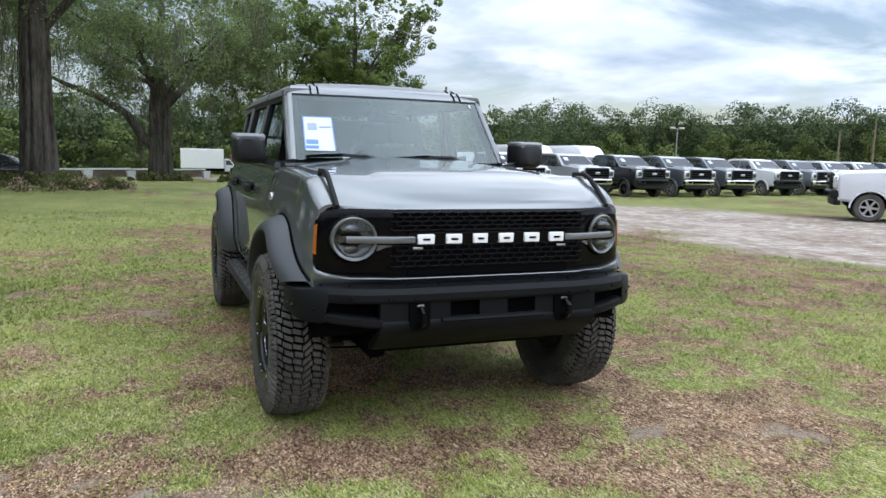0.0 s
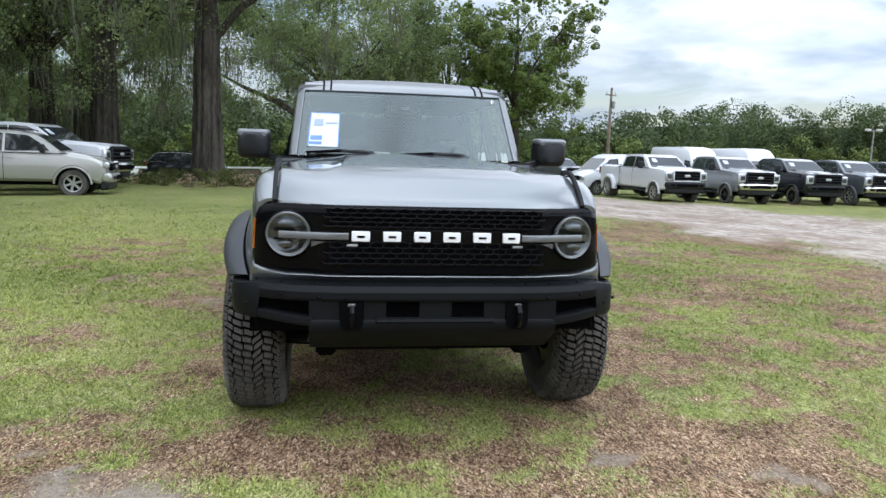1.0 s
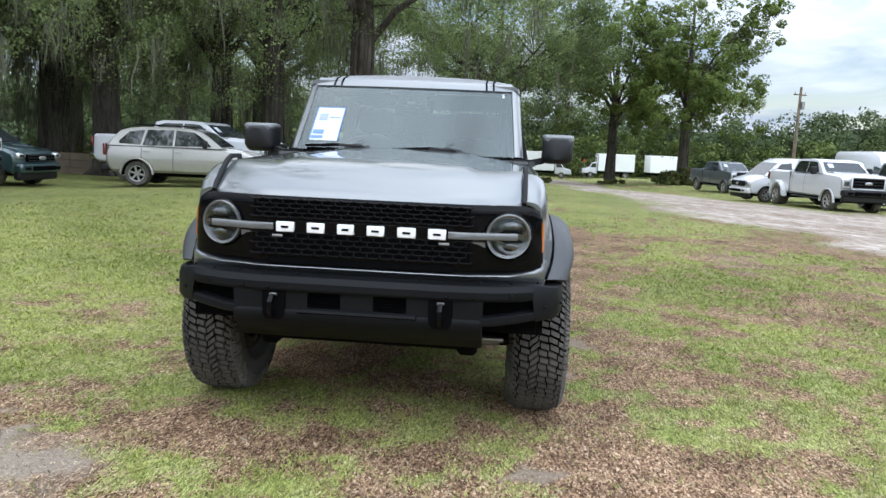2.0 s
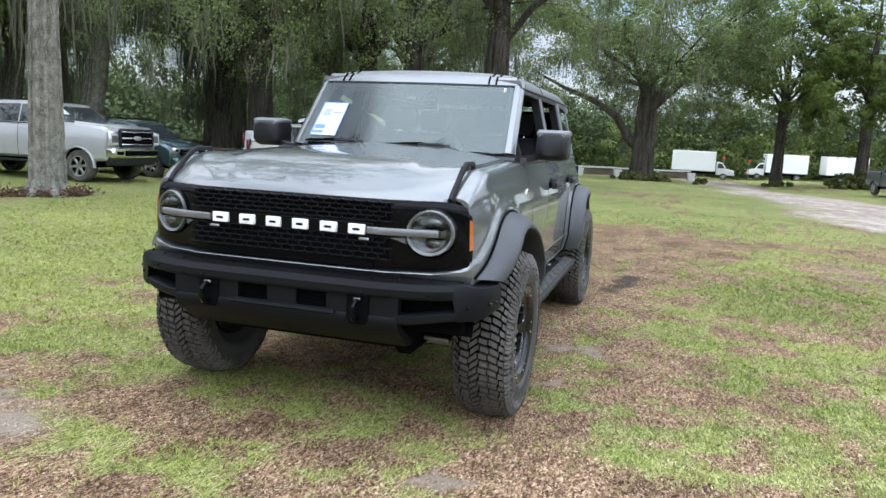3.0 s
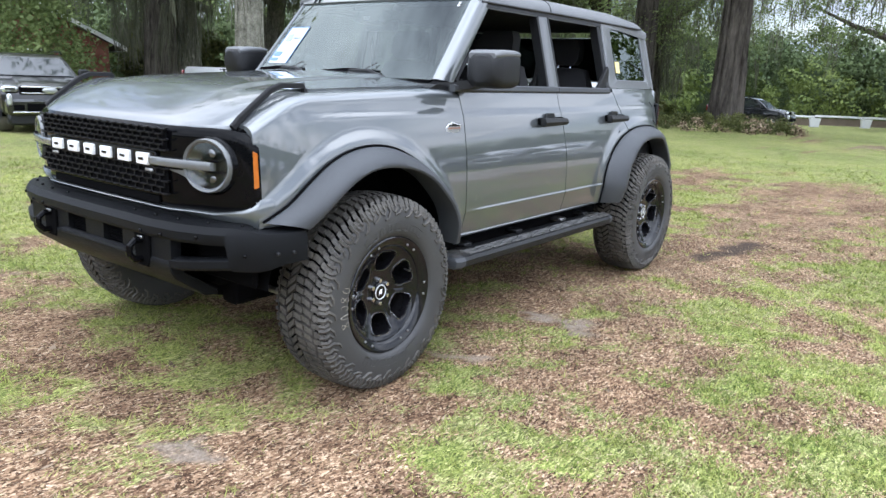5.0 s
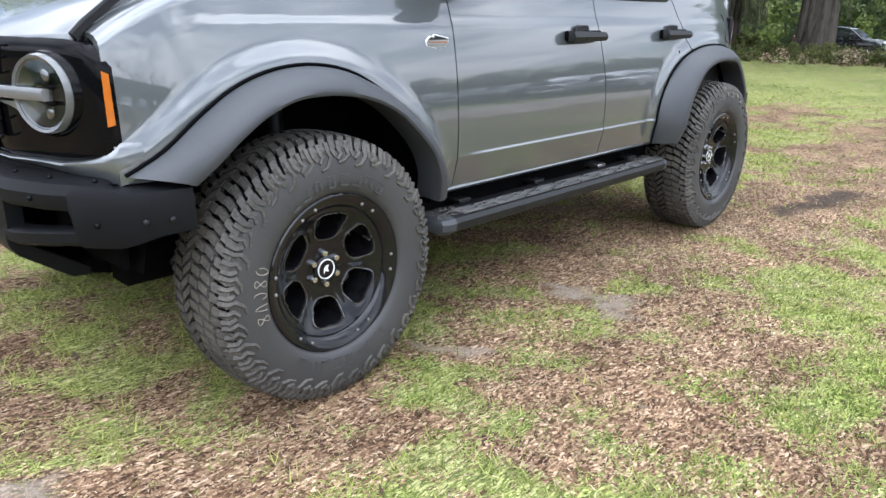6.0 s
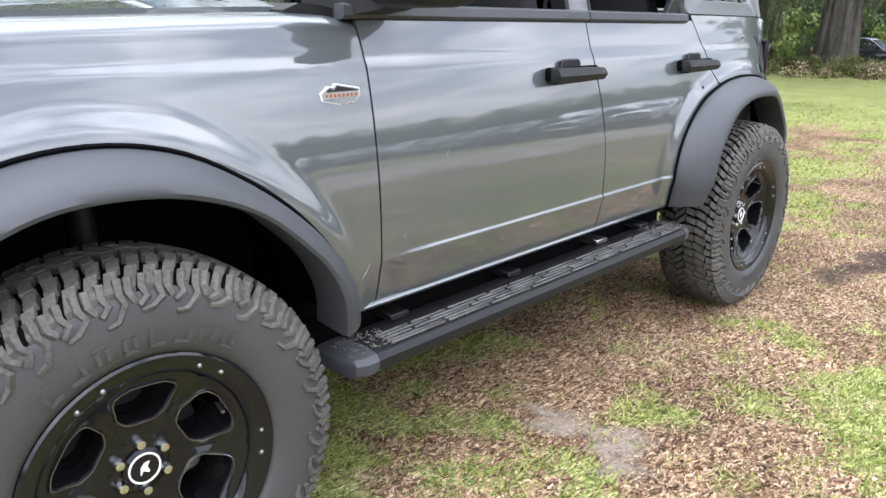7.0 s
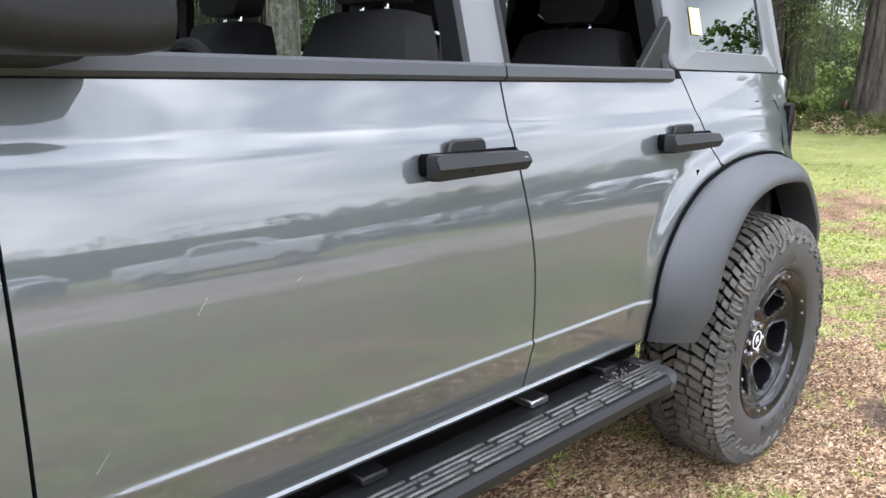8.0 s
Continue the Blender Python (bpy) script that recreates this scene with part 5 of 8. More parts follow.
# belt strips, pillars and window frames
def belt_strip(y0, y1):
    return Geo().loft([[(0.822, y, 1.312), (0.828, y, 1.320), (0.824, y, 1.342), (0.814, y, 1.348), (0.79, y, 1.345), (0.79, y, 1.306)] for y in (y0, y1)])


both("belt_strip", belt_strip(0.64, 1.697), FLARE, car)
both("belt_strip", belt_strip(1.703, 2.42), FLARE, car)


def upright(y0, y1, y2, y3, z0=1.335, z1=1.775, depth=0.05):
    """A pillar between y0..y1 at the belt and y2..y3 under the roof."""
    rings = []
    for z, a, b in ((z0, y0, y1), (z1, y2, y3)):
        x = side_x(z)
        rings.append([(x - depth, a, z), (x - 0.004, a, z), (x, a + 0.006, z), (x, b - 0.006, z), (x - 0.004, b, z), (x - depth, b, z)])
    return Geo().loft(rings)


both("door_pillar", upright(1.605, 1.715, 1.590, 1.690), ROOF_GREY, car)
for y0, y1, y2, y3 in ((1.585, 1.607, 1.570, 1.592), (1.713, 1.735, 1.688, 1.712), (2.385, 2.425, 2.36, 2.40)):
    both("window_seal", upright(y0, y1, y2, y3, depth=0.06), PLASTIC, car)
both("window_seal", Geo().loft([[(side_x(z) + dx, y, z) for dx, z in ((0.002, 1.752), (0.002, 1.775), (-0.05, 1.775), (-0.05, 1.752))] for y in (1.0, 2.42)]), PLASTIC, car)
both("window_corner", Geo().prism([(2.28, 1.345), (2.425, 1.345), (2.425, 1.47), (2.405, 1.49)], "x", 0.775, 0.800, 0.004), PLASTIC, car)


# door windows
def door_pane(front, back):
    return Geo().sheet([[(side_x(z) - 0.022, front(z) + (back - front(z)) * u, z) for u in (0.0, 0.5, 1.0)] for z in (1.335, 1.55, 1.762)])


# the windows of the right side are up, those of the left side are down
for name, sheet in (("front_door_window", door_pane(lambda z: 0.72 + 0.80 * (z - 1.345), 1.592)), ("rear_door_window", door_pane(lambda z: 1.722, 2.372))):
    part(name, sheet.flip(), DOOR_GLASS, car, "closed dark door window").visible_shadow = False


def rounded(y0, y1, z0, z1, r, n=6):
    pts = []
    for cy, cz, a0 in ((y1 - r, z1 - r, 0), (y0 + r, z1 - r, 90), (y0 + r, z0 + r, 180), (y1 - r, z0 + r, 270)):
        for k in range(n + 1):
            a = radians(a0 + 90 * k / n)
            pts.append((cy + r * math.cos(a), cz + r * math.sin(a)))
    return pts


# hardtop rear quarter with its window
outer, inner = rounded(2.425, 3.265, 1.345, 1.80, 0.03), rounded(2.555, 3.150, 1.405, 1.745, 0.04)


def qx(y, z):
    return side_x(z) - 0.04 * float(ease(y, 2.95, 3.27))


def lean_back(y, z):
    return y - 0.10 * (z - 1.345) * float(ease(y, 2.8, 3.27))


ring = lambda pts, d: [(qx(y, z) + d, lean_back(y, z), z) for y, z in pts]
shrunk = [(i[0] + (o[0] - i[0]) * 0.06, i[1] + (o[1] - i[1]) * 0.06) for o, i in zip(outer, inner)]
g = Geo().loft([ring(outer, -0.05), ring(outer, -0.004), ring([(o[0] + (i[0] - o[0]) * 0.05, o[1] + (i[1] - o[1]) * 0.05) for o, i in zip(outer, inner)], 0.002), ring(shrunk, 0.002), ring(inner, -0.004), ring(inner, -0.03)], True, False)
both("hardtop_side", g, ROOF_GREY, car, "grey hardtop side panel")
glass_poly = rounded(2.550, 3.155, 1.400, 1.750, 0.04)
g = Geo().add(ring(glass_poly, -0.008) + ring(glass_poly, -0.012), [tuple(range(len(glass_poly))), tuple(range(2 * len(glass_poly) - 1, len(glass_poly) - 1, -1))])
qw = both("quarter_window", g, DARK_GLASS, car, "dark tinted quarter window")
part("window_sticker", Geo().box((qx(2.62, 1.50) - 0.004, 2.615, 1.49), (0.002, 0.06, 0.08), 0.0, Matrix.Rotation(-0.24, 3, "Y")), YELLOW, qw[0], "small yellow sticker")

# windscreen frame
def screen(x, v):
    """A place on the windscreen: across in metres at its foot, v from foot to head."""
    f = 1 - 0.055 * v
    bow = 0.055 * (1 - (x / 0.70) ** 2)
    return Vector((x * f, 0.625 + 0.375 * v - bow, 1.365 + 0.445 * v))


g = Geo()
rows = [[screen(-0.694 + 1.388 * i / 24, 0.0 + 0.955 * k / 10) for i in range(25)] for k in range(11)]
g.sheet(rows)
pane = part("windscreen", g, WINDSCREEN, car, "windscreen reflecting the sky")
pane.visible_shadow = False
for s in (-1, 1):
    rings = []
    for k in range(9):
        v = k / 8 * 1.02
        a, b = screen(0.690, v), screen(0.722, v)
        back_y = 0.10
        rings.append([(s * p.x, p.y, p.z) for p in (a + Vector((0, 0.004, 0)), a + Vector((0.008, -0.008, 0.004)), b + Vector((0, -0.004, 0.004)), b + Vector((0.022, 0.012, 0)), b + Vector((0.030, 0.045, -0.005)), b + Vector((0.020, back_y, -0.02)), a + Vector((0, back_y, -0.02)))])
    part("screen_pillar", Geo().loft(rings), PAINT, car, "grey windscreen pillar", 50)
    band = [[screen(s * (0.690 - 0.026 * (i / 3)), 0.02 + 0.93 * k / 8) + Vector((0, 0.004, -0.004)) for i in range(4)] for k in range(9)]
    part("screen_edge_print", Geo().sheet(band), MATT_BLACK, pane)
rows = [[screen(-0.70 + 1.40 * i / 24, v) + Vector((0, dy, dz)) for i in range(25)] for v, dy, dz in ((0.945, 0.02, -0.02), (0.945, 0.002, 0.002), (0.955, -0.008, 0.006), (1.0, -0.002, 0.012), (1.05, 0.02, 0.018), (1.06, 0.08, 0.02), (1.0, 0.10, -0.03))]
part("screen_header", Geo().sheet(rows), PAINT, car, "grey windscreen header", 50)
part("cowl", Geo().loft([[(x, y, z) for y, z in ((0.50, 1.352 - 0.03 * abs(x)), (0.545, 1.368 - 0.03 * abs(x)), (0.60, 1.366 - 0.03 * abs(x)), (0.68, 1.352 - 0.03 * abs(x)), (0.70, 1.28), (0.50, 1.28))] for x in (-0.78, -0.7, -0.4, 0, 0.4, 0.7, 0.78)]), PLASTIC, car, "black scuttle panel")

# roof
def roof_point(u, y):
    """u: -1 to 1 across."""
    a = abs(u)
    half = 0.708 - 0.012 * float(ease(y, 2.6, 3.25))
    x = half * (1 - (1 - a) ** 1.0)
    prof_x = [0, 0.25, 0.45, 0.58, 0.645, 0.678, 0.696, 0.706, 0.708]
    prof_z = [1.895, 1.892, 1.884, 1.872, 1.858, 1.842, 1.820, 1.795, 1.772]
    k = np.interp(a, [0, 0.3, 0.5, 0.65, 0.75, 0.83, 0.9, 0.96, 1.0], prof_x) * half / 0.708
    z = float(np.interp(a, [0, 0.3, 0.5, 0.65, 0.75, 0.83, 0.9, 0.96, 1.0], prof_z))
    front = float(ease(y, 1.16, 0.985))
    z -= front * max(0.0, z - 1.828) * 0.95
    back = float(ease(y, 2.6, 3.25))
    z -= 0.030 * back + float(ease(y, 3.12, 3.25)) * max(0.0, z - 1.79) * 0.7
    return (math.copysign(float(k), u), y, z)


us2 = [math.copysign(abs(i / 24) ** 0.8, i) for i in range(-24, 25)]
ry = [0.985, 1.0, 1.02, 1.05, 1.09, 1.13, 1.17] + [1.25 + 1.75 * k / 14 for k in range(15)] + [3.07, 3.12, 3.17, 3.21, 3.24]
part("roof", Geo().sheet([[roof_point(u, y) for u in us2] for y in ry], (0, 0, -0.025)), ROOF_GREY, car, "moulded grey hardtop roof", 50)
part("headliner", Geo().sheet([[(x, y, 1.765) for x in (-0.69, 0, 0.69)] for y in (1.02, 2.0, 3.2)]), SEAT, car)
for s in (-1, 1):
    for x in (0.488, 0.538):
        pts = [Vector(roof_point(s * float(np.interp(x, [0, 0.25, 0.45, 0.58, 0.645], [0, 0.3, 0.5, 0.65, 0.75])), y)) + Vector((0, 0, 0.001)) for y in (1.0, 1.03, 1.06, 1.10, 1.14)]
        part("roof_seam", Geo().tube([screen(s * (x + 0.03), 0.955) + Vector((0, -0.008, 0.008)), screen(s * (x + 0.03), 1.0) + Vector((0, -0.003, 0.014)), screen(s * (x + 0.028), 1.045) + Vector((0, 0.018, 0.020))] + pts[1:], 0.0065, 5), MATT_BLACK, car)
    pts = [Vector(roof_point(s * u, 1.74)) + Vector((s * 0.0005, 0, 0.0005)) for u in (0.75, 0.83, 0.9, 0.96, 1.0)]
    part("roof_seam", Geo().tube(pts, 0.0022, 5), MATT_BLACK, car)
    part("drip_rail", Geo().tube([(s * (side_x(1.775) + 0.004), 1.0, 1.778), (s * (side_x(1.775) + 0.006), 2.0, 1.782), (s * (side_x(1.775) + 0.002), 3.1, 1.778)], 0.007, 6), PLASTIC, car)
g = Geo().loft([[(-0.70, y, z), (0.70, y, z), (0.70, y + 0.03, z), (-0.70, y + 0.03, z)] for y, z in ((3.29, 1.345), (3.245, 1.76))])
part("rear_window", Geo().box((0, 3.275, 1.56), (1.16, 0.01, 0.34), 0.003, Matrix.Rotation(-0.1, 3, "X")), DARK_GLASS, car)
for s in (-1, 1):
    part("rear_frame", Geo().loft([[(s * a, y, z), (s * b, y, z), (s * b, y + 0.04, z), (s * a, y + 0.04, z)] for a, b, y, z in ((0.58, 0.77, 3.265, 1.345), (0.58, 0.665, 3.22, 1.78))]), ROOF_GREY, car)
part("tailgate", Geo().box((0, 3.315, 1.03), (1.56, 0.05, 0.62), 0.015), PAINT, car)
part("rear_bumper", Geo().loft([[(x, y0, 0.585), (x, y1, 0.60), (x, y1, 0.77), (x, y0, 0.785)] for x, y0, y1 in ((-0.90, 3.33, 3.52), (-0.84, 3.31, 3.62), (0, 3.31, 3.66), (0.84, 3.31, 3.62), (0.90, 3.33, 3.52))]), BUMPER_BLACK, car)
both("tail_lamp", Geo().box((0.788, 3.314, 1.09), (0.075, 0.045, 0.27), 0.012), RED_LENS, car, "upright red tail lamp")
both("tail_lamp_frame", Geo().box((0.789, 3.303, 1.09), (0.080, 0.03, 0.30), 0.010), GLOSS_BLACK, car)
both("filler_seam", Geo().tube([(flank(y, z) + 0.001, y, z) for y, z in ((2.96, 1.25), (3.15, 1.25), (3.19, 1.22), (3.20, 1.13), (3.16, 1.09))], 0.002, 5), MATT_BLACK, car)

# seats, wheel, dash
part("dashboard", Geo().loft([[(x, y, z) for y, z in ((0.66, 1.30), (0.80, 1.335), (0.98, 1.31), (1.03, 1.22), (1.0, 1.0), (0.66, 1.0))] for x in (-0.76, 0, 0.76)]), SEAT, car)
g = Geo()
ringpts = [(0.37 + 0.185 * math.cos(a), 1.13 + 0.06 * math.sin(a), 1.20 + 0.175 * math.sin(a)) for a in (2 * math.pi * k / 28 for k in range(29))]
g.tube(ringpts, 0.016, 8, False).box((0.37, 1.13, 1.20), (0.30, 0.03, 0.05), 0.01)
part("steering_wheel", g, SEAT, car)


def seat(x, y, w):
    h = Geo().loft([[(x - w / 2 * f, y0, z), (x + w / 2 * f, y0, z), (x + w / 2 * f * 0.94, y0 + d, z), (x - w / 2 * f * 0.94, y0 + d, z)] for f, y0, z, d in ((0.9, y + 0.26, 0.85, 0.13), (1, y + 0.32, 1.05, 0.14), (0.98, y + 0.38, 1.30, 0.13), (0.72, y + 0.42, 1.46, 0.10), (0.45, y + 0.43, 1.475, 0.08))])
    h.box((x, y + 0.02, 0.86), (w, 0.54, 0.18), 0.05)
    ob = part("seat", h, SEAT, car, "black cloth seat", 60)
    part("headrest", Geo().loft([[(x - 0.13 * f, y0, z), (x + 0.13 * f, y0, z), (x + 0.12 * f, y0 + 0.10, z), (x - 0.12 * f, y0 + 0.10, z)] for f, y0, z in ((0.7, y + 0.43, 1.495), (1, y + 0.425, 1.53), (1, y + 0.44, 1.63), (0.8, y + 0.455, 1.675))]), SEAT, ob, angle=60)
    for sx in (-0.05, 0.05):
        part("headrest_post", Geo().tube([(x + sx, y + 0.47, 1.44), (x + sx, y + 0.48, 1.52)], 0.006, 6), CHROME, ob)


seat(0.37, 1.22, 0.50)
seat(-0.37, 1.22, 0.50)
seat(0.38, 2.08, 0.52)
seat(-0.38, 2.08, 0.52)
for s in (-1, 1):
    part("seat_belt", Geo().tube([(s * 0.70, 1.66, 1.70), (s * 0.68, 1.64, 1.35), (s * 0.62, 1.58, 1.10)], 0.008, 5), PLASTIC, car)
    part("grab_handle", Geo().tube([(s * 0.66, 0.86, 1.36), (s * 0.655, 0.93, 1.45), (s * 0.65, 1.0, 1.52)], 0.014, 6), SEAT, car)

# door mirrors
def mirror(s):
    def rr(x0, x1, z0, z1, y, r=0.035):
        return [(s * a, y, b) for a, b in rounded(x0, x1, z0, z1, r, 4)]

    h = Geo().loft([rr(0.905, 1.040, 1.365, 1.486, 0.640, 0.05), rr(0.880, 1.058, 1.345, 1.506, 0.662, 0.045), rr(0.872, 1.066, 1.336, 1.516, 0.71, 0.04), rr(0.872, 1.066, 1.337, 1.516, 0.81), rr(0.878, 1.060, 1.345, 1.508, 0.858)])
    ob = part("door_mirror", h, PLASTIC, car, "black door mirror", 40)
    g2 = Geo().loft([rr(0.890, 1.048, 1.474, 1.502, 0.652, 0.014), rr(0.874, 1.066, 1.477, 1.515, 0.678, 0.018), rr(0.870, 1.069, 1.482, 1.520, 0.72, 0.018), rr(0.870, 1.069, 1.486, 1.520, 0.81, 0.017), rr(0.878, 1.060, 1.490, 1.512, 0.859, 0.01)])
    part("mirror_cap", g2, ROOF_GREY, ob, "grey mirror cap")
    part("mirror_glass", Geo().prism([(s * a, b) for a, b in rounded(0.888, 1.050, 1.358, 1.495, 0.025, 4)], "y", 0.856, 0.862), CHROME, ob)
    part("mirror_arm", Geo().loft([[(s * x, y + dy, z + dz) for dy, dz in ((-0.05, -0.02), (0.05, -0.02), (0.05, 0.02), (-0.05, 0.022))] for x, y, z in ((0.70, 0.66, 1.335), (0.80, 0.70, 1.335), (0.875, 0.755, 1.352), (0.92, 0.77, 1.37))]), PLASTIC, ob)


mirror(1)
mirror(-1)


# door handles
def handle(y, keyhole):
    z = 1.145
    x = flank(y, z)
    ob = part("door_handle", Geo().loft([[(x + d, yy, zz) for d, zz in ((0.020, z - h), (0.050, z - h * 0.9), (0.058, z), (0.048, z + h), (0.018, z + h))] for yy, h in ((y - 0.135, 0.020), (y - 0.130, 0.026), (y + 0.06, 0.022), (y + 0.130, 0.020), (y + 0.138, 0.014))]), PLASTIC, car, "black pull handle", 40)
    part("handle_plate", Geo().prism([(y - 0.07, z + 0.012), (y - 0.062, z + 0.043), (y - 0.05, z + 0.050), (y + 0.03, z + 0.050), (y + 0.042, z + 0.043), (y + 0.05, z + 0.012)], "x", x - 0.004, x + 0.010, 0.004), PLASTIC, ob)
    part("handle_back", Geo().box((x + 0.008, y, z + 0.005), (0.02, 0.285, 0.042), 0.006), MATT_BLACK, ob)
    cup = Geo()
    cup.ball((x - 0.006, y - 0.005, z - 0.026), 0.055, 8, (0.16, 1.0, 0.5))
    part("handle_cup", cup, PAINT, ob)
    if keyhole:
        part("key_lock", Geo().revolve([(0.010, 0.0), (0.009, 0.006), (0.0, 0.006)], (x + 0.048, y + 0.122, z + 0.002), 12), CHROME, ob)
        part("touch_button", Geo().revolve([(0.008, 0.0), (0.0065, 0.003), (0.0, 0.003)], (x + 0.053, y - 0.045, z - 0.003), 12), MATT_BLACK, ob)
    for o in (ob, *ob.children):
        h = Geo()
        h.v, h.f = [tuple(v.co) for v in o.data.vertices], [tuple(p.vertices) for p in o.data.polygons]
        if o is ob:
            other = part("door_handle", h.flip(), o.data.materials[0], car)
        else:
            part(o.name.split(".")[0], h.flip(), o.data.materials[0], other)


handle(1.555, True)
handle(2.44, False)

# fender badge: a winged plate with plain lines
y0, z0 = 0.594, 1.138
bx0 = flank(y0, z0)
hexa = [(-0.060, 0.004), (-0.037, 0.021), (-0.022, 0.019), (-0.016, 0.027), (0.058, 0.014), (0.060, -0.004), (0.041, -0.021), (0.026, -0.019), (0.018, -0.028), (-0.056, -0.014)]
bad = Geo().prism([(y0 + a, z0 + b) for a, b in hexa], "x", bx0 - 0.004, bx0 + 0.004, 0.001)
both("fender_badge", bad, LETTER_WHITE, car, "small wing-shaped badge with a pale rim")
both("badge_field", Geo().prism([(y0 + a * 0.945, z0 + b * 0.90) for a, b in hexa], "x", bx0 + 0.0035, bx0 + 0.0052, 0.0005), BADGE, car)
both("badge_band", Geo().prism([(y0 + a, z0 + b) for a, b in ((-0.052, 0.005), (0.054, 0.006), (0.055, -0.006), (-0.053, -0.008))], "x", bx0 + 0.0045, bx0 + 0.0060, 0.0003), SILVER_TRIM, car, "pale band across the badge")
for k in range(8):
    both("badge_bar", Geo().box((bx0 + 0.0062, y0 - 0.044 + 0.0126 * k, z0 - 0.0012), (0.0012, 0.0086, 0.0078), 0.0004), COPPER, car, "small copper block on the badge")
both("badge_peak", Geo().prism([(y0 + a, z0 + b) for a, b in ((-0.046, 0.008), (-0.034, 0.016), (-0.022, 0.011), (-0.012, 0.021), (0.050, 0.010), (0.050, 0.008))], "x", bx0 + 0.005, bx0 + 0.0064, 0.0), PLASTIC, car, "dark peaks on the badge")

# wipers, screen stickers, camera housing
for x0, x1, px in ((-0.64, -0.22, -0.14), (-0.06, 0.36, 0.42)):
    a, b = screen(x0, 0.035), screen(x1, 0.055)
    arm = part("wiper", Geo().tube([Vector((px, 0.56, 1.362)), screen((x0 + x1) / 2 + 0.16, 0.03) + Vector((0, -0.035, 0.02)), screen((x0 + x1) / 2, 0.045) + Vector((0, -0.02, 0.012))], [0.013, 0.011, 0.009], 6), PLASTIC, car, "black wiper")
    part("wiper_blade", Geo().tube([a + Vector((0, -0.012, 0.006)), (a + b) / 2 + Vector((0, -0.024, 0.014)), b + Vector((0, -0.012, 0.006))], [0.008, 0.012, 0.007], 6), MATT_BLACK, arm)
    part("washer_jet", Geo().tube([screen((x0 + x1) / 2 + 0.08, 0.05) + Vector((0, -0.03, 0.0)), screen((x0 + x1) / 2 + 0.16, 0.17) + Vector((0, -0.015, 0.0))], 0.0025, 5), PLASTIC, arm)


def on_screen(x0, x1, v0, v1, lift):
    return Geo().sheet([[screen(x, v) + Vector((0, lift, -lift * 0.8)) for x in (x0, (x0 + x1) / 2, x1)] for v in (v0, v1)], (0, 0.001, -0.001))


sheet_ob = part("price_sheet", on_screen(-0.635, -0.445, 0.13, 0.62, -0.002), PAPER, pane, "white and blue printed sheet on the windscreen")
lift = -0.004
part("print_header", on_screen(-0.60, -0.56, 0.56, 0.59, lift), YELLOW, sheet_ob)
part("print_header", on_screen(-0.61, -0.55, 0.42, 0.52, lift), PRINT_GREY, sheet_ob)
part("print_footer", on_screen(-0.625, -0.55, 0.22, 0.28, lift), PRINT_BLUE, sheet_ob)
part("print_footer", on_screen(-0.63, -0.55, 0.155, 0.195, lift), PRINT_BLUE, sheet_ob)
for v in (0.455, 0.47):
    part("print_line", on_screen(-0.535, -0.46, v, v + 0.008, lift), PRINT_GREY, sheet_ob)
for x0, x1, v0, v1 in ((-0.64, -0.632, 0.13, 0.62), (-0.449, -0.441, 0.13, 0.62), (-0.64, -0.441, 0.61, 0.62)):
    part("print_border", on_screen(x0, x1, v0, v1, lift), PRINT_BLUE, sheet_ob)
font = bpy.data.curves.new("sticker_letter", "FONT")
font.body, font.size, font.extrude = "E", 0.042, 0.0006
tmp = bpy.data.objects.new("tmp", font)
scene.collection.objects.link(tmp)
letter_mesh = bpy.data.meshes.new_from_object(tmp)
bpy.data.objects.remove(tmp)
letter_mesh.materials.append(LETTER_WHITE)
letter = new("screen_letter", letter_mesh)
letter.parent = pane
letter.matrix_basis = Matrix.Translation(screen(0.625, 0.86) + Vector((0, -0.004, 0.004))) @ Matrix.Rotation(radians(50), 4, "X")
tagged(letter, "small white letter sticker")
g = Geo().loft([[(x, p.y + 0.02, p.z - 0.005) for x, p in ((-a, screen(0, v)), (a, screen(0, v)))] + [(a, screen(0, v).y + 0.09, screen(0, v).z - 0.02), (-a, screen(0, v).y + 0.09, screen(0, v).z - 0.02)] for a, v in ((0.06, 0.70), (0.09, 0.72), (0.095, 0.84), (0.15, 0.86), (0.155, 0.95))])
part("camera_housing", g, PLASTIC, car)
part("camera_lens", Geo().box((0, screen(0, 0.74).y + 0.016, screen(0, 0.74).z - 0.004), (0.05, 0.006, 0.02), 0.002), SILVER_TRIM, car)
part("inner_mirror", Geo().box((0.0, screen(0, 0.72).y + 0.16, 1.66), (0.26, 0.03, 0.065), 0.012), MATT_BLACK, car)
# scratches in the door dust
for y, z, dy, dz in ((0.94, 0.955, 0.018, 0.024), (1.12, 0.975, 0.016, 0.012), (1.39, 0.935, 0.012, -0.012), (0.77, 0.755, 0.022, 0.028), (0.60, 0.675, 0.030, 0.040), (0.615, 0.665, 0.035, 0.045), (0.63, 0.70, 0.014, 0.030), (0.59, 0.655, 0.012, 0.016)):
    part("dust_scratch", Geo().tube([(flank(y, z) + 0.0004, y, z), (flank(y + dy, z + dz) + 0.0004, y + dy, z + dz)], 0.00018, 4), SILVER_TRIM, car)


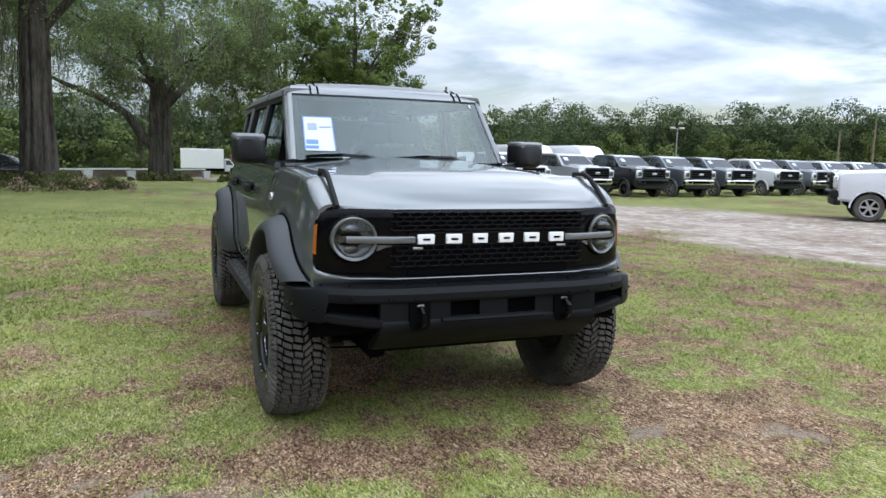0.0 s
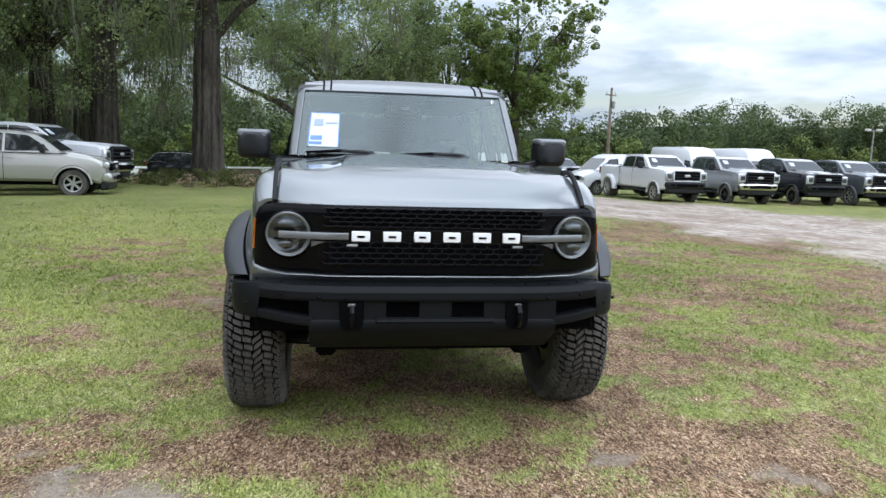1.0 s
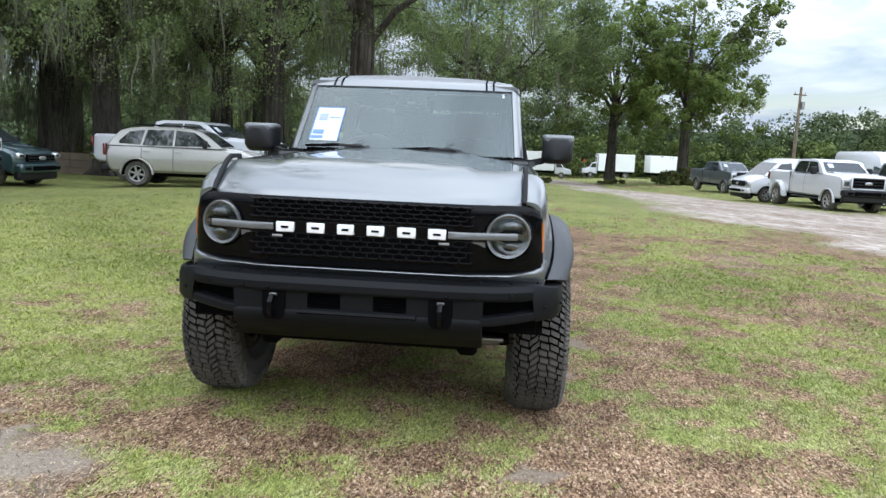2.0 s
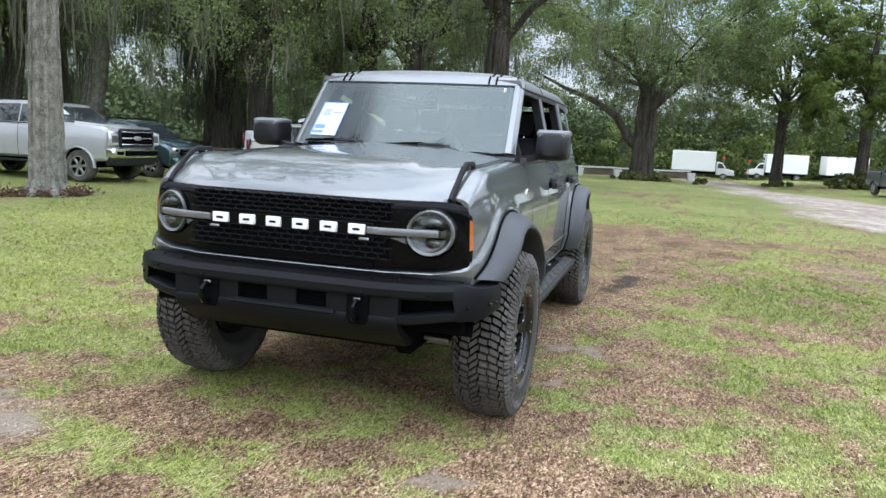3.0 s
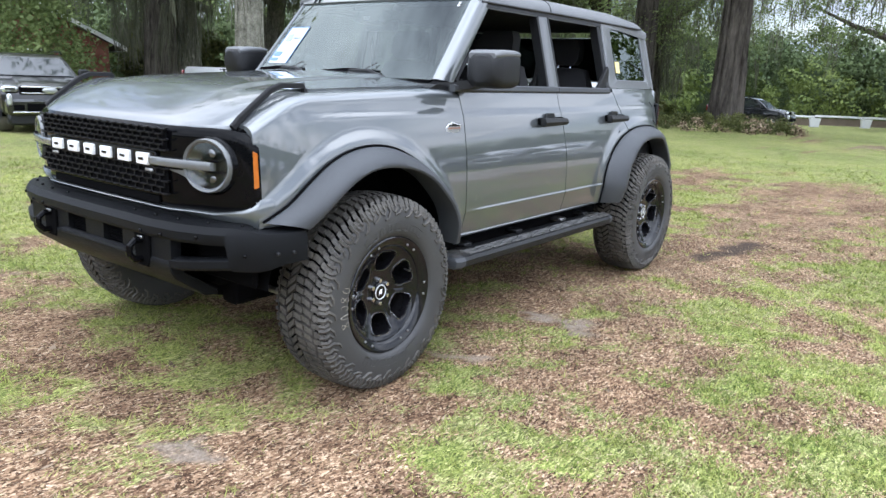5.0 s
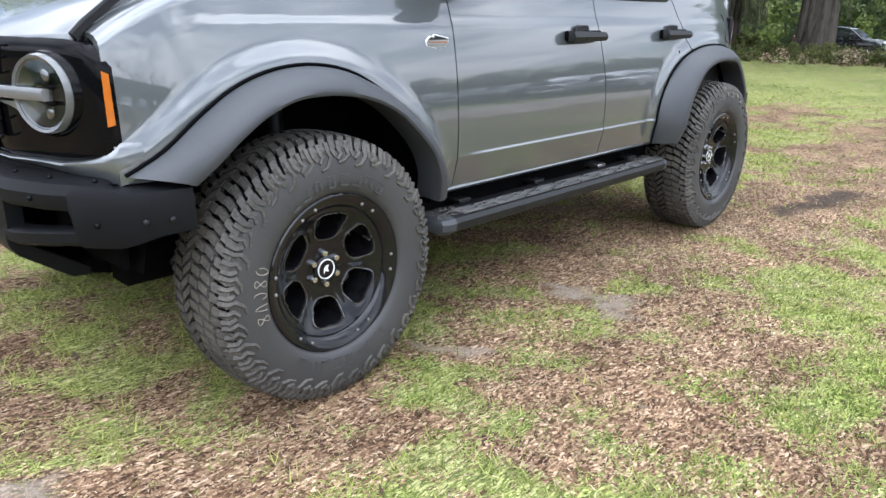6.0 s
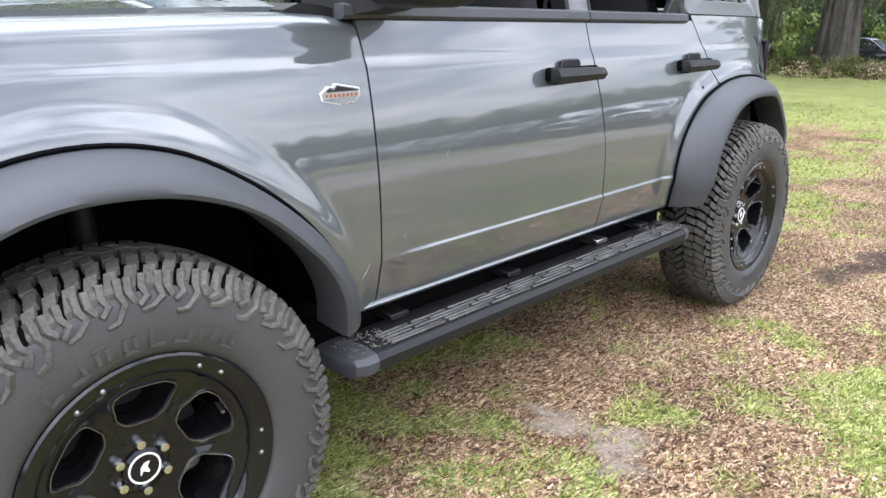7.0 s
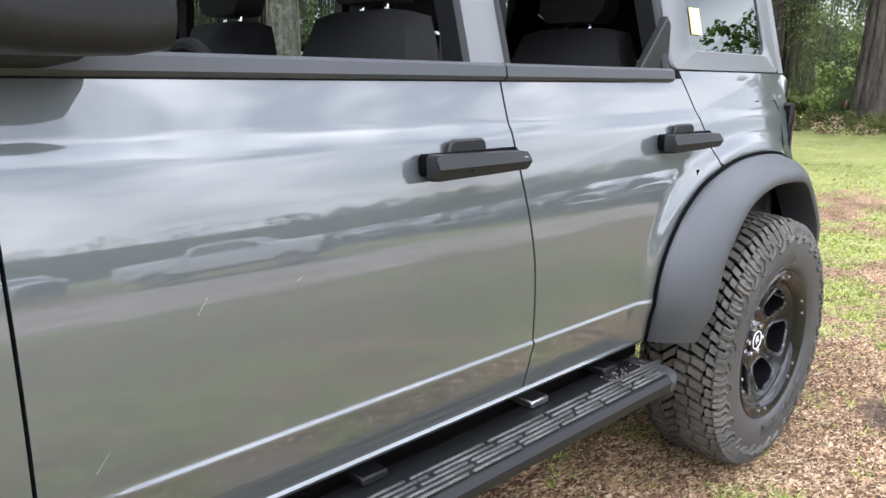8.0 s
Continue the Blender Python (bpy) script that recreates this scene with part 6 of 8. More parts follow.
# ---- parked vehicles ----
def arch_arc(cy, r, z0, n=9):
    """The upper arc of a wheel opening, from back to front of the given centre."""
    a0 = math.asin(max(-1, min(1, (z0 - r * 0.95) / (r * 1.2))))
    return [(cy + 1.2 * r * math.cos(a), r * 0.95 + 1.2 * r * math.sin(a)) for a in (a0 + (math.pi - 2 * a0) * k / n for k in range(n + 1))]


def road_wheel(root, x, y, r, w, rim_mat, dually=False):
    s = 1 if x > 0 else -1
    wh = thing("wheel", "", "")
    wh.parent = root
    t = Geo().revolve([(r * 0.62, -w / 2), (r * 0.9, -w / 2 - 0.01), (r, -w * 0.36), (r, w * 0.36), (r * 0.9, w / 2 + 0.01), (r * 0.62, w / 2)], (x, y, r), 28)
    part("tyre", t, RUBBER, wh)
    rim = Geo().revolve([(r * 0.64, s * w * 0.52), (r * 0.60, s * w * 0.50), (r * 0.56, s * w * 0.30), (0.0, s * w * 0.28)], (x, y, r), 28)
    part("rim_back", rim, MATT_BLACK, wh)
    g = Geo()
    for k in range(6):
        a = 2 * math.pi * k / 6 + y
        g.box((x + s * w * 0.40, y + r * 0.34 * math.cos(a), r + r * 0.34 * math.sin(a)), (0.03, r * 0.56, r * 0.16), 0.008, Matrix.Rotation(a, 3, "X"))
    g.revolve([(r * 0.64, s * w * 0.50), (r * 0.635, s * w * 0.54), (r * 0.58, s * w * 0.53), (r * 0.56, s * w * 0.40)], (x, y, r), 28)
    g.disc((x, y, r), r * 0.17, s * w * 0.30, s * w * 0.47, 14, 0.004 * s)
    part("rim", g, rim_mat, wh)


def vehicle(name, label, category, paint, spec, group="", rim_mat=None, dark_face=False):
    """A parked vehicle, nose towards -y, its origin on the ground below its middle."""
    L, W, H = spec["size"]
    root = thing(name, label, category, None, group)
    shift = -L / 2
    hw = W / 2
    r, axles, sill = spec["wheel"], spec["axles"], spec["sill"]

    def S(pts):
        return [(y + shift, z) for y, z in pts]

    low = []
    for cy in sorted(axles, reverse=True):
        low += arch_arc(cy, r, sill)
    body = S(spec["over"] + low)
    belt, top = spec["belt"], H
    waist = sill + 0.52 * (belt - sill)

    def side(z):
        """Half the width over the height: fullest at the waist."""
        up, down = max(0.0, z - waist) / (belt - waist), max(0.0, waist - z) / (waist - sill)
        return hw - 0.040 * min(1.5, up) ** 2 - 0.035 * min(1.0, down) ** 2

    def curve_in(ob, cuts):
        """Bows flanks and nose of a part built square."""
        bm = bmesh.new()
        bm.from_mesh(ob.data)
        for axis, values in cuts:
            for c in values:
                at, no = [0, 0, 0], [0, 0, 0]
                at[axis], no[axis] = c, 1
                bmesh.ops.bisect_plane(bm, geom=bm.verts[:] + bm.edges[:] + bm.faces[:], plane_co=at, plane_no=no, dist=0.0005)
        for v in bm.verts:
            x, y, z = v.co
            ends = max(0.0, abs(y) - (L / 2 - 0.75)) / 0.75
            v.co.x = x * (1 - (hw - side(z)) / hw) * (1 - 0.055 * ends**2)
            v.co.y = y + 0.10 * (x / hw) ** 2 * float(ease(-y, L / 2 - 0.6, L / 2 - 0.1)) - 0.04 * (x / hw) ** 2 * float(ease(y, L / 2 - 0.6, L / 2 - 0.1))
        for f in bm.faces:
            f.smooth = True
        bm.to_mesh(ob.data)
        bm.free()
        return ob

    curve_in(part("body", Geo().prism(body, "x", -hw, hw, 0.07), paint, root, angle=30), ((2, [sill + (belt - sill) * k / 7 for k in range(1, 9)]), (1, [s * (L / 2 - d) for s in (-1, 1) for d in (0.12, 0.28, 0.5, 0.75)]), (0, [hw * k for k in (-0.85, -0.6, -0.3, 0, 0.3, 0.6, 0.85)])))
    hood_a, hood_b, hood_z0, hood_z1 = spec["hood"]
    bulge = [[(-0.62 * hw, y + shift, z - 0.03), (-0.55 * hw, y + shift, z + up), (0, y + shift, z + 1.3 * up), (0.55 * hw, y + shift, z + up), (0.62 * hw, y + shift, z - 0.03)] for y, z, up in ((hood_a, hood_z0, 0.0), (hood_a + 0.12, hood_z0 + 0.2 * (hood_z1 - hood_z0), 0.03), ((hood_a + hood_b) / 2, (hood_z0 + hood_z1) / 2 + 0.005, 0.04), (hood_b, hood_z1, 0.035))]
    part("hood", Geo().loft(bulge), paint, root, angle=40)
    inset = spec["inset"]

    def cx(z, out=0.0):
        return hw - 0.05 - inset * max(0.0, (z - belt)) / (top - belt) + out

    cab = S(spec["cab"])
    n = len(cab)
    cy0, cz0 = sum(p[0] for p in cab) / n, sum(p[1] for p in cab) / n
    steps = ((0.0, 0.955), (-0.02, 0.978), (-0.06, 0.992), (-0.15, 1.0))
    rings = [[(-cx(z, o), cy0 + (y - cy0) * k, cz0 + (z - cz0) * k) for y, z in cab] for o, k in steps] + [[(cx(z, o), cy0 + (y - cy0) * k, cz0 + (z - cz0) * k) for y, z in cab] for o, k in reversed(steps)]
    part("cabin", Geo().loft(rings), paint, root, angle=30)
    for s in (-1, 1):
        for poly in spec["side_glass"]:
            q = S(poly)
            m = len(q)
            g = Geo().add([(s * cx(z, 0.006), y, z) for y, z in q] + [(s * cx(z, -0.01), y, z) for y, z in q], [tuple(range(m))] + [(i, (i + 1) % m, m + (i + 1) % m, m + i) for i in range(m)])
            part("side_window", g, CAR_GLASS, root, "dark side window")
    (fy0, fz0), (fy1, fz1) = S(spec["screen"])
    nrm = Vector((0, -(fz1 - fz0), fy1 - fy0)).normalized() * 0.012
    if nrm.z < 0:
        nrm = -nrm
    wide0, wide1 = cx(fz0) - 0.10, cx(fz1) - 0.10

    def quad(t, w):
        y, z = fy0 + (fy1 - fy0) * t, fz0 + (fz1 - fz0) * t
        return [(-w, y + nrm.y, z + nrm.z), (w, y + nrm.y, z + nrm.z)]

    part("windscreen", Geo().sheet([quad(0.05, wide0), quad(0.95, wide1)], (0, 0.02, -0.02)), SCREEN_GLASS, root, "windscreen")
    if spec.get("truck"):
        (a, b), (c, d) = [quad(t, 0.5) for t in (0.42, 0.78)]
        part("window_sticker", Geo().sheet([[(-0.62, b[1] - 0.006, b[2] + 0.006), (-0.40, b[1] - 0.006, b[2] + 0.006)], [(-0.62, d[1] - 0.006, d[2] + 0.006), (-0.40, d[1] - 0.006, d[2] + 0.006)]], (0, 0.004, -0.004)), PAPER, root, "white paper window sticker")
        part("cowl", Geo().box((0, fy0 - 0.04, fz0 - 0.005), (wide0 * 2, 0.12, 0.03), 0.01), MATT_BLACK, root)
    if "rear_glass" in spec:
        (a0, b0), (a1, b1) = S(spec["rear_glass"])
        part("rear_window", Geo().sheet([[(-cx(b0) + 0.12, a0 + 0.012, b0 + 0.004), (cx(b0) - 0.12, a0 + 0.012, b0 + 0.004)], [(-cx(b1) + 0.12, a1 + 0.012, b1 + 0.004), (cx(b1) - 0.12, a1 + 0.012, b1 + 0.004)]], (0, -0.02, 0)), CAR_GLASS, root)
    for cy in axles:
        for s in (-1, 1):
            road_wheel(root, s * (hw - 0.16), cy + shift, r, 0.26, rim_mat or ALLOY)
        part("wheel_well", Geo().revolve([(1.17 * r, -hw + 0.06), (1.17 * r, hw - 0.06)], (0, cy + shift, 0.95 * r), 20, 0, math.pi), MATT_BLACK, root)
    part("underbody", Geo().box((0, 0, sill - 0.02), (W - 0.5, L - 0.8, 0.16), 0.02), MATT_BLACK, root)
    # face
    gz, gh = spec["grille"]
    face = spec["face"] + shift
    gw = W * 0.62
    grille = part("grille", Geo().box((0, face - 0.01, gz), (gw, 0.10, gh), 0.03), MATT_BLACK, root, "dark grille")
    frame_mat = CHROME if spec.get("bright_grille") else PLASTIC
    bars = spec.get("bars", 5)
    for k in range(bars):
        part("grille_bar", Geo().box((0, face - 0.062, gz - gh * 0.38 + k * gh * 0.76 / (bars - 1)), (gw * 0.94, 0.03, 0.03), 0.008), frame_mat, grille)
    if spec.get("truck"):
        g = Geo()
        for s in (-1, 1):
            g.box((s * gw / 2, face - 0.05, gz), (0.05, 0.07, gh), 0.012)
            g.box((0, face - 0.05, gz + s * gh / 2), (gw, 0.07, 0.05), 0.012)
        part("grille_surround", g, paint if spec.get("body_face") else PLASTIC, grille)
    part("grille_emblem", Geo().ball((0, face - 0.085, gz), 0.11, 8, (1.35, 0.2, 0.55)), SILVER_TRIM, grille)
    for s in (-1, 1):
        hx = gw / 2 + (hw - gw / 2) * 0.46
        lamp = part("headlight", Geo().box((s * hx, face + 0.045, gz + gh * spec.get("lamp_up", 0.08)), ((hw - gw / 2) * 0.92, 0.14, gh * spec.get("lamp_tall", 0.80)), 0.04), HEADLIGHT, root, "clear headlight")
        part("lamp_inset", Geo().box((s * hx, face - 0.022, gz + gh * spec.get("lamp_up", 0.08)), ((hw - gw / 2) * 0.55, 0.02, gh * spec.get("lamp_tall", 0.80) * 0.5), 0.01), LAMP_DARK, lamp)
        part("tail_lamp", Geo().box((s * (hw - 0.09), L / 2 - 0.03, spec["tail"]), (0.16, 0.08, 0.34), 0.02), RED_LENS, root, "red tail lamp")
        part("door_mirror", Geo().box((s * (hw + 0.12), spec["screen"][0][0] + 0.42 + shift, belt + 0.14), (0.24, 0.13, spec.get("mirror", 0.22)), 0.04), PLASTIC, root)
        for y in spec["seams"]:
            zs = [sill + 0.06 + (belt - sill - 0.08) * k / 6 for k in range(7)]
            part("door_seam", Geo().loft([[(s * (side(z) + d), y + e + shift, z) for d, e in ((-0.01, -0.007), (0.0015, -0.007), (0.0015, 0.007), (-0.01, 0.007))] for z in zs]), MATT_BLACK, root)
            part("door_handle", Geo().box((s * (side(belt - 0.12) + 0.014), y - 0.16 + shift, belt - 0.12), (0.03, 0.19, 0.04), 0.008), paint if not dark_face else PLASTIC, root)
        part("belt_trim", Geo().box((s * (cx(belt) + 0.008), (spec["side_glass"][0][0][0] + spec["side_glass"][-1][-1][0]) / 2 + shift, belt + 0.012), (0.016, abs(spec["side_glass"][-1][-1][0] - spec["side_glass"][0][0][0]) + 0.9, 0.022), 0.004), MATT_BLACK, root)
    bz, bh = spec["bumper"]
    across = ((0, [hw * k for k in (-0.85, -0.6, -0.3, 0, 0.3, 0.6, 0.85)]),)
    nose = part("front_bumper", Geo().box((0, face - 0.02, bz), (W * 0.97, 0.26, bh), 0.05), CHROME if spec.get("chrome") else (PLASTIC if spec.get("truck") else paint), root, "front bumper")
    curve_in(nose, across)
    for s in (-1, 1):
        part("fog_lamp", Geo().box((s * hw * 0.66, face - 0.115, bz), (0.20, 0.02, bh * 0.34), 0.01), MATT_BLACK, nose)
    part("bumper_insert", Geo().box((0, face - 0.152, bz + 0.01), (0.32, 0.012, 0.12), 0.004), PLASTIC, nose)
    curve_in(part("air_dam", Geo().box((0, face + 0.05, bz - bh / 2 - 0.09), (W * 0.94, 0.20, 0.24), 0.04), PLASTIC, root, "dark lower valance"), across)
    for cy in axles:
        for s in (-1, 1):
            rim_arc = [(cy + shift + k * r * math.cos(a), r * 0.95 + k * r * math.sin(a)) for k, seq in ((1.32, range(13)), (1.19, range(12, -1, -1))) for a in (math.pi * j / 12 for j in seq)]
            part("wheel_arch", Geo().prism(rim_arc, "x", s * (hw - 0.06), s * (hw + 0.022), 0.012), PLASTIC if spec.get("clad") else paint, root)
    if spec.get("clad"):
        for s in (-1, 1):
            part("rocker_cladding", Geo().box((s * (hw - 0.01), (axles[0] + axles[1]) / 2 + shift, sill + 0.06), (0.05, axles[1] - axles[0] - 2.6 * r, 0.17), 0.015), PLASTIC, root)
    if spec.get("truck"):
        for s in (-1, 1):
            part("running_board", Geo().box((s * (hw - 0.04), 2.75 + shift, sill - 0.08), (0.16, 2.3, 0.06), 0.015), PLASTIC, root)
            part("tow_hook", Geo().box((s * 0.45, face - 0.16, bz - 0.02), (0.07, 0.05, 0.08), 0.01), MATT_BLACK, root)
    if spec.get("fang"):
        for s in (-1, 1):
            part("side_lamp", Geo().box((s * (hw - 0.16), face - 0.03, 0.72), (0.10, 0.16, 0.24), 0.03), HEADLIGHT, root, "upright side lamp")
        part("lower_trim", Geo().box((0, face - 0.16, 0.46), (W * 0.8, 0.03, 0.03), 0.008), CHROME, root)
    if spec.get("dually"):
        for s in (-1, 1):
            cy = axles[1]
            arc = [(cy + shift + k * r * math.cos(a), r * 0.95 + k * r * math.sin(a)) for k, seq in ((1.62, range(13)), (1.22, range(12, -1, -1))) for a in (math.pi * j / 12 for j in seq)]
            part("rear_fender", Geo().prism(arc, "x", s * (hw - 0.05), s * (hw + 0.19), 0.04), paint, root, angle=40)
            road_wheel(root, s * (hw + 0.06), cy + shift, r, 0.22, rim_mat or ALLOY)
    part("lower_grille", Geo().box((0, face - 0.145, bz), (W * 0.5, 0.03, bh * 0.5), 0.01), MATT_BLACK, root)
    part("rear_bumper", Geo().box((0, L / 2 - 0.02, bz - 0.02), (W * 0.94, 0.24, bh * 0.8), 0.04), CHROME if spec.get("truck") else PLASTIC, root)
    if "bed" in spec:
        y0, y1, z = spec["bed"]
        for s in (-1, 1):
            part("bed_gap", Geo().box((s * (hw - 0.01), y0 - 0.06 + shift, (sill + z) / 2 + 0.02), (0.028, 0.035, z - sill - 0.10)), MATT_BLACK, root)
        part("bed_liner", Geo().box((0, (y0 + y1) / 2 + shift, z), (W - 0.26, y1 - y0 - 0.1, 0.02), 0.004), MATT_BLACK, root)
    if "rails" in spec:
        y0, y1, z = spec["rails"]
        for s in (-1, 1):
            part("roof_rail", Geo().tube([(s * (hw - 0.24), y0 + shift, z - 0.02), (s * (hw - 0.24), y0 + 0.15 + shift, z + 0.04), (s * (hw - 0.24), y1 - 0.15 + shift, z + 0.04), (s * (hw - 0.24), y1 + shift, z - 0.02)], 0.02, 6), GLOSS_BLACK, root)
    return root


PICKUP = dict(size=(6.35, 2.03, 2.07), hood=(0.10, 1.46, 1.44, 1.545), wheel=0.42, axles=(0.98, 5.04), sill=0.56, belt=1.46, inset=0.17, face=0.0, grille=(1.19, 0.44), bumper=(0.80, 0.26), tail=1.25, truck=True, bars=4, mirror=0.32, lamp_up=-0.06, lamp_tall=0.86,
              over=[(0.05, 0.60), (0.0, 0.9), (0.0, 1.36), (0.05, 1.43), (0.18, 1.475), (0.7, 1.51), (1.5, 1.55), (1.6, 1.49), (4.1, 1.49), (4.18, 1.53), (6.27, 1.53), (6.35, 1.46), (6.35, 0.72), (6.15, 0.60)],
              cab=[(1.44, 1.42), (1.50, 1.54), (2.06, 1.93), (2.26, 2.03), (2.8, 2.07), (3.7, 2.06), (3.98, 2.0), (4.08, 1.7), (4.10, 1.42)],
              side_glass=[[(1.86, 1.53), (2.20, 1.88), (2.34, 1.95), (2.88, 1.97), (2.88, 1.50)], [(2.93, 1.50), (2.93, 1.97), (3.62, 1.96), (3.82, 1.90), (3.94, 1.50)]],
              screen=[(1.52, 1.555), (2.10, 1.965)], rear_glass=[(4.105, 1.55), (4.0, 1.95)], seams=(2.90, 3.98), bed=(4.2, 6.28, 1.535))
PICKUP_CHROME = dict(PICKUP, chrome=True)
PICKUP_BRIGHT = dict(PICKUP, chrome=True, bright_grille=True, bars=3)
PICKUP_DUALLY = dict(PICKUP, dually=True, body_face=True)
CROSSOVER = dict(size=(4.45, 1.81, 1.70), hood=(0.16, 1.10, 0.98, 1.13), wheel=0.36, axles=(0.88, 3.52), sill=0.40, belt=1.12, inset=0.24, face=0.02, grille=(0.80, 0.20), bumper=(0.52, 0.24), tail=1.02, clad=True, bars=3, lamp_up=0.3, lamp_tall=0.8,
                 over=[(0.14, 0.36), (0.05, 0.48), (0.0, 0.66), (0.02, 0.84), (0.10, 0.96), (0.35, 1.04), (0.75, 1.09), (1.12, 1.14), (2.5, 1.15), (4.20, 1.18), (4.38, 1.12), (4.44, 0.95), (4.45, 0.7), (4.38, 0.48), (4.22, 0.40)],
                 cab=[(0.98, 1.06), (1.14, 1.17), (1.58, 1.50), (1.80, 1.62), (2.1, 1.68), (2.6, 1.71), (3.3, 1.70), (3.8, 1.65), (4.05, 1.57), (4.24, 1.36), (4.36, 1.17), (4.36, 1.06)],
                 side_glass=[[(1.42, 1.20), (1.66, 1.40), (1.94, 1.58), (2.46, 1.62), (2.46, 1.17)], [(2.52, 1.17), (2.52, 1.62), (3.26, 1.61), (3.36, 1.17)], [(3.42, 1.18), (3.34, 1.60), (3.76, 1.55), (4.04, 1.26), (4.0, 1.20)]],
                 screen=[(1.13, 1.175), (1.74, 1.605)], rear_glass=[(4.35, 1.2), (4.08, 1.56)], seams=(2.49, 3.38), rails=(2.0, 3.7, 1.71))
BIG_SUV = dict(CROSSOVER, size=(4.6, 1.86, 1.74), chrome=False, bright_grille=True, grille=(0.92, 0.17), bumper=(0.56, 0.34), bars=2, lamp_up=0.1, lamp_tall=0.7, fang=True)
VAN = dict(size=(5.95, 2.05, 2.15), hood=(0.16, 0.76, 1.085, 1.255), wheel=0.35, axles=(0.95, 4.65), sill=0.38, belt=1.25, inset=0.14, face=0.02, grille=(0.86, 0.26), bumper=(0.52, 0.26), tail=1.2, clad=True, bars=3,
           over=[(0.08, 0.42), (0.0, 0.6), (0.0, 0.95), (0.12, 1.08), (0.75, 1.26), (3.0, 1.28), (5.9, 1.28), (5.95, 1.2), (5.95, 0.5), (5.85, 0.42)],
           cab=[(0.72, 1.22), (1.50, 1.92), (1.85, 2.10), (2.4, 2.15), (5.6, 2.14), (5.86, 2.06), (5.93, 1.9), (5.93, 1.22)],
           side_glass=[[(1.10, 1.32), (1.60, 1.86), (2.15, 1.92), (2.15, 1.30)]],
           screen=[(0.78, 1.27), (1.52, 1.94)], rear_glass=[(5.94, 1.40), (5.93, 1.9)], seams=(2.25, 3.7))
HIGH_VAN = dict(VAN, size=(6.7, 2.06, 2.78), hood=(0.16, 0.76, 1.125, 1.295), axles=(0.98, 5.2), inset=0.2,
                over=[(0.08, 0.42), (0.0, 0.6), (0.0, 0.98), (0.12, 1.12), (0.75, 1.30), (3.0, 1.32), (6.64, 1.32), (6.7, 1.2), (6.7, 0.5), (6.6, 0.42)],
                cab=[(0.72, 1.26), (1.45, 2.05), (1.75, 2.45), (2.1, 2.68), (2.7, 2.78), (6.4, 2.76), (6.62, 2.66), (6.68, 2.4), (6.68, 1.26)],
                side_glass=[[(1.10, 1.38), (1.55, 1.95), (2.15, 2.02), (2.15, 1.36)]],
                screen=[(0.78, 1.32), (1.48, 2.1)], rear_glass=[(6.69, 1.50), (6.68, 2.2)], seams=(2.25, 3.9))


def park(ob, x, y, turn):
    ob.matrix_basis = pose(x, y, float(height(x, y)), 0, 0, turn)


ROW = "pickups parked in a row"
DUALLY, SILVER, NEAR_WHITE, LOW_VAN = (14.2, 28.4, 5), (17.6, 28.2, 2), (20.5, 10.6, -135), (15.1, 33.8, -80)
BLACK_ROW = [(21.0, 28.3, 0), (44.4, 31.4, -3)]
GREY_ROW = [(24.0, 28.5, 0), (27.1, 28.9, -1), (34.6, 30.2, -2)]
WHITE_ROW = [(31.5, 29.9, -2), (37.9, 30.6, -2), (41.1, 31.0, -2), (47.8, 31.8, -3), (51.2, 32.2, -3), (29.6, 39.4, -2), (33.4, 40.0, -2), (37.2, 40.6, -2)]
HIGH_VANS = [(20.6, 37.2, 2), (23.9, 36.6, 0)]
white_pickup = vehicle("pickup_truck", "white crew-cab pickup with black grille parked on grass", "pickup truck", WHITE_PAINT, PICKUP, ROW)
dually = vehicle("pickup_truck", "white long pickup with flared rear fenders and black grille", "pickup truck", WHITE_PAINT, PICKUP_DUALLY, ROW)
dark_pickup = vehicle("pickup_truck", "black crew-cab pickup with black grille parked on grass", "pickup truck", BLACK_PAINT, PICKUP, ROW, RIM_BLACK)
grey_pickup = vehicle("pickup_truck", "dark blue-grey crew-cab pickup with chrome bumper parked on grass", "pickup truck", GREY_PAINT, PICKUP_CHROME, ROW)
silver_row = vehicle("pickup_truck", "silver crew-cab pickup with chrome bumper and black grille", "pickup truck", SILVER_PAINT, PICKUP_CHROME, ROW, RIM_BLACK)
silver_pickup = vehicle("pickup_truck", "silver crew-cab pickup with chrome grille and red tail lamps under trees", "pickup truck", SILVER_LIGHT, PICKUP_BRIGHT)
park(dually, *DUALLY)
park(silver_row, *SILVER)
park(silver_pickup, -15.3, 12.7, 91)
kinds = {"s": silver_row, "w": white_pickup, "k": dark_pickup, "g": grey_pickup}
for kind, spots in (("k", BLACK_ROW), ("g", GREY_ROW), ("w", WHITE_ROW)):
    park(kinds[kind], *spots[0])
    for x, y, turn in spots[1:]:
        copy_thing(kinds[kind], pose(x, y, float(height(x, y)), 0, 0, turn))
# one behind the row, and those on the far side of the drive
for kind, x, y, turn in (("g", 15.4, 47.2, 10), ("w", 34.0, 8.0, -90), ("k", 34.5, 4.4, -90), ("w", 34.2, 0.8, -90), ("g", 34.0, -2.8, -90), ("w", 34.4, -6.4, -90), ("w", 34.0, -10.0, -90)):
    copy_thing(kinds[kind], pose(x, y, float(height(x, y)), 0, 0, turn))
copy_thing(white_pickup, pose(*NEAR_WHITE[:2], float(height(*NEAR_WHITE[:2])), 0, 0, NEAR_WHITE[2]))
hidden_white = vehicle("pickup_truck", "white pickup with chrome bumper parked behind a crossover", "pickup truck", WHITE_PAINT, PICKUP_CHROME)
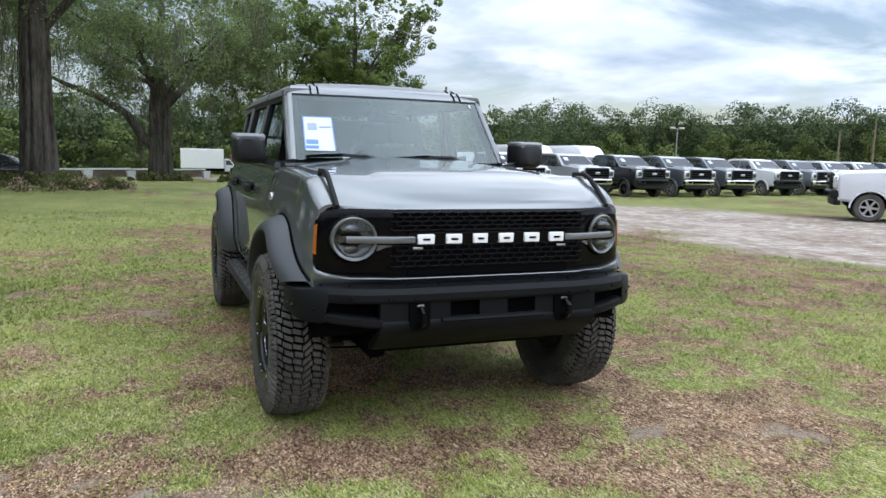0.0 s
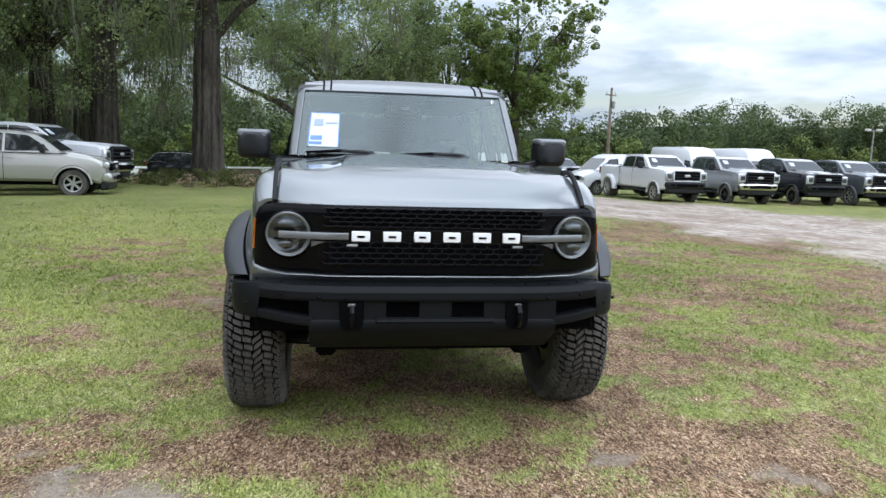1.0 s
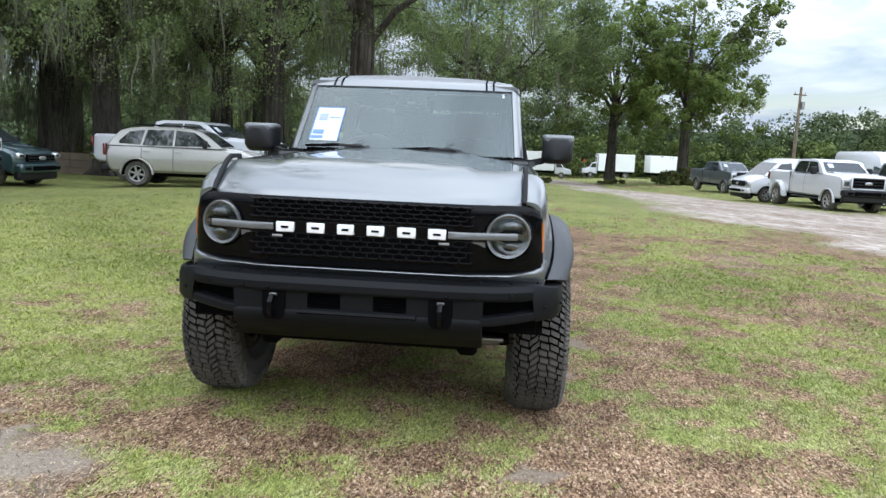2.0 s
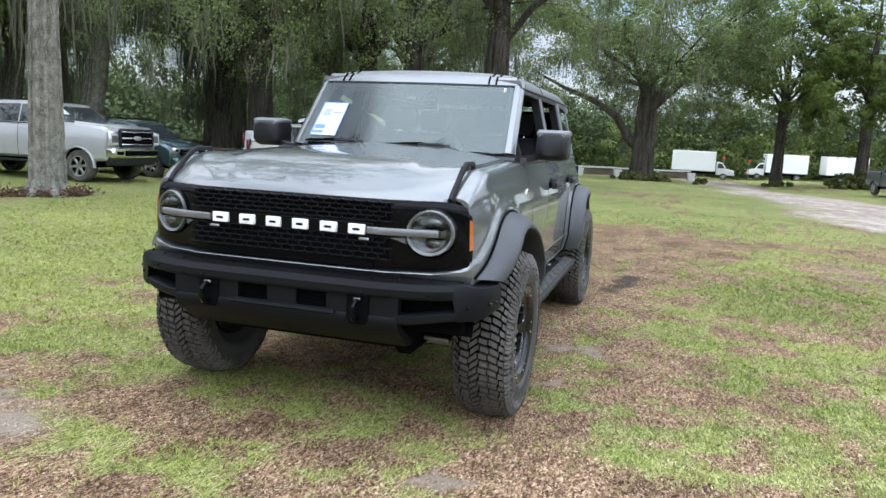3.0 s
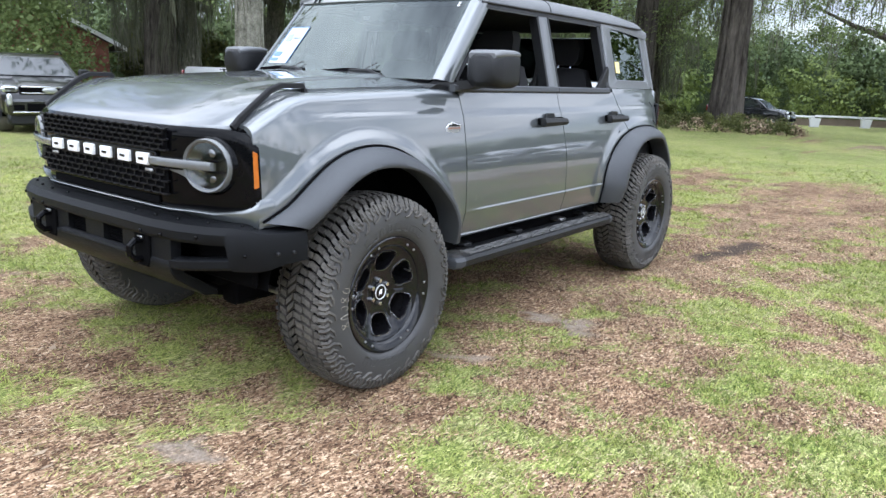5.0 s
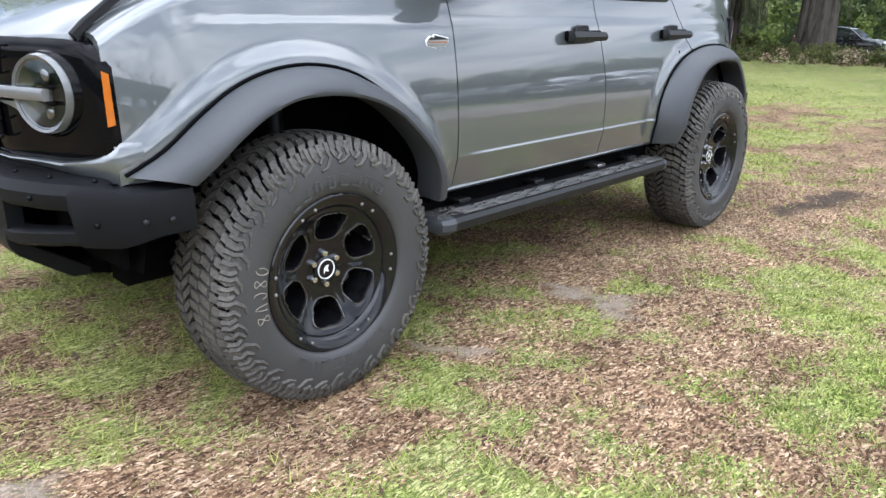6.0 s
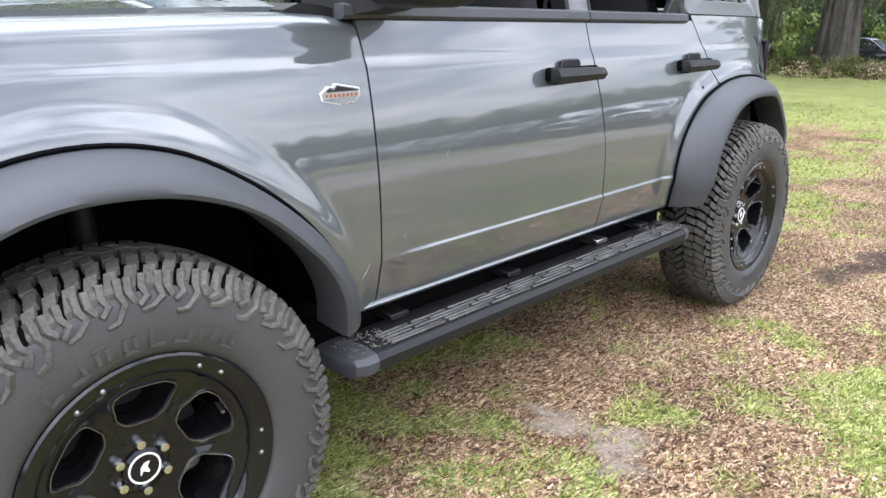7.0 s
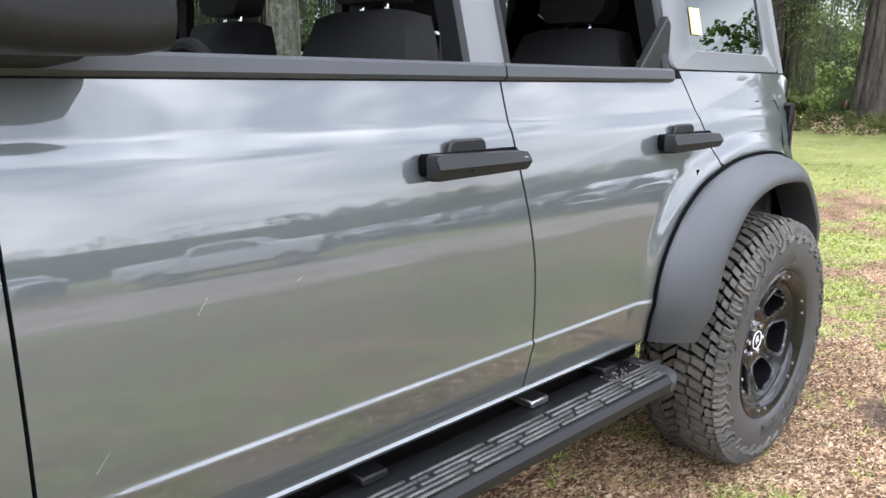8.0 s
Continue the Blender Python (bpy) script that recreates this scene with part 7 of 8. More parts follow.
park(hidden_white, -10.05, 20.3, 81)
beige = vehicle("crossover", "champagne compact crossover with alloy wheels parked on the lawn", "car", BEIGE_PAINT, dict(CROSSOVER, clad=False))
park(beige, -8.62, 17.1, 97)
teal = vehicle("crossover", "dark teal crossover with pale roof rails parked behind a pickup", "car", TEAL_PAINT, CROSSOVER)
park(teal, -14.6, 15.8, 86)
black_suv = vehicle("large_suv", "black sport utility vehicle parked under the trees", "car", BLACK_PAINT, BIG_SUV)
park(black_suv, -9.4, 43.5, 90)
dark_suv = vehicle("large_suv", "dark sport utility vehicle with bright grille bars on the lawn", "car", DARK_BROWN_PAINT, BIG_SUV)
park(dark_suv, -15.7, 5.75, 76)
white_van = vehicle("cargo_van", "white cargo van parked beside pickups", "van", WHITE_PAINT, VAN, "white vans")
park(white_van, *LOW_VAN)
high_van = vehicle("cargo_van", "white high-roofed long van parked behind pickups", "van", WHITE_PAINT, HIGH_VAN, "white vans")
park(high_van, *HIGH_VANS[0])
for x, y, turn in HIGH_VANS[1:]:
    copy_thing(high_van, pose(x, y, float(height(x, y)), 0, 0, turn))


def box_truck(turn, x, y, cab=True):
    root = thing("box_truck" if cab else "box_trailer", "white box truck parked by the roadside hedge" if cab else "white box trailer parked by the roadside hedge", "truck")
    part("cargo_box", Geo().box((0, 0.9, 2.06), (2.3, 4.9, 2.3), 0.04), BOX_WHITE, root)
    for s in (-1, 1):
        part("box_rail", Geo().box((s * 1.15, 0.9, 0.92), (0.03, 4.9, 0.06), 0.005), STEEL, root)
        part("corner_post", Geo().box((s * 1.13, -1.53, 2.06), (0.06, 0.06, 2.32), 0.01), STEEL, root)
    part("chassis", Geo().box((0, 0.6, 0.72), (0.9, 5.4, 0.22), 0.02), MATT_BLACK, root)
    for yy in ((2.2, -2.45) if cab else (1.6,)):
        for s in (-1, 1):
            road_wheel(root, s * 0.95, yy, 0.38, 0.25, ALLOY)
    if cab:
        prof = [(-3.55, 0.55), (-3.62, 0.8), (-3.55, 1.12), (-2.75, 1.30), (-2.25, 1.98), (-1.95, 2.06), (-1.62, 2.06), (-1.62, 0.55)]
        part("cab", Geo().prism(prof, "x", -0.98, 0.98, 0.06), WHITE_PAINT, root)
        for s in (-1, 1):
            g = Geo().prism([(-2.62, 1.34), (-2.22, 1.88), (-1.78, 1.90), (-1.78, 1.34)], "x", s * 0.975, s * 0.988, 0.0)
            part("side_window", g, CAR_GLASS, root)
            part("headlight", Geo().box((s * 0.78, -3.56, 0.98), (0.28, 0.12, 0.2), 0.02), HEADLIGHT, root)
        part("windscreen", Geo().sheet([[(-0.85, -2.745, 1.34), (0.85, -2.745, 1.34)], [(-0.8, -2.28, 1.96), (0.8, -2.28, 1.96)]], (0, 0.02, -0.02)), CAR_GLASS, root)
        part("grille", Geo().box((0, -3.60, 0.95), (1.1, 0.05, 0.3), 0.02), PLASTIC, root)
        part("front_bumper", Geo().box((0, -3.62, 0.58), (1.95, 0.2, 0.2), 0.03), STEEL, root)
    else:
        part("drawbar", Geo().tube([(0, -1.5, 0.6), (0, -3.0, 0.55)], 0.05, 6), STEEL, root)
    park(root, x, y, turn)
    return root


box_truck(88, 5.2, 88.5)
box_truck(-86, 14.5, 97.0)
box_truck(100, 23.2, 98.5, False)


# ---- rail, walls, house, poles ----
def beam_rail():
    a, b = Vector((-17.0, 61.0, 0)), Vector((5.0, 74.6, 0))
    root = thing("beam_rail", "white top beam on low concrete supports along the lawn", "fence", kind="structure")
    d = (b - a).normalized()
    turn = Matrix.Rotation(math.atan2(d.y, d.x), 3, "Z")
    n = int((b - a).length / 4.05)
    for k in range(n + 1):
        p = a + d * (4.05 * k)
        h = float(height(p.x, p.y))
        part("support", Geo().loft([[turn @ Vector((sx * w, sy * 0.22, 0)) + Vector((p.x, p.y, h + z)) for sx, sy in ((-1, -1), (1, -1), (1, 1), (-1, 1))] for w, z in ((0.30, -0.1), (0.42, 0.62), (0.42, 0.70))]), WHITE_WOOD, root)
        if k < n:
            q = p + d * 2.02
            part("beam", Geo().box((q.x, q.y, float(height(q.x, q.y)) + 0.84), (4.03, 0.22, 0.16), 0.02, turn), WHITE_WOOD, root)
            part("dark_board", Geo().box((q.x, q.y + 0.1, float(height(q.x, q.y)) + 0.38), (3.9, 0.06, 0.56), 0.01, turn), TIMBER, root)


beam_rail()


def low_wall(a, b, h, name, mat, label):
    a, b = Vector((*a, 0)), Vector((*b, 0))
    d = (b - a).normalized()
    turn = Matrix.Rotation(math.atan2(d.y, d.x), 3, "Z")
    root = thing(name, label, "wall", kind="structure")
    rng = random.Random(int(h * 100))
    n = int((b - a).length / 1.2)
    for k in range(n):
        p = a + d * (1.2 * (k + 0.5))
        z = float(height(p.x, p.y))
        for r in range(3):
            hh = h / 3
            part("sleeper" if mat is TIMBER else "block", Geo().box((p.x + rng.uniform(-0.01, 0.01), p.y, z + hh * (r + 0.5) - 0.02), (1.19, 0.22, hh - 0.012), 0.012, turn), mat, root)


low_wall((-20.6, 3.0), (-19.6, 11.8), 0.78, "retaining_wall_1", TIMBER, "low weathered timber retaining wall")
low_wall((-21.5, 24.6), (-14.6, 24.0), 0.85, "retaining_wall_2", TIMBER, "low weathered timber retaining wall")


def house(x, y, turn):
    root = thing("brick_house", "low red brick house with a pale-edged shingle roof behind trees", "house", pose(x, y, 0.0, 0, 0, turn))
    gable = [(-3.5, -0.3), (-3.5, 2.15), (0.0, 3.95), (3.5, 2.15), (3.5, -0.3)]
    part("wall", Geo().prism(gable, "x", -4.5, 4.5, 0.0), BRICK, root)
    for s in (-1, 1):
        slope = [(s * 4.1, 1.88), (0.0, 4.0), (0.0, 4.14), (s * 4.1, 2.02)]
        part("roof", Geo().prism(slope if s > 0 else slope[::-1], "x", -5.0, 5.0, 0.0), ROOFING, root)
        for e in (-1, 1):
            edge = [(s * 4.14, 1.84), (0.0, 3.98), (0.0, 4.17), (s * 4.14, 2.03)]
            part("barge_board", Geo().prism(edge if s > 0 else edge[::-1], "x", e * 5.0, e * 5.05, 0.0), WHITE_WOOD, root)
        part("fascia", Geo().box((0, s * 4.13, 1.93), (10.0, 0.05, 0.2), 0.01), WHITE_WOOD, root)
    for yy in (-1.9, 1.4):
        win = part("window", Geo().box((4.52, yy - 0.6, 1.3), (0.05, 1.2, 1.0), 0.01), WHITE_WOOD, root)
        part("pane", Geo().box((4.545, yy - 0.6, 1.3), (0.02, 1.06, 0.86), 0.004), CAR_GLASS, win)


house(-33.4, 12.65, -20)


def pole(name, label, x, y, h, r, arms):
    root = thing(name, label, "pole")
    z = float(height(x, y))
    part("mast", Geo().tube([(x, y, z - 0.2), (x, y, z + h * 0.5), (x + 0.05, y, z + h)], [r * 1.3, r * 1.1, r * 0.8], 10), TIMBER if arms != "lamp" else STEEL, root)
    if arms == "cross":
        part("cross_arm", Geo().box((x, y, z + h - 0.9), (2.0, 0.12, 0.14), 0.01, Matrix.Rotation(0.5, 3, "Z")), TIMBER, root)
        for s in (-0.8, 0.8):
            part("insulator", Geo().tube([(x + s * 0.88, y + s * 0.48, z + h - 0.85), (x + s * 0.88, y + s * 0.48, z + h - 0.55)], 0.06, 6), CONCRETE, root)
        part("transformer", Geo().tube([(x + 0.3, y - 0.2, z + h - 2.6), (x + 0.3, y - 0.2, z + h - 1.7)], 0.24, 10), STEEL, root)
    if arms == "lamp":
        for s in (-1, 1):
            part("lamp_head", Geo().box((x + s * 0.8, y, z + h + 0.05), (0.7, 0.4, 0.3), 0.06), CONCRETE, root)
            part("lamp_arm", Geo().tube([(x, y, z + h - 0.1), (x + s * 0.6, y, z + h)], 0.05, 6), STEEL, root)


pole("utility_pole", "weathered timber utility pole with a short cross arm", 34.4, 85.8, 11.6, 0.17, "cross")
pole("light_pole", "slim steel pole with two lamp heads", 67.5, 80.5, 7.2, 0.10, "lamp")
pole("utility_pole", "slim timber pole before the far woods", 84.0, 68.0, 7.0, 0.12, "none")
pole("utility_pole", "slim timber pole before the far woods", 88.0, 66.0, 8.6, 0.12, "none")


def sign(x, y, h):
    root = thing("road_sign", "small red roadside sign on a thin post", "sign")
    z = float(height(x, y))
    part("post", Geo().tube([(x, y, z - 0.1), (x, y, z + h)], 0.03, 6), STEEL, root)
    part("plate", Geo().prism([(x + 0.17 * math.cos(math.pi * k / 4 + 0.39), z + h + 0.17 * math.sin(math.pi * k / 4 + 0.39)) for k in range(8)], "y", y - 0.06, y - 0.04, 0.002), RED_SIGN, root)


sign(7.6, 88.0, 2.6)
sign(10.0, 84.0, 2.4)


# ---- trees ----
def leaves(centres, radii, counts, size, seed, flat=0.75, long=1.5):
    """Many small leaves in loose clumps, as arrays of corners and faces."""
    rs = np.random.RandomState(seed)
    c = np.repeat(np.asarray(centres, float), counts, axis=0)
    r = np.repeat(np.asarray(radii, float), counts)[:, None]
    n = len(c)
    d = rs.normal(size=(n, 3))
    d /= np.linalg.norm(d, axis=1, keepdims=True) + 1e-9
    p = c + d * r * (rs.rand(n, 1) ** 0.45) * [1, 1, flat]
    u = rs.normal(size=(n, 3)); u[:, 2] *= 0.6
    u /= np.linalg.norm(u, axis=1, keepdims=True)
    w = rs.normal(size=(n, 3))
    w -= u * (u * w).sum(1, keepdims=True)
    w /= np.linalg.norm(w, axis=1, keepdims=True)
    s = size * rs.uniform(0.6, 1.35, (n, 1))
    verts = np.stack([p - u * s * long / 2, p + w * s * 0.5 + u * s * 0.1, p + u * s * long / 2, p - w * s * 0.5 + u * s * 0.1], 1).reshape(-1, 3)
    return verts, np.arange(4 * n).reshape(-1, 4)


def strands(points, lengths, seed, width=0.05, per=7):
    """Hanging moss: bundles of thin drooping tapes."""
    rs = np.random.RandomState(seed)
    vs, fs = [], []
    for p, ln in zip(points, lengths):
        for _ in range(per):
            q = np.array(p) + rs.normal(size=3) * [0.15, 0.15, 0.12]
            a = rs.uniform(0, math.pi)
            w = np.array([math.cos(a), math.sin(a), 0]) * width * rs.uniform(0.4, 1.2)
            h = ln * rs.uniform(0.25, 1.0)
            drift = rs.normal(size=2) * 0.10
            o = len(vs)
            for k, f in ((0, 0.7), (0.35, 1.0), (0.7, 0.7), (1.0, 0.1)):
                m = q + [drift[0] * k + rs.normal() * 0.035, drift[1] * k + rs.normal() * 0.035, -h * k]
                vs += [m - w * f, m + w * f]
            fs += [(o + 2 * k, o + 2 * k + 1, o + 2 * k + 3, o + 2 * k + 2) for k in range(3)]
    return np.array(vs), np.array(fs)


def crown_mesh(name, centres, radii, heart, per, size, mat, seed, up=0.15):
    """per and size: leaves to a clump and their length, one number or one for each clump. Leaf clumps whose leaves are shaded as the outside of their clump and crown."""
    rs = np.random.RandomState(seed)
    c = np.repeat(np.asarray(centres, float), per, axis=0)
    r = np.repeat(np.asarray(radii, float), per)[:, None]
    hc = np.repeat(np.asarray(heart, float), per, axis=0)
    n = len(c)
    d = rs.normal(size=(n, 3))
    d /= np.linalg.norm(d, axis=1, keepdims=True)
    p = c + d * r * rs.uniform(0.75, 1.05, (n, 1)) * [1, 1, 0.8]
    o = p - hc
    o /= np.linalg.norm(o, axis=1, keepdims=True) + 1e-9
    out = d * 0.75 + o * 0.5 + [0, 0, up]
    out /= np.linalg.norm(out, axis=1, keepdims=True)
    f = out + rs.normal(size=(n, 3)) * 0.55
    f /= np.linalg.norm(f, axis=1, keepdims=True)
    u = np.cross(f, rs.normal(size=(n, 3)))
    u /= np.linalg.norm(u, axis=1, keepdims=True)
    w = np.cross(f, u)
    s = np.repeat(np.broadcast_to(np.asarray(size, float), len(centres)), per)[:, None] * rs.uniform(0.55, 1.35, (n, 1))
    vs = np.stack([p - u * s * 0.65, p - w * s * 0.5, p + u * s * 0.65, p + w * s * 0.5], 1).reshape(-1, 3)
    me = fast_mesh(name, vs, np.arange(4 * n).reshape(-1, 4), mat, True)
    face = np.cross(vs[1::4] - vs[0::4], vs[2::4] - vs[0::4])
    turn = np.sign((face * out).sum(1))[:, None]
    me.normals_split_custom_set_from_vertices(np.repeat(out * turn, 4, axis=0).tolist())
    return me


def tree(label, h, trunk_r, spread, crown_low, seed, clumps=260, per=75, leaf=0.15, moss=60, bark=None, leaf_mat=None, side_limb=None, lean=(0, 0), moss_len=1.6, thin=False, drape=0, low_part=8.5):
    """A spreading tree: tapered trunk and limbs, an uneven crown of leaf clumps, hanging moss."""
    rng = random.Random(seed)
    root = thing("oak_tree", label, "tree")
    g = Geo()
    fork = h * (0.42 if not thin else 0.72)
    trunk = [Vector((0, 0, -0.3)), Vector((0.02, 0, 0.15)), Vector((lean[0] * 0.3, lean[1] * 0.3, fork * 0.35)), Vector((lean[0] * 0.7, lean[1] * 0.7, fork * 0.7)), Vector((lean[0], lean[1], fork)), Vector((lean[0] * 1.3 + rng.uniform(-0.5, 0.5), lean[1] * 1.3, h * 0.82))]
    g.tube(trunk, [trunk_r * 1.7, trunk_r * 1.22, trunk_r, trunk_r * 0.92, trunk_r * 0.72, trunk_r * 0.2], 14)
    for k in range(6):
        a = 2 * math.pi * k / 6 + rng.random()
        g.tube([(math.cos(a) * trunk_r * 0.6, math.sin(a) * trunk_r * 0.6, 0.55), (math.cos(a) * trunk_r * 1.5, math.sin(a) * trunk_r * 1.5, 0.08), (math.cos(a) * trunk_r * 2.6, math.sin(a) * trunk_r * 2.6, -0.15)], [trunk_r * 0.45, trunk_r * 0.36, trunk_r * 0.12], 7)
    # the fluted ribs of an old trunk
    for k in range(9):
        a = 2 * math.pi * (k + rng.uniform(-0.25, 0.25)) / 9
        path = []
        for j, p in enumerate(trunk[1:5]):
            d = trunk_r * (1.24, 1.00, 0.92, 0.68)[j]
            b = a + 0.16 * j + rng.uniform(-0.06, 0.06)
            path.append(p + Vector((math.cos(b) * d, math.sin(b) * d, 0)))
        g.tube(path, [trunk_r * f * rng.uniform(0.7, 1.2) for f in (0.30, 0.24, 0.21, 0.15)], 6)
    tips = []
    limbs = 9 if not thin else 7
    for k in range(limbs):
        a = 2 * math.pi * (k + rng.uniform(-0.3, 0.3)) / limbs
        t = rng.uniform(0.45, 1.0) if not thin else rng.uniform(0.75, 1.0)
        s = trunk[2].lerp(trunk[4], t)
        out = spread * rng.uniform(0.55, 0.95)
        up = h * rng.uniform(0.12, 0.42)
        pts = [s]
        for j in range(1, 6):
            f = j / 5
            pts.append(s + Vector((math.cos(a + 0.3 * f) * out * f, math.sin(a + 0.3 * f) * out * f, up * f**0.8 + rng.uniform(-0.4, 0.4))))
        r0 = trunk_r * rng.uniform(0.30, 0.48)
        g.tube(pts, [r0 * (1 - 0.16 * j) for j in range(6)], 8)
        for j in range(2, 6):
            for _ in range(2):
                b = a + rng.uniform(-1.4, 1.4)
                ln = spread * rng.uniform(0.15, 0.38)
                e = pts[j] + Vector((math.cos(b) * ln, math.sin(b) * ln, rng.uniform(-0.1, 0.6) * ln))
                g.tube([pts[j], pts[j].lerp(e, 0.5) + Vector((0, 0, 0.15)), e], [r0 * 0.35, r0 * 0.22, r0 * 0.06], 6)
                tips += [e, pts[j].lerp(e, 0.55)]
    if side_limb:
        g.tube([Vector(p) for p in side_limb], [trunk_r * f for f in (0.6, 0.5, 0.42, 0.34, 0.2, 0.08)[: len(side_limb)]], 9)
        tips += [Vector(side_limb[-1]), Vector(side_limb[-2])]
    part("trunk", g, bark or BARK, root, recalc=False, angle=60)
    centres, radii = [], []
    zc = (crown_low + h) / 2
    while len(centres) < clumps:
        if rng.random() < 0.5 and tips:
            p = rng.choice(tips) + Vector((rng.gauss(0, 0.7), rng.gauss(0, 0.7), rng.gauss(0, 0.5)))
        else:
            u, v = rng.uniform(0, 2 * math.pi), rng.uniform(-1, 1)
            rr = rng.uniform(0.72, 1.0) * (1 + 0.22 * math.sin(3 * u + seed) + 0.15 * math.sin(5 * u + 2 * v * 3 + seed))
            q = math.sqrt(1 - v * v) if v > 0 else (1 - v**4) ** 0.3
            p = Vector((math.cos(u) * q * spread * rr + lean[0], math.sin(u) * q * spread * rr + lean[1], zc + v * (h - crown_low) / 2 * rr))
            if p.z < crown_low + 0.12 * spread * rng.random():
                continue
        centres.append(tuple(p))
        radii.append(rng.uniform(0.45, 1.25) * spread / 8)
    hearts = [(lean[0], lean[1], zc - 0.15 * (h - crown_low))] * len(centres)
    crown = new("crown", crown_mesh("crown", centres, radii, hearts, [per if p[2] < low_part else per // 6 for p in centres], [leaf if p[2] < low_part else leaf * 2.3 for p in centres], leaf_mat or LEAF, seed, 0.35))
    crown.parent = root
    if moss:
        low = sorted(centres + [tuple(p) for p in tips], key=lambda p: p[2] + rng.uniform(-3, 3))[: moss]
        for _ in range(drape):
            a, d = rng.uniform(0, 2 * math.pi), trunk_r * rng.uniform(1.1, 3.2)
            low.append((math.cos(a) * d, math.sin(a) * d, rng.uniform(2.2, fork * 1.05)))
        vs, fs = strands(low, [min(rng.uniform(0.35, 1.0) * moss_len, 0.7 * p[2]) for p in low], seed, 0.019, 16)
        hang = new("hanging_moss", fast_mesh("hanging_moss", vs, fs, MOSS))
        hang.parent = root
        tagged(hang, "grey-green hanging moss", kind="stuff")
    return root


def plant(ob, x, y, turn=0):
    ob.matrix_basis = pose(x, y, float(height(x, y)), 0, 0, turn)
    return ob


WOODS = "trees round the lawn"
# the lower boughs, under which the camera looks, carry finer leaves than the tops
plant(tree("large dark-barked live oak with wide leafy crown and hanging moss", 17, 0.42, 8.6, 3.7, 11, 430, 250, 0.066, 100, moss_len=2.0, drape=8), -5.0, 24.2, 20)
plant(tree("spreading live oak with a low crooked side limb and moss", 19, 0.78, 10.6, 5.0, 23, 600, 190, 0.125, 150, moss_len=2.4, drape=46, low_part=15.0, leaf_mat=LEAF_OAK, side_limb=[(0, 0, 2.2), (-1.3, -0.3, 3.6), (-2.5, -0.6, 5.4), (-4.4, -0.8, 6.6), (-7.0, -1.0, 7.6), (-9.8, -1.2, 9.0)]), -0.7, 62.0, 0)
plant(tree("pale lichen-spotted tree trunk with moss on a mulched lawn edge", 13, 0.24, 6.0, 2.7, 37, 260, 280, 0.050, 90, bark=PALE_BARK, thin=True, moss_len=1.7, drape=6, lean=(0.25, -0.15), low_part=6.0), -10.4, 8.1, 0)
tall = plant(tree("tall bright green tree with open crown", 20, 0.40, 6.2, 3.0, 41, 400, 140, 0.16, 40, leaf_mat=LEAF_BRIGHT, low_part=16.0), 17.2, 66.5, 0)
mossy = plant(tree("broad live oak hung with long moss curtains", 16, 0.52, 8.0, 3.2, 53, 420, 120, 0.076, 120, moss_len=3.0, drape=80), -18.5, 26.0, 0)
leafy = plant(tree("leafy live oak with low green branches", 15, 0.42, 7.4, 2.2, 67, 460, 170, 0.064, 45, moss_len=1.6), -12.4, 29.0, 0)
slim = plant(tree("slim grey-barked oak with sparse crown and moss", 15, 0.36, 6.5, 4.2, 71, 250, 130, 0.085, 90, bark=PALE_BARK, moss_len=2.4, drape=14, lean=(0.8, 0.3)), -21.0, 20.5, 0)
for kind, x, y, turn in ((tall, 11.2, 71.0, 120), (leafy, -9.2, 26.5, 200), (leafy, -15.0, 23.8, 75), (mossy, -24.5, 14.7, 70), (slim, -24.4, 16.0, 140), (mossy, -30.5, 19.0, 160), (leafy, -22.0, 33.0, 40), (slim, -28.0, 27.0, 250), (mossy, -13.5, 38.0, 280),
                         (slim, -25.8, 21.0, 10), (slim, -28.5, 9.5, 330), (leafy, -41.0, 14.0, 90), (leafy, -22.0, 46.0, 310)):
    copy_thing(kind, pose(x, y, float(height(x, y)), 0, 0, turn))
for ob in bpy.data.objects:
    if ob.name.startswith("oak_tree"):
        ob["group"] = WOODS


def bush(name, label, spots, seed, leaf, mat, per=60):
    rng = random.Random(seed)
    c, r = [], []
    for x, y, w, h, n in spots:
        for _ in range(n):
            a, d = rng.uniform(0, 6.28), w * math.sqrt(rng.random())
            px, py = x + d * math.cos(a), y + d * math.sin(a)
            c.append((px, py, float(height(px, py)) + h * rng.random() * (1 - 0.5 * d / w)))
            r.append(rng.uniform(0.25, 0.5) * max(0.6, h * 0.5))
    vs, fs = leaves(c, r, per, leaf, seed, 0.8)
    return tagged(new(name, fast_mesh(name, vs, fs, mat)), label, "undergrowth", kind="stuff")


bush("undergrowth", "low tangled undergrowth and fallen twigs round an oak", [(-5.0, 23.4, 2.4, 0.42, 60), (-3.6, 23.0, 1.3, 0.50, 26), (-6.6, 23.4, 1.2, 0.36, 18)], 5, 0.050, BRUSH, 110)
bush("twig_heap", "heap of dry brown twigs and dead leaves round an oak", [(-4.9, 23.3, 2.6, 0.30, 50), (-3.2, 22.7, 1.2, 0.30, 20)], 25, 0.045, LITTER, 70)
bush("shrubs", "shrubs at the foot of far oaks", [(-0.7, 61.0, 2.6, 0.8, 40), (3.6, 58.0, 1.0, 0.5, 6), (16.4, 65.0, 2.2, 1.8, 50), (11.2, 70.0, 1.2, 0.5, 14)], 6, 0.2, BRUSH, 50)
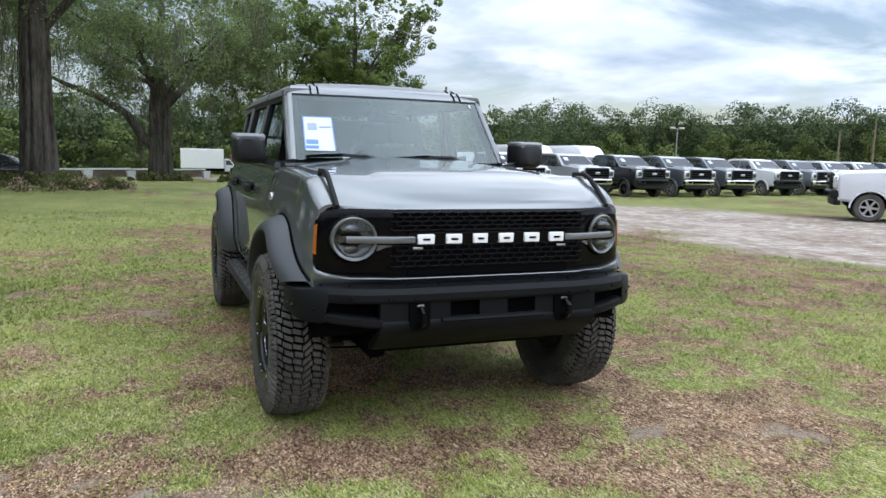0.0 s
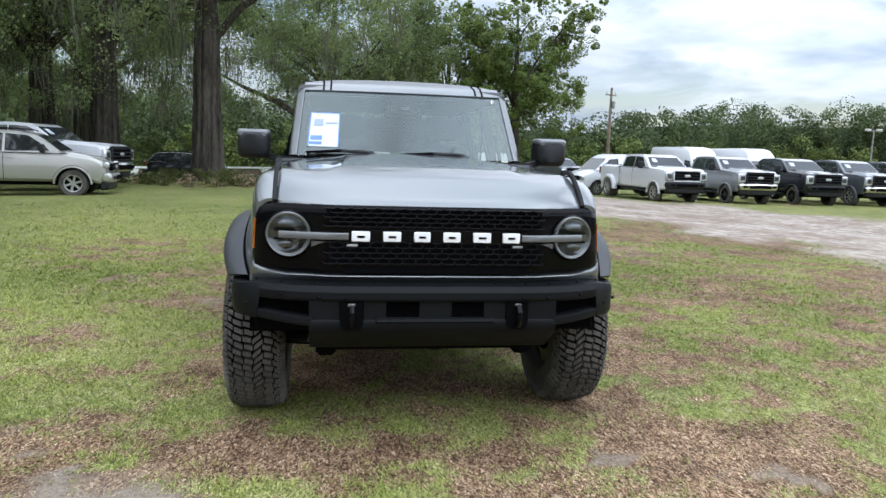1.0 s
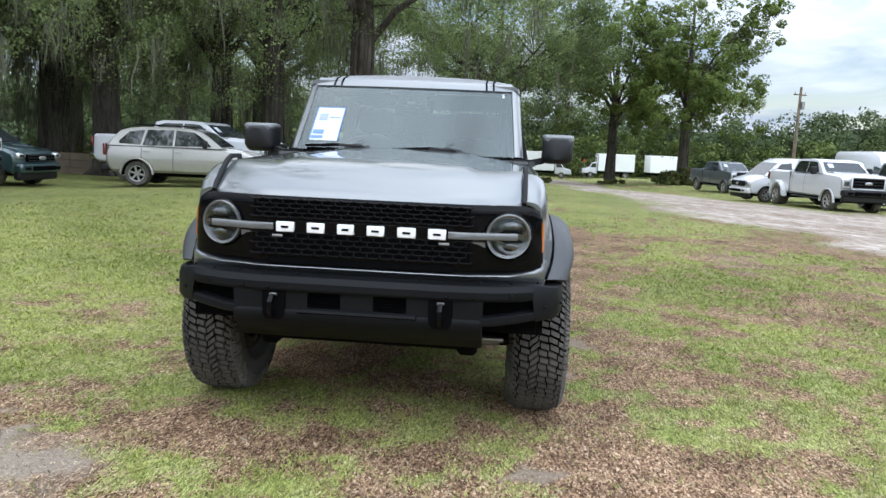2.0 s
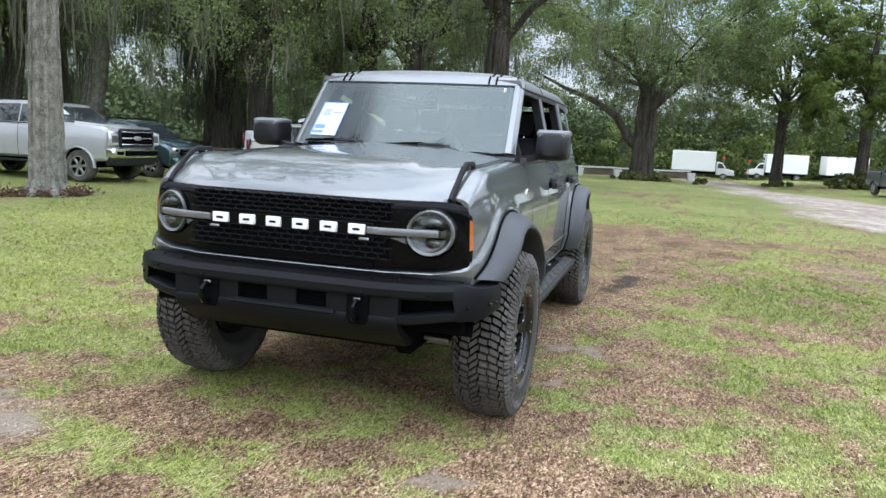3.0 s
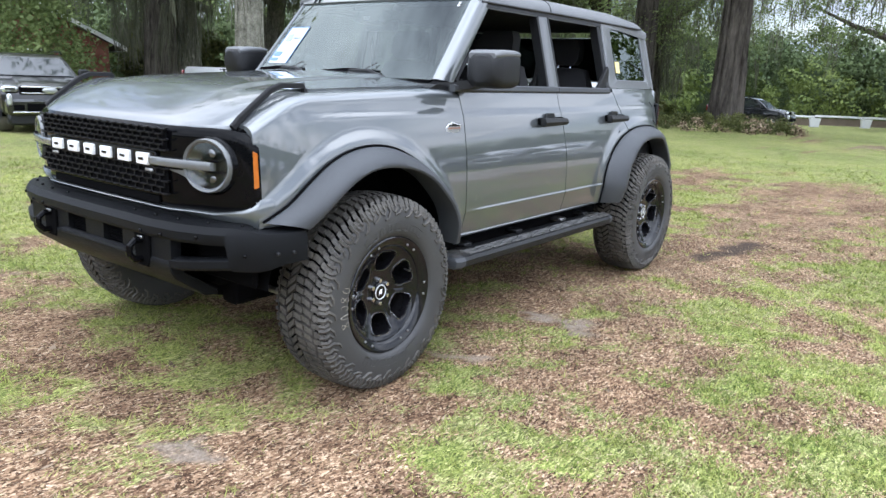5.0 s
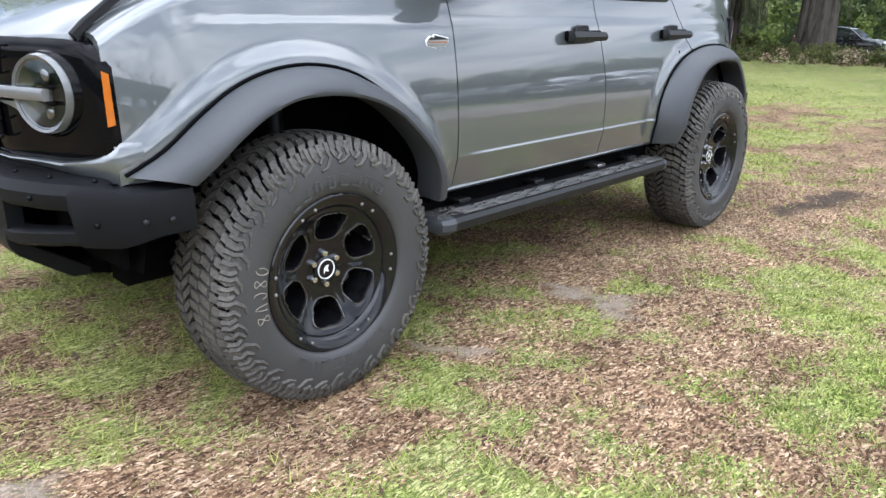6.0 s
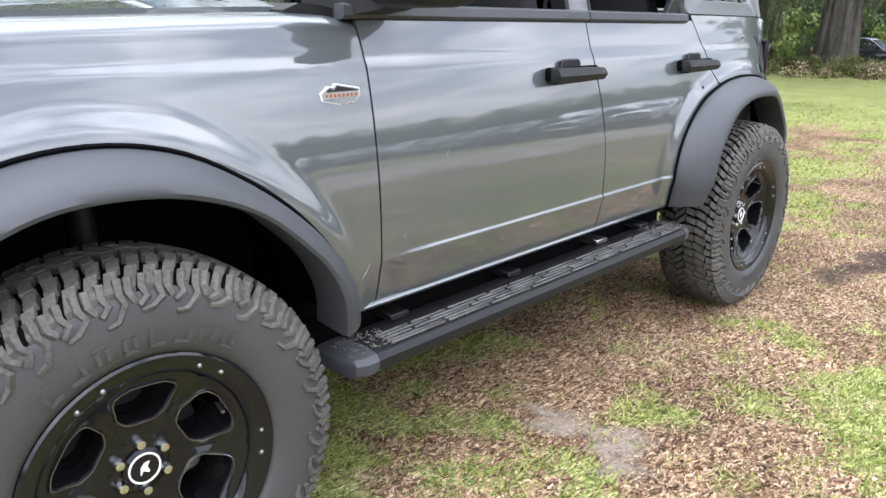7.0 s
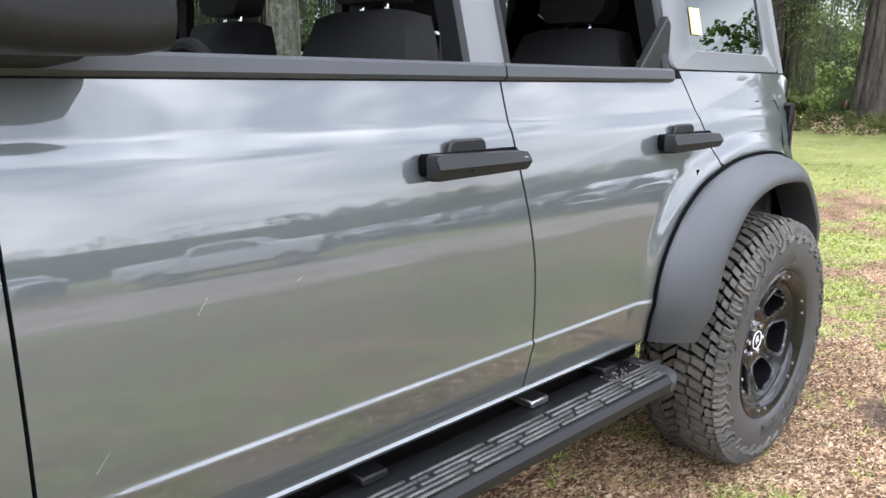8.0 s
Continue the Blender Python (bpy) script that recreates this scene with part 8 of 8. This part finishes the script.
bush("shrubs", "shrubs under the mossy trees", [(-20, 30, 6, 1.4, 60), (-28, 24, 6, 1.4, 60), (-26, 16, 3, 1.2, 30), (-34, 14, 4, 1.6, 40), (-30, 4, 5, 1.5, 40), (-14, 34, 4, 1.4, 40)], 8, 0.16, BRUSH, 50)
bush("thicket", "dense dark evergreen thicket beside a brick house", [(-30.5, 18.6, 2.2, 4.4, 120), (-27.5, 19.0, 1.6, 3.2, 60)], 12, 0.16, BRUSH, 60)
bush("leafy_shrub", "tall leafy shrub growing before a brick house", [(-24.5, 9.3, 2.0, 5.6, 170)], 14, 0.10, LEAF, 80)
# mulch ring and roots at the pale tree
bush("mulch", "brown mulch and leaf litter round a tree", [(-10.4, 8.1, 0.9, 0.05, 60)], 9, 0.04, MULCH, 60)


# ---- hedge and woods in the distance ----
def far_woods():
    """Two ranks of crowns round the place, and behind them a wall coloured as the shaded depth of the wood."""
    rng = random.Random(77)
    c, r, hearts = [], [], []
    c2, r2, hearts2 = [], [], []
    c3, r3, hearts3 = [], [], []
    wall_v, wall_f = [], []

    def edge(deg):
        rad = float(np.interp(deg, [-180, -120, -80, -50, -25, -8, 4, 14, 24, 34, 60, 90, 130, 180], [120, 110, 62, 60, 70, 100, 104, 112, 118, 165, 175, 120, 115, 120]))
        top = float(np.interp(deg, [-180, -80, -30, -8, 4, 14, 20, 30, 60, 90, 180], [14, 14, 13, 10.5, 11, 10, 9.5, 14, 17, 14, 14]))
        return rad, top

    deg = -180.0
    while deg < 180:
        rad, top = edge(deg)
        near = float(np.interp(deg, [-130, -110, -35, -20], [0.0, 1.0, 1.0, 0.0]))
        for rank in range(3):
            a = math.radians(deg + rng.uniform(-1.2, 1.2))
            q = rad + (-4.5, 0.0, 5.0)[rank] + rng.uniform(-1.5, 1.5)
            tall = top * (rng.uniform(0.34, 0.62), rng.uniform(0.70, 0.94), rng.uniform(0.86, 1.10))[rank] * (1 - 0.42 * near)
            wide = rng.uniform(2.3, 4.2) * (0.85, 1.1, 1.3)[rank]
            x, y = q * math.sin(a), q * math.cos(a)
            h = float(height(x, y))
            low = tall * (0.05, 0.25, 0.35)[rank]
            zc, zr = h + (tall + low) / 2, (tall - low) / 2
            for _ in range(int((10 + 3.2 * zr) * (1.0, 1.35, 1.7)[rank] * (1.0 if -110 < deg < 58 else 0.15))):
                u, v = rng.uniform(0, 2 * math.pi), rng.uniform(-0.9, 1)
                k = math.sqrt(1 - v * v) * rng.uniform(0.7, 1.1)
                close = near > 0.3
                (c2 if close else c if rank else c3).append((x + math.cos(u) * k * wide, y + math.sin(u) * k * wide, zc + v * zr))
                (r2 if close else r if rank else r3).append(rng.uniform(0.75, 1.5) * (0.6 + wide / 7))
                (hearts2 if close else hearts if rank else hearts3).append((x, y, zc - 0.3 * zr))
        deg += math.degrees(3.6 / rad)
    # wall that plugs gaps between crowns, the wood's inner shade in its colour
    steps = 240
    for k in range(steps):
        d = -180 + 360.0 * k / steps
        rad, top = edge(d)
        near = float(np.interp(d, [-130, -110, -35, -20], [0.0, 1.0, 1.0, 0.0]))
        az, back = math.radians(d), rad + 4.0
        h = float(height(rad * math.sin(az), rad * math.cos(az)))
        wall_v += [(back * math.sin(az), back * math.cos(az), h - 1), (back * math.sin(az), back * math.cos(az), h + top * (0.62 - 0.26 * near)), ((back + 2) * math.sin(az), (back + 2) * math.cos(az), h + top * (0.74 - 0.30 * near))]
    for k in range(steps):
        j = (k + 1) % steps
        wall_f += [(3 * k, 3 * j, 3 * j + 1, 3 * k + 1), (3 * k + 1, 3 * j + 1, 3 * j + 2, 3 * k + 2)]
    tagged(new("far_woods", crown_mesh("far_woods", c, r, hearts, 35, 0.33, LEAF_FAR, 78)), "unbroken green wood edge in the distance", "woods", kind="stuff")
    tagged(new("hedge", crown_mesh("hedge", c3, r3, hearts3, 46, 0.28, LEAF_HEDGE, 80)), "yellow-green bushes along the wood edge", "hedge", kind="stuff")
    tagged(new("thicket", crown_mesh("thicket", c2, r2, hearts2, 40, 0.30, LEAF_FAR, 79)), "tangled green thicket behind the lawn", "woods", kind="stuff")
    tagged(new("backdrop", fast_mesh("backdrop", np.array(wall_v), np.array(wall_f), WOOD_SHADE, True)), "plain wall coloured as the shaded depth of the far woods", "woods", kind="structure")


far_woods()


# ---- grass and litter near the car ----
def near_weight(x, y):
    """1 on the ground round the car, falling off outwards."""
    dx = np.maximum(np.maximum(-3.0 - x, x - 4.2), 0)
    dy = np.maximum(np.maximum(-2.8 - y, y - 4.5), 0)
    return np.exp(-np.hypot(dx, dy) / 2.8)


def scatter(n, seed, keep):
    rs = np.random.RandomState(seed)
    x, y = rs.uniform(-9, 11, 6 * n), rs.uniform(-4.5, 14, 6 * n)
    w = near_weight(x, y) * keep(x, y)
    ok = rs.rand(6 * n) < w
    return x[ok][:n], y[ok][:n], rs


def grass():
    x, y, rs = scatter(76000, 31, lambda x, y: np.clip(cover(x, y) * 1.25 + 0.06, 0, 1) * (0.12 + ease(patches(x, y, 0.055, 16), 0.25, 0.65)) * (1 - drive_mask(x, y)) * (1 - wet_rut(x, y)))
    per = 6
    n = len(x) * per
    bx, by = np.repeat(x, per) + rs.normal(size=n) * 0.014, np.repeat(y, per) + rs.normal(size=n) * 0.014
    z = soil_level(bx, by)
    a = rs.uniform(0, 2 * math.pi, n)
    ln = rs.uniform(0.018, 0.062, n) * np.repeat(rs.uniform(0.6, 1.3, len(x)), per)
    rise = rs.uniform(0.12, 0.75, n)
    w = rs.uniform(0.0011, 0.0024, n) * (1 + 0.22 * np.hypot(bx - 1, by + 1))
    dx, dy = np.cos(a), np.sin(a)
    flat = np.sqrt(1 - rise**2) * ln
    base = np.stack([bx, by, z - 0.002], -1)
    side = np.stack([-dy * w, dx * w, np.zeros(n)], -1)
    tip = base + np.stack([dx * flat, dy * flat, rise * ln], -1)
    vs = np.stack([base - side, base + side, tip], 1).reshape(-1, 3)
    tagged(new("grass", fast_mesh("grass", vs, np.arange(3 * n).reshape(-1, 3), GRASS)), "short patchy mown grass round the car", "grass", kind="stuff")


def litter():
    x, y, rs = scatter(95000, 32, lambda x, y: np.clip(1.08 - 0.95 * cover(x, y), 0.08, 1) * (1 - 0.45 * sand_at(x, y)) * (1 - drive_mask(x, y)) * (1 - wet_rut(x, y)))
    n = len(x)
    z = soil_level(x, y) + rs.uniform(0.0, 0.006, n)
    a = rs.uniform(0, 2 * math.pi, n)
    s = rs.uniform(0.0016, 0.0052, n) * np.where(rs.rand(n) < 0.004, 4.0, 1.0) * (1 + 0.12 * np.hypot(x - 1, y + 1))
    u = np.stack([np.cos(a), np.sin(a), rs.uniform(-0.3, 0.3, n)], -1) * s[:, None] * 1.6
    w = np.stack([-np.sin(a), np.cos(a), rs.uniform(-0.3, 0.3, n)], -1) * s[:, None] * rs.uniform(0.25, 0.7, (n, 1))
    p = np.stack([x, y, z + 0.002], -1)
    vs = np.stack([p - u, p + w, p + u + [0, 0, 0.004], p - w], 1).reshape(-1, 3)
    tagged(new("leaf_litter", fast_mesh("leaf_litter", vs, np.arange(4 * n).reshape(-1, 4), LITTER)), "dry brown leaf litter and bark crumbs", "leaf litter", kind="stuff")


def dry_stalks():
    """Flattened straw-coloured stalks lying over grass and soil."""
    x, y, rs = scatter(165000, 33, lambda x, y: (1.2 - 0.65 * cover(x, y)) * (0.1 + ease(patches(x, y, 0.07, 17), 0.3, 0.7)) * (0.15 + 0.85 * ease(patches(x, y, 0.45, 15), 0.30, 0.62)) * (1 - 0.7 * sand_at(x, y)) * (1 - drive_mask(x, y)) * (1 - wet_rut(x, y)))
    n = len(x)
    z = soil_level(x, y) + rs.uniform(0.002, 0.012, n)
    a = rs.uniform(0, 2 * math.pi, n)
    far = 1 + 0.16 * np.hypot(x - 1, y + 1)
    s = rs.uniform(0.006, 0.020, n) * (0.8 + 0.2 * far)
    u = np.stack([np.cos(a), np.sin(a), rs.uniform(-0.25, 0.25, n)], -1) * s[:, None]
    w = np.stack([-np.sin(a), np.cos(a), np.zeros(n)], -1) * (rs.uniform(0.0008, 0.0018, n) * far)[:, None]
    p = np.stack([x, y, z], -1)
    vs = np.stack([p - u - w, p - u + w, p + u], 1).reshape(-1, 3)
    tagged(new("dry_grass", fast_mesh("dry_grass", vs, np.arange(3 * n).reshape(-1, 3), STRAW)), "dry straw-coloured grass stalks lying on the soil", "grass", kind="stuff")


grass()
dry_stalks()
litter()
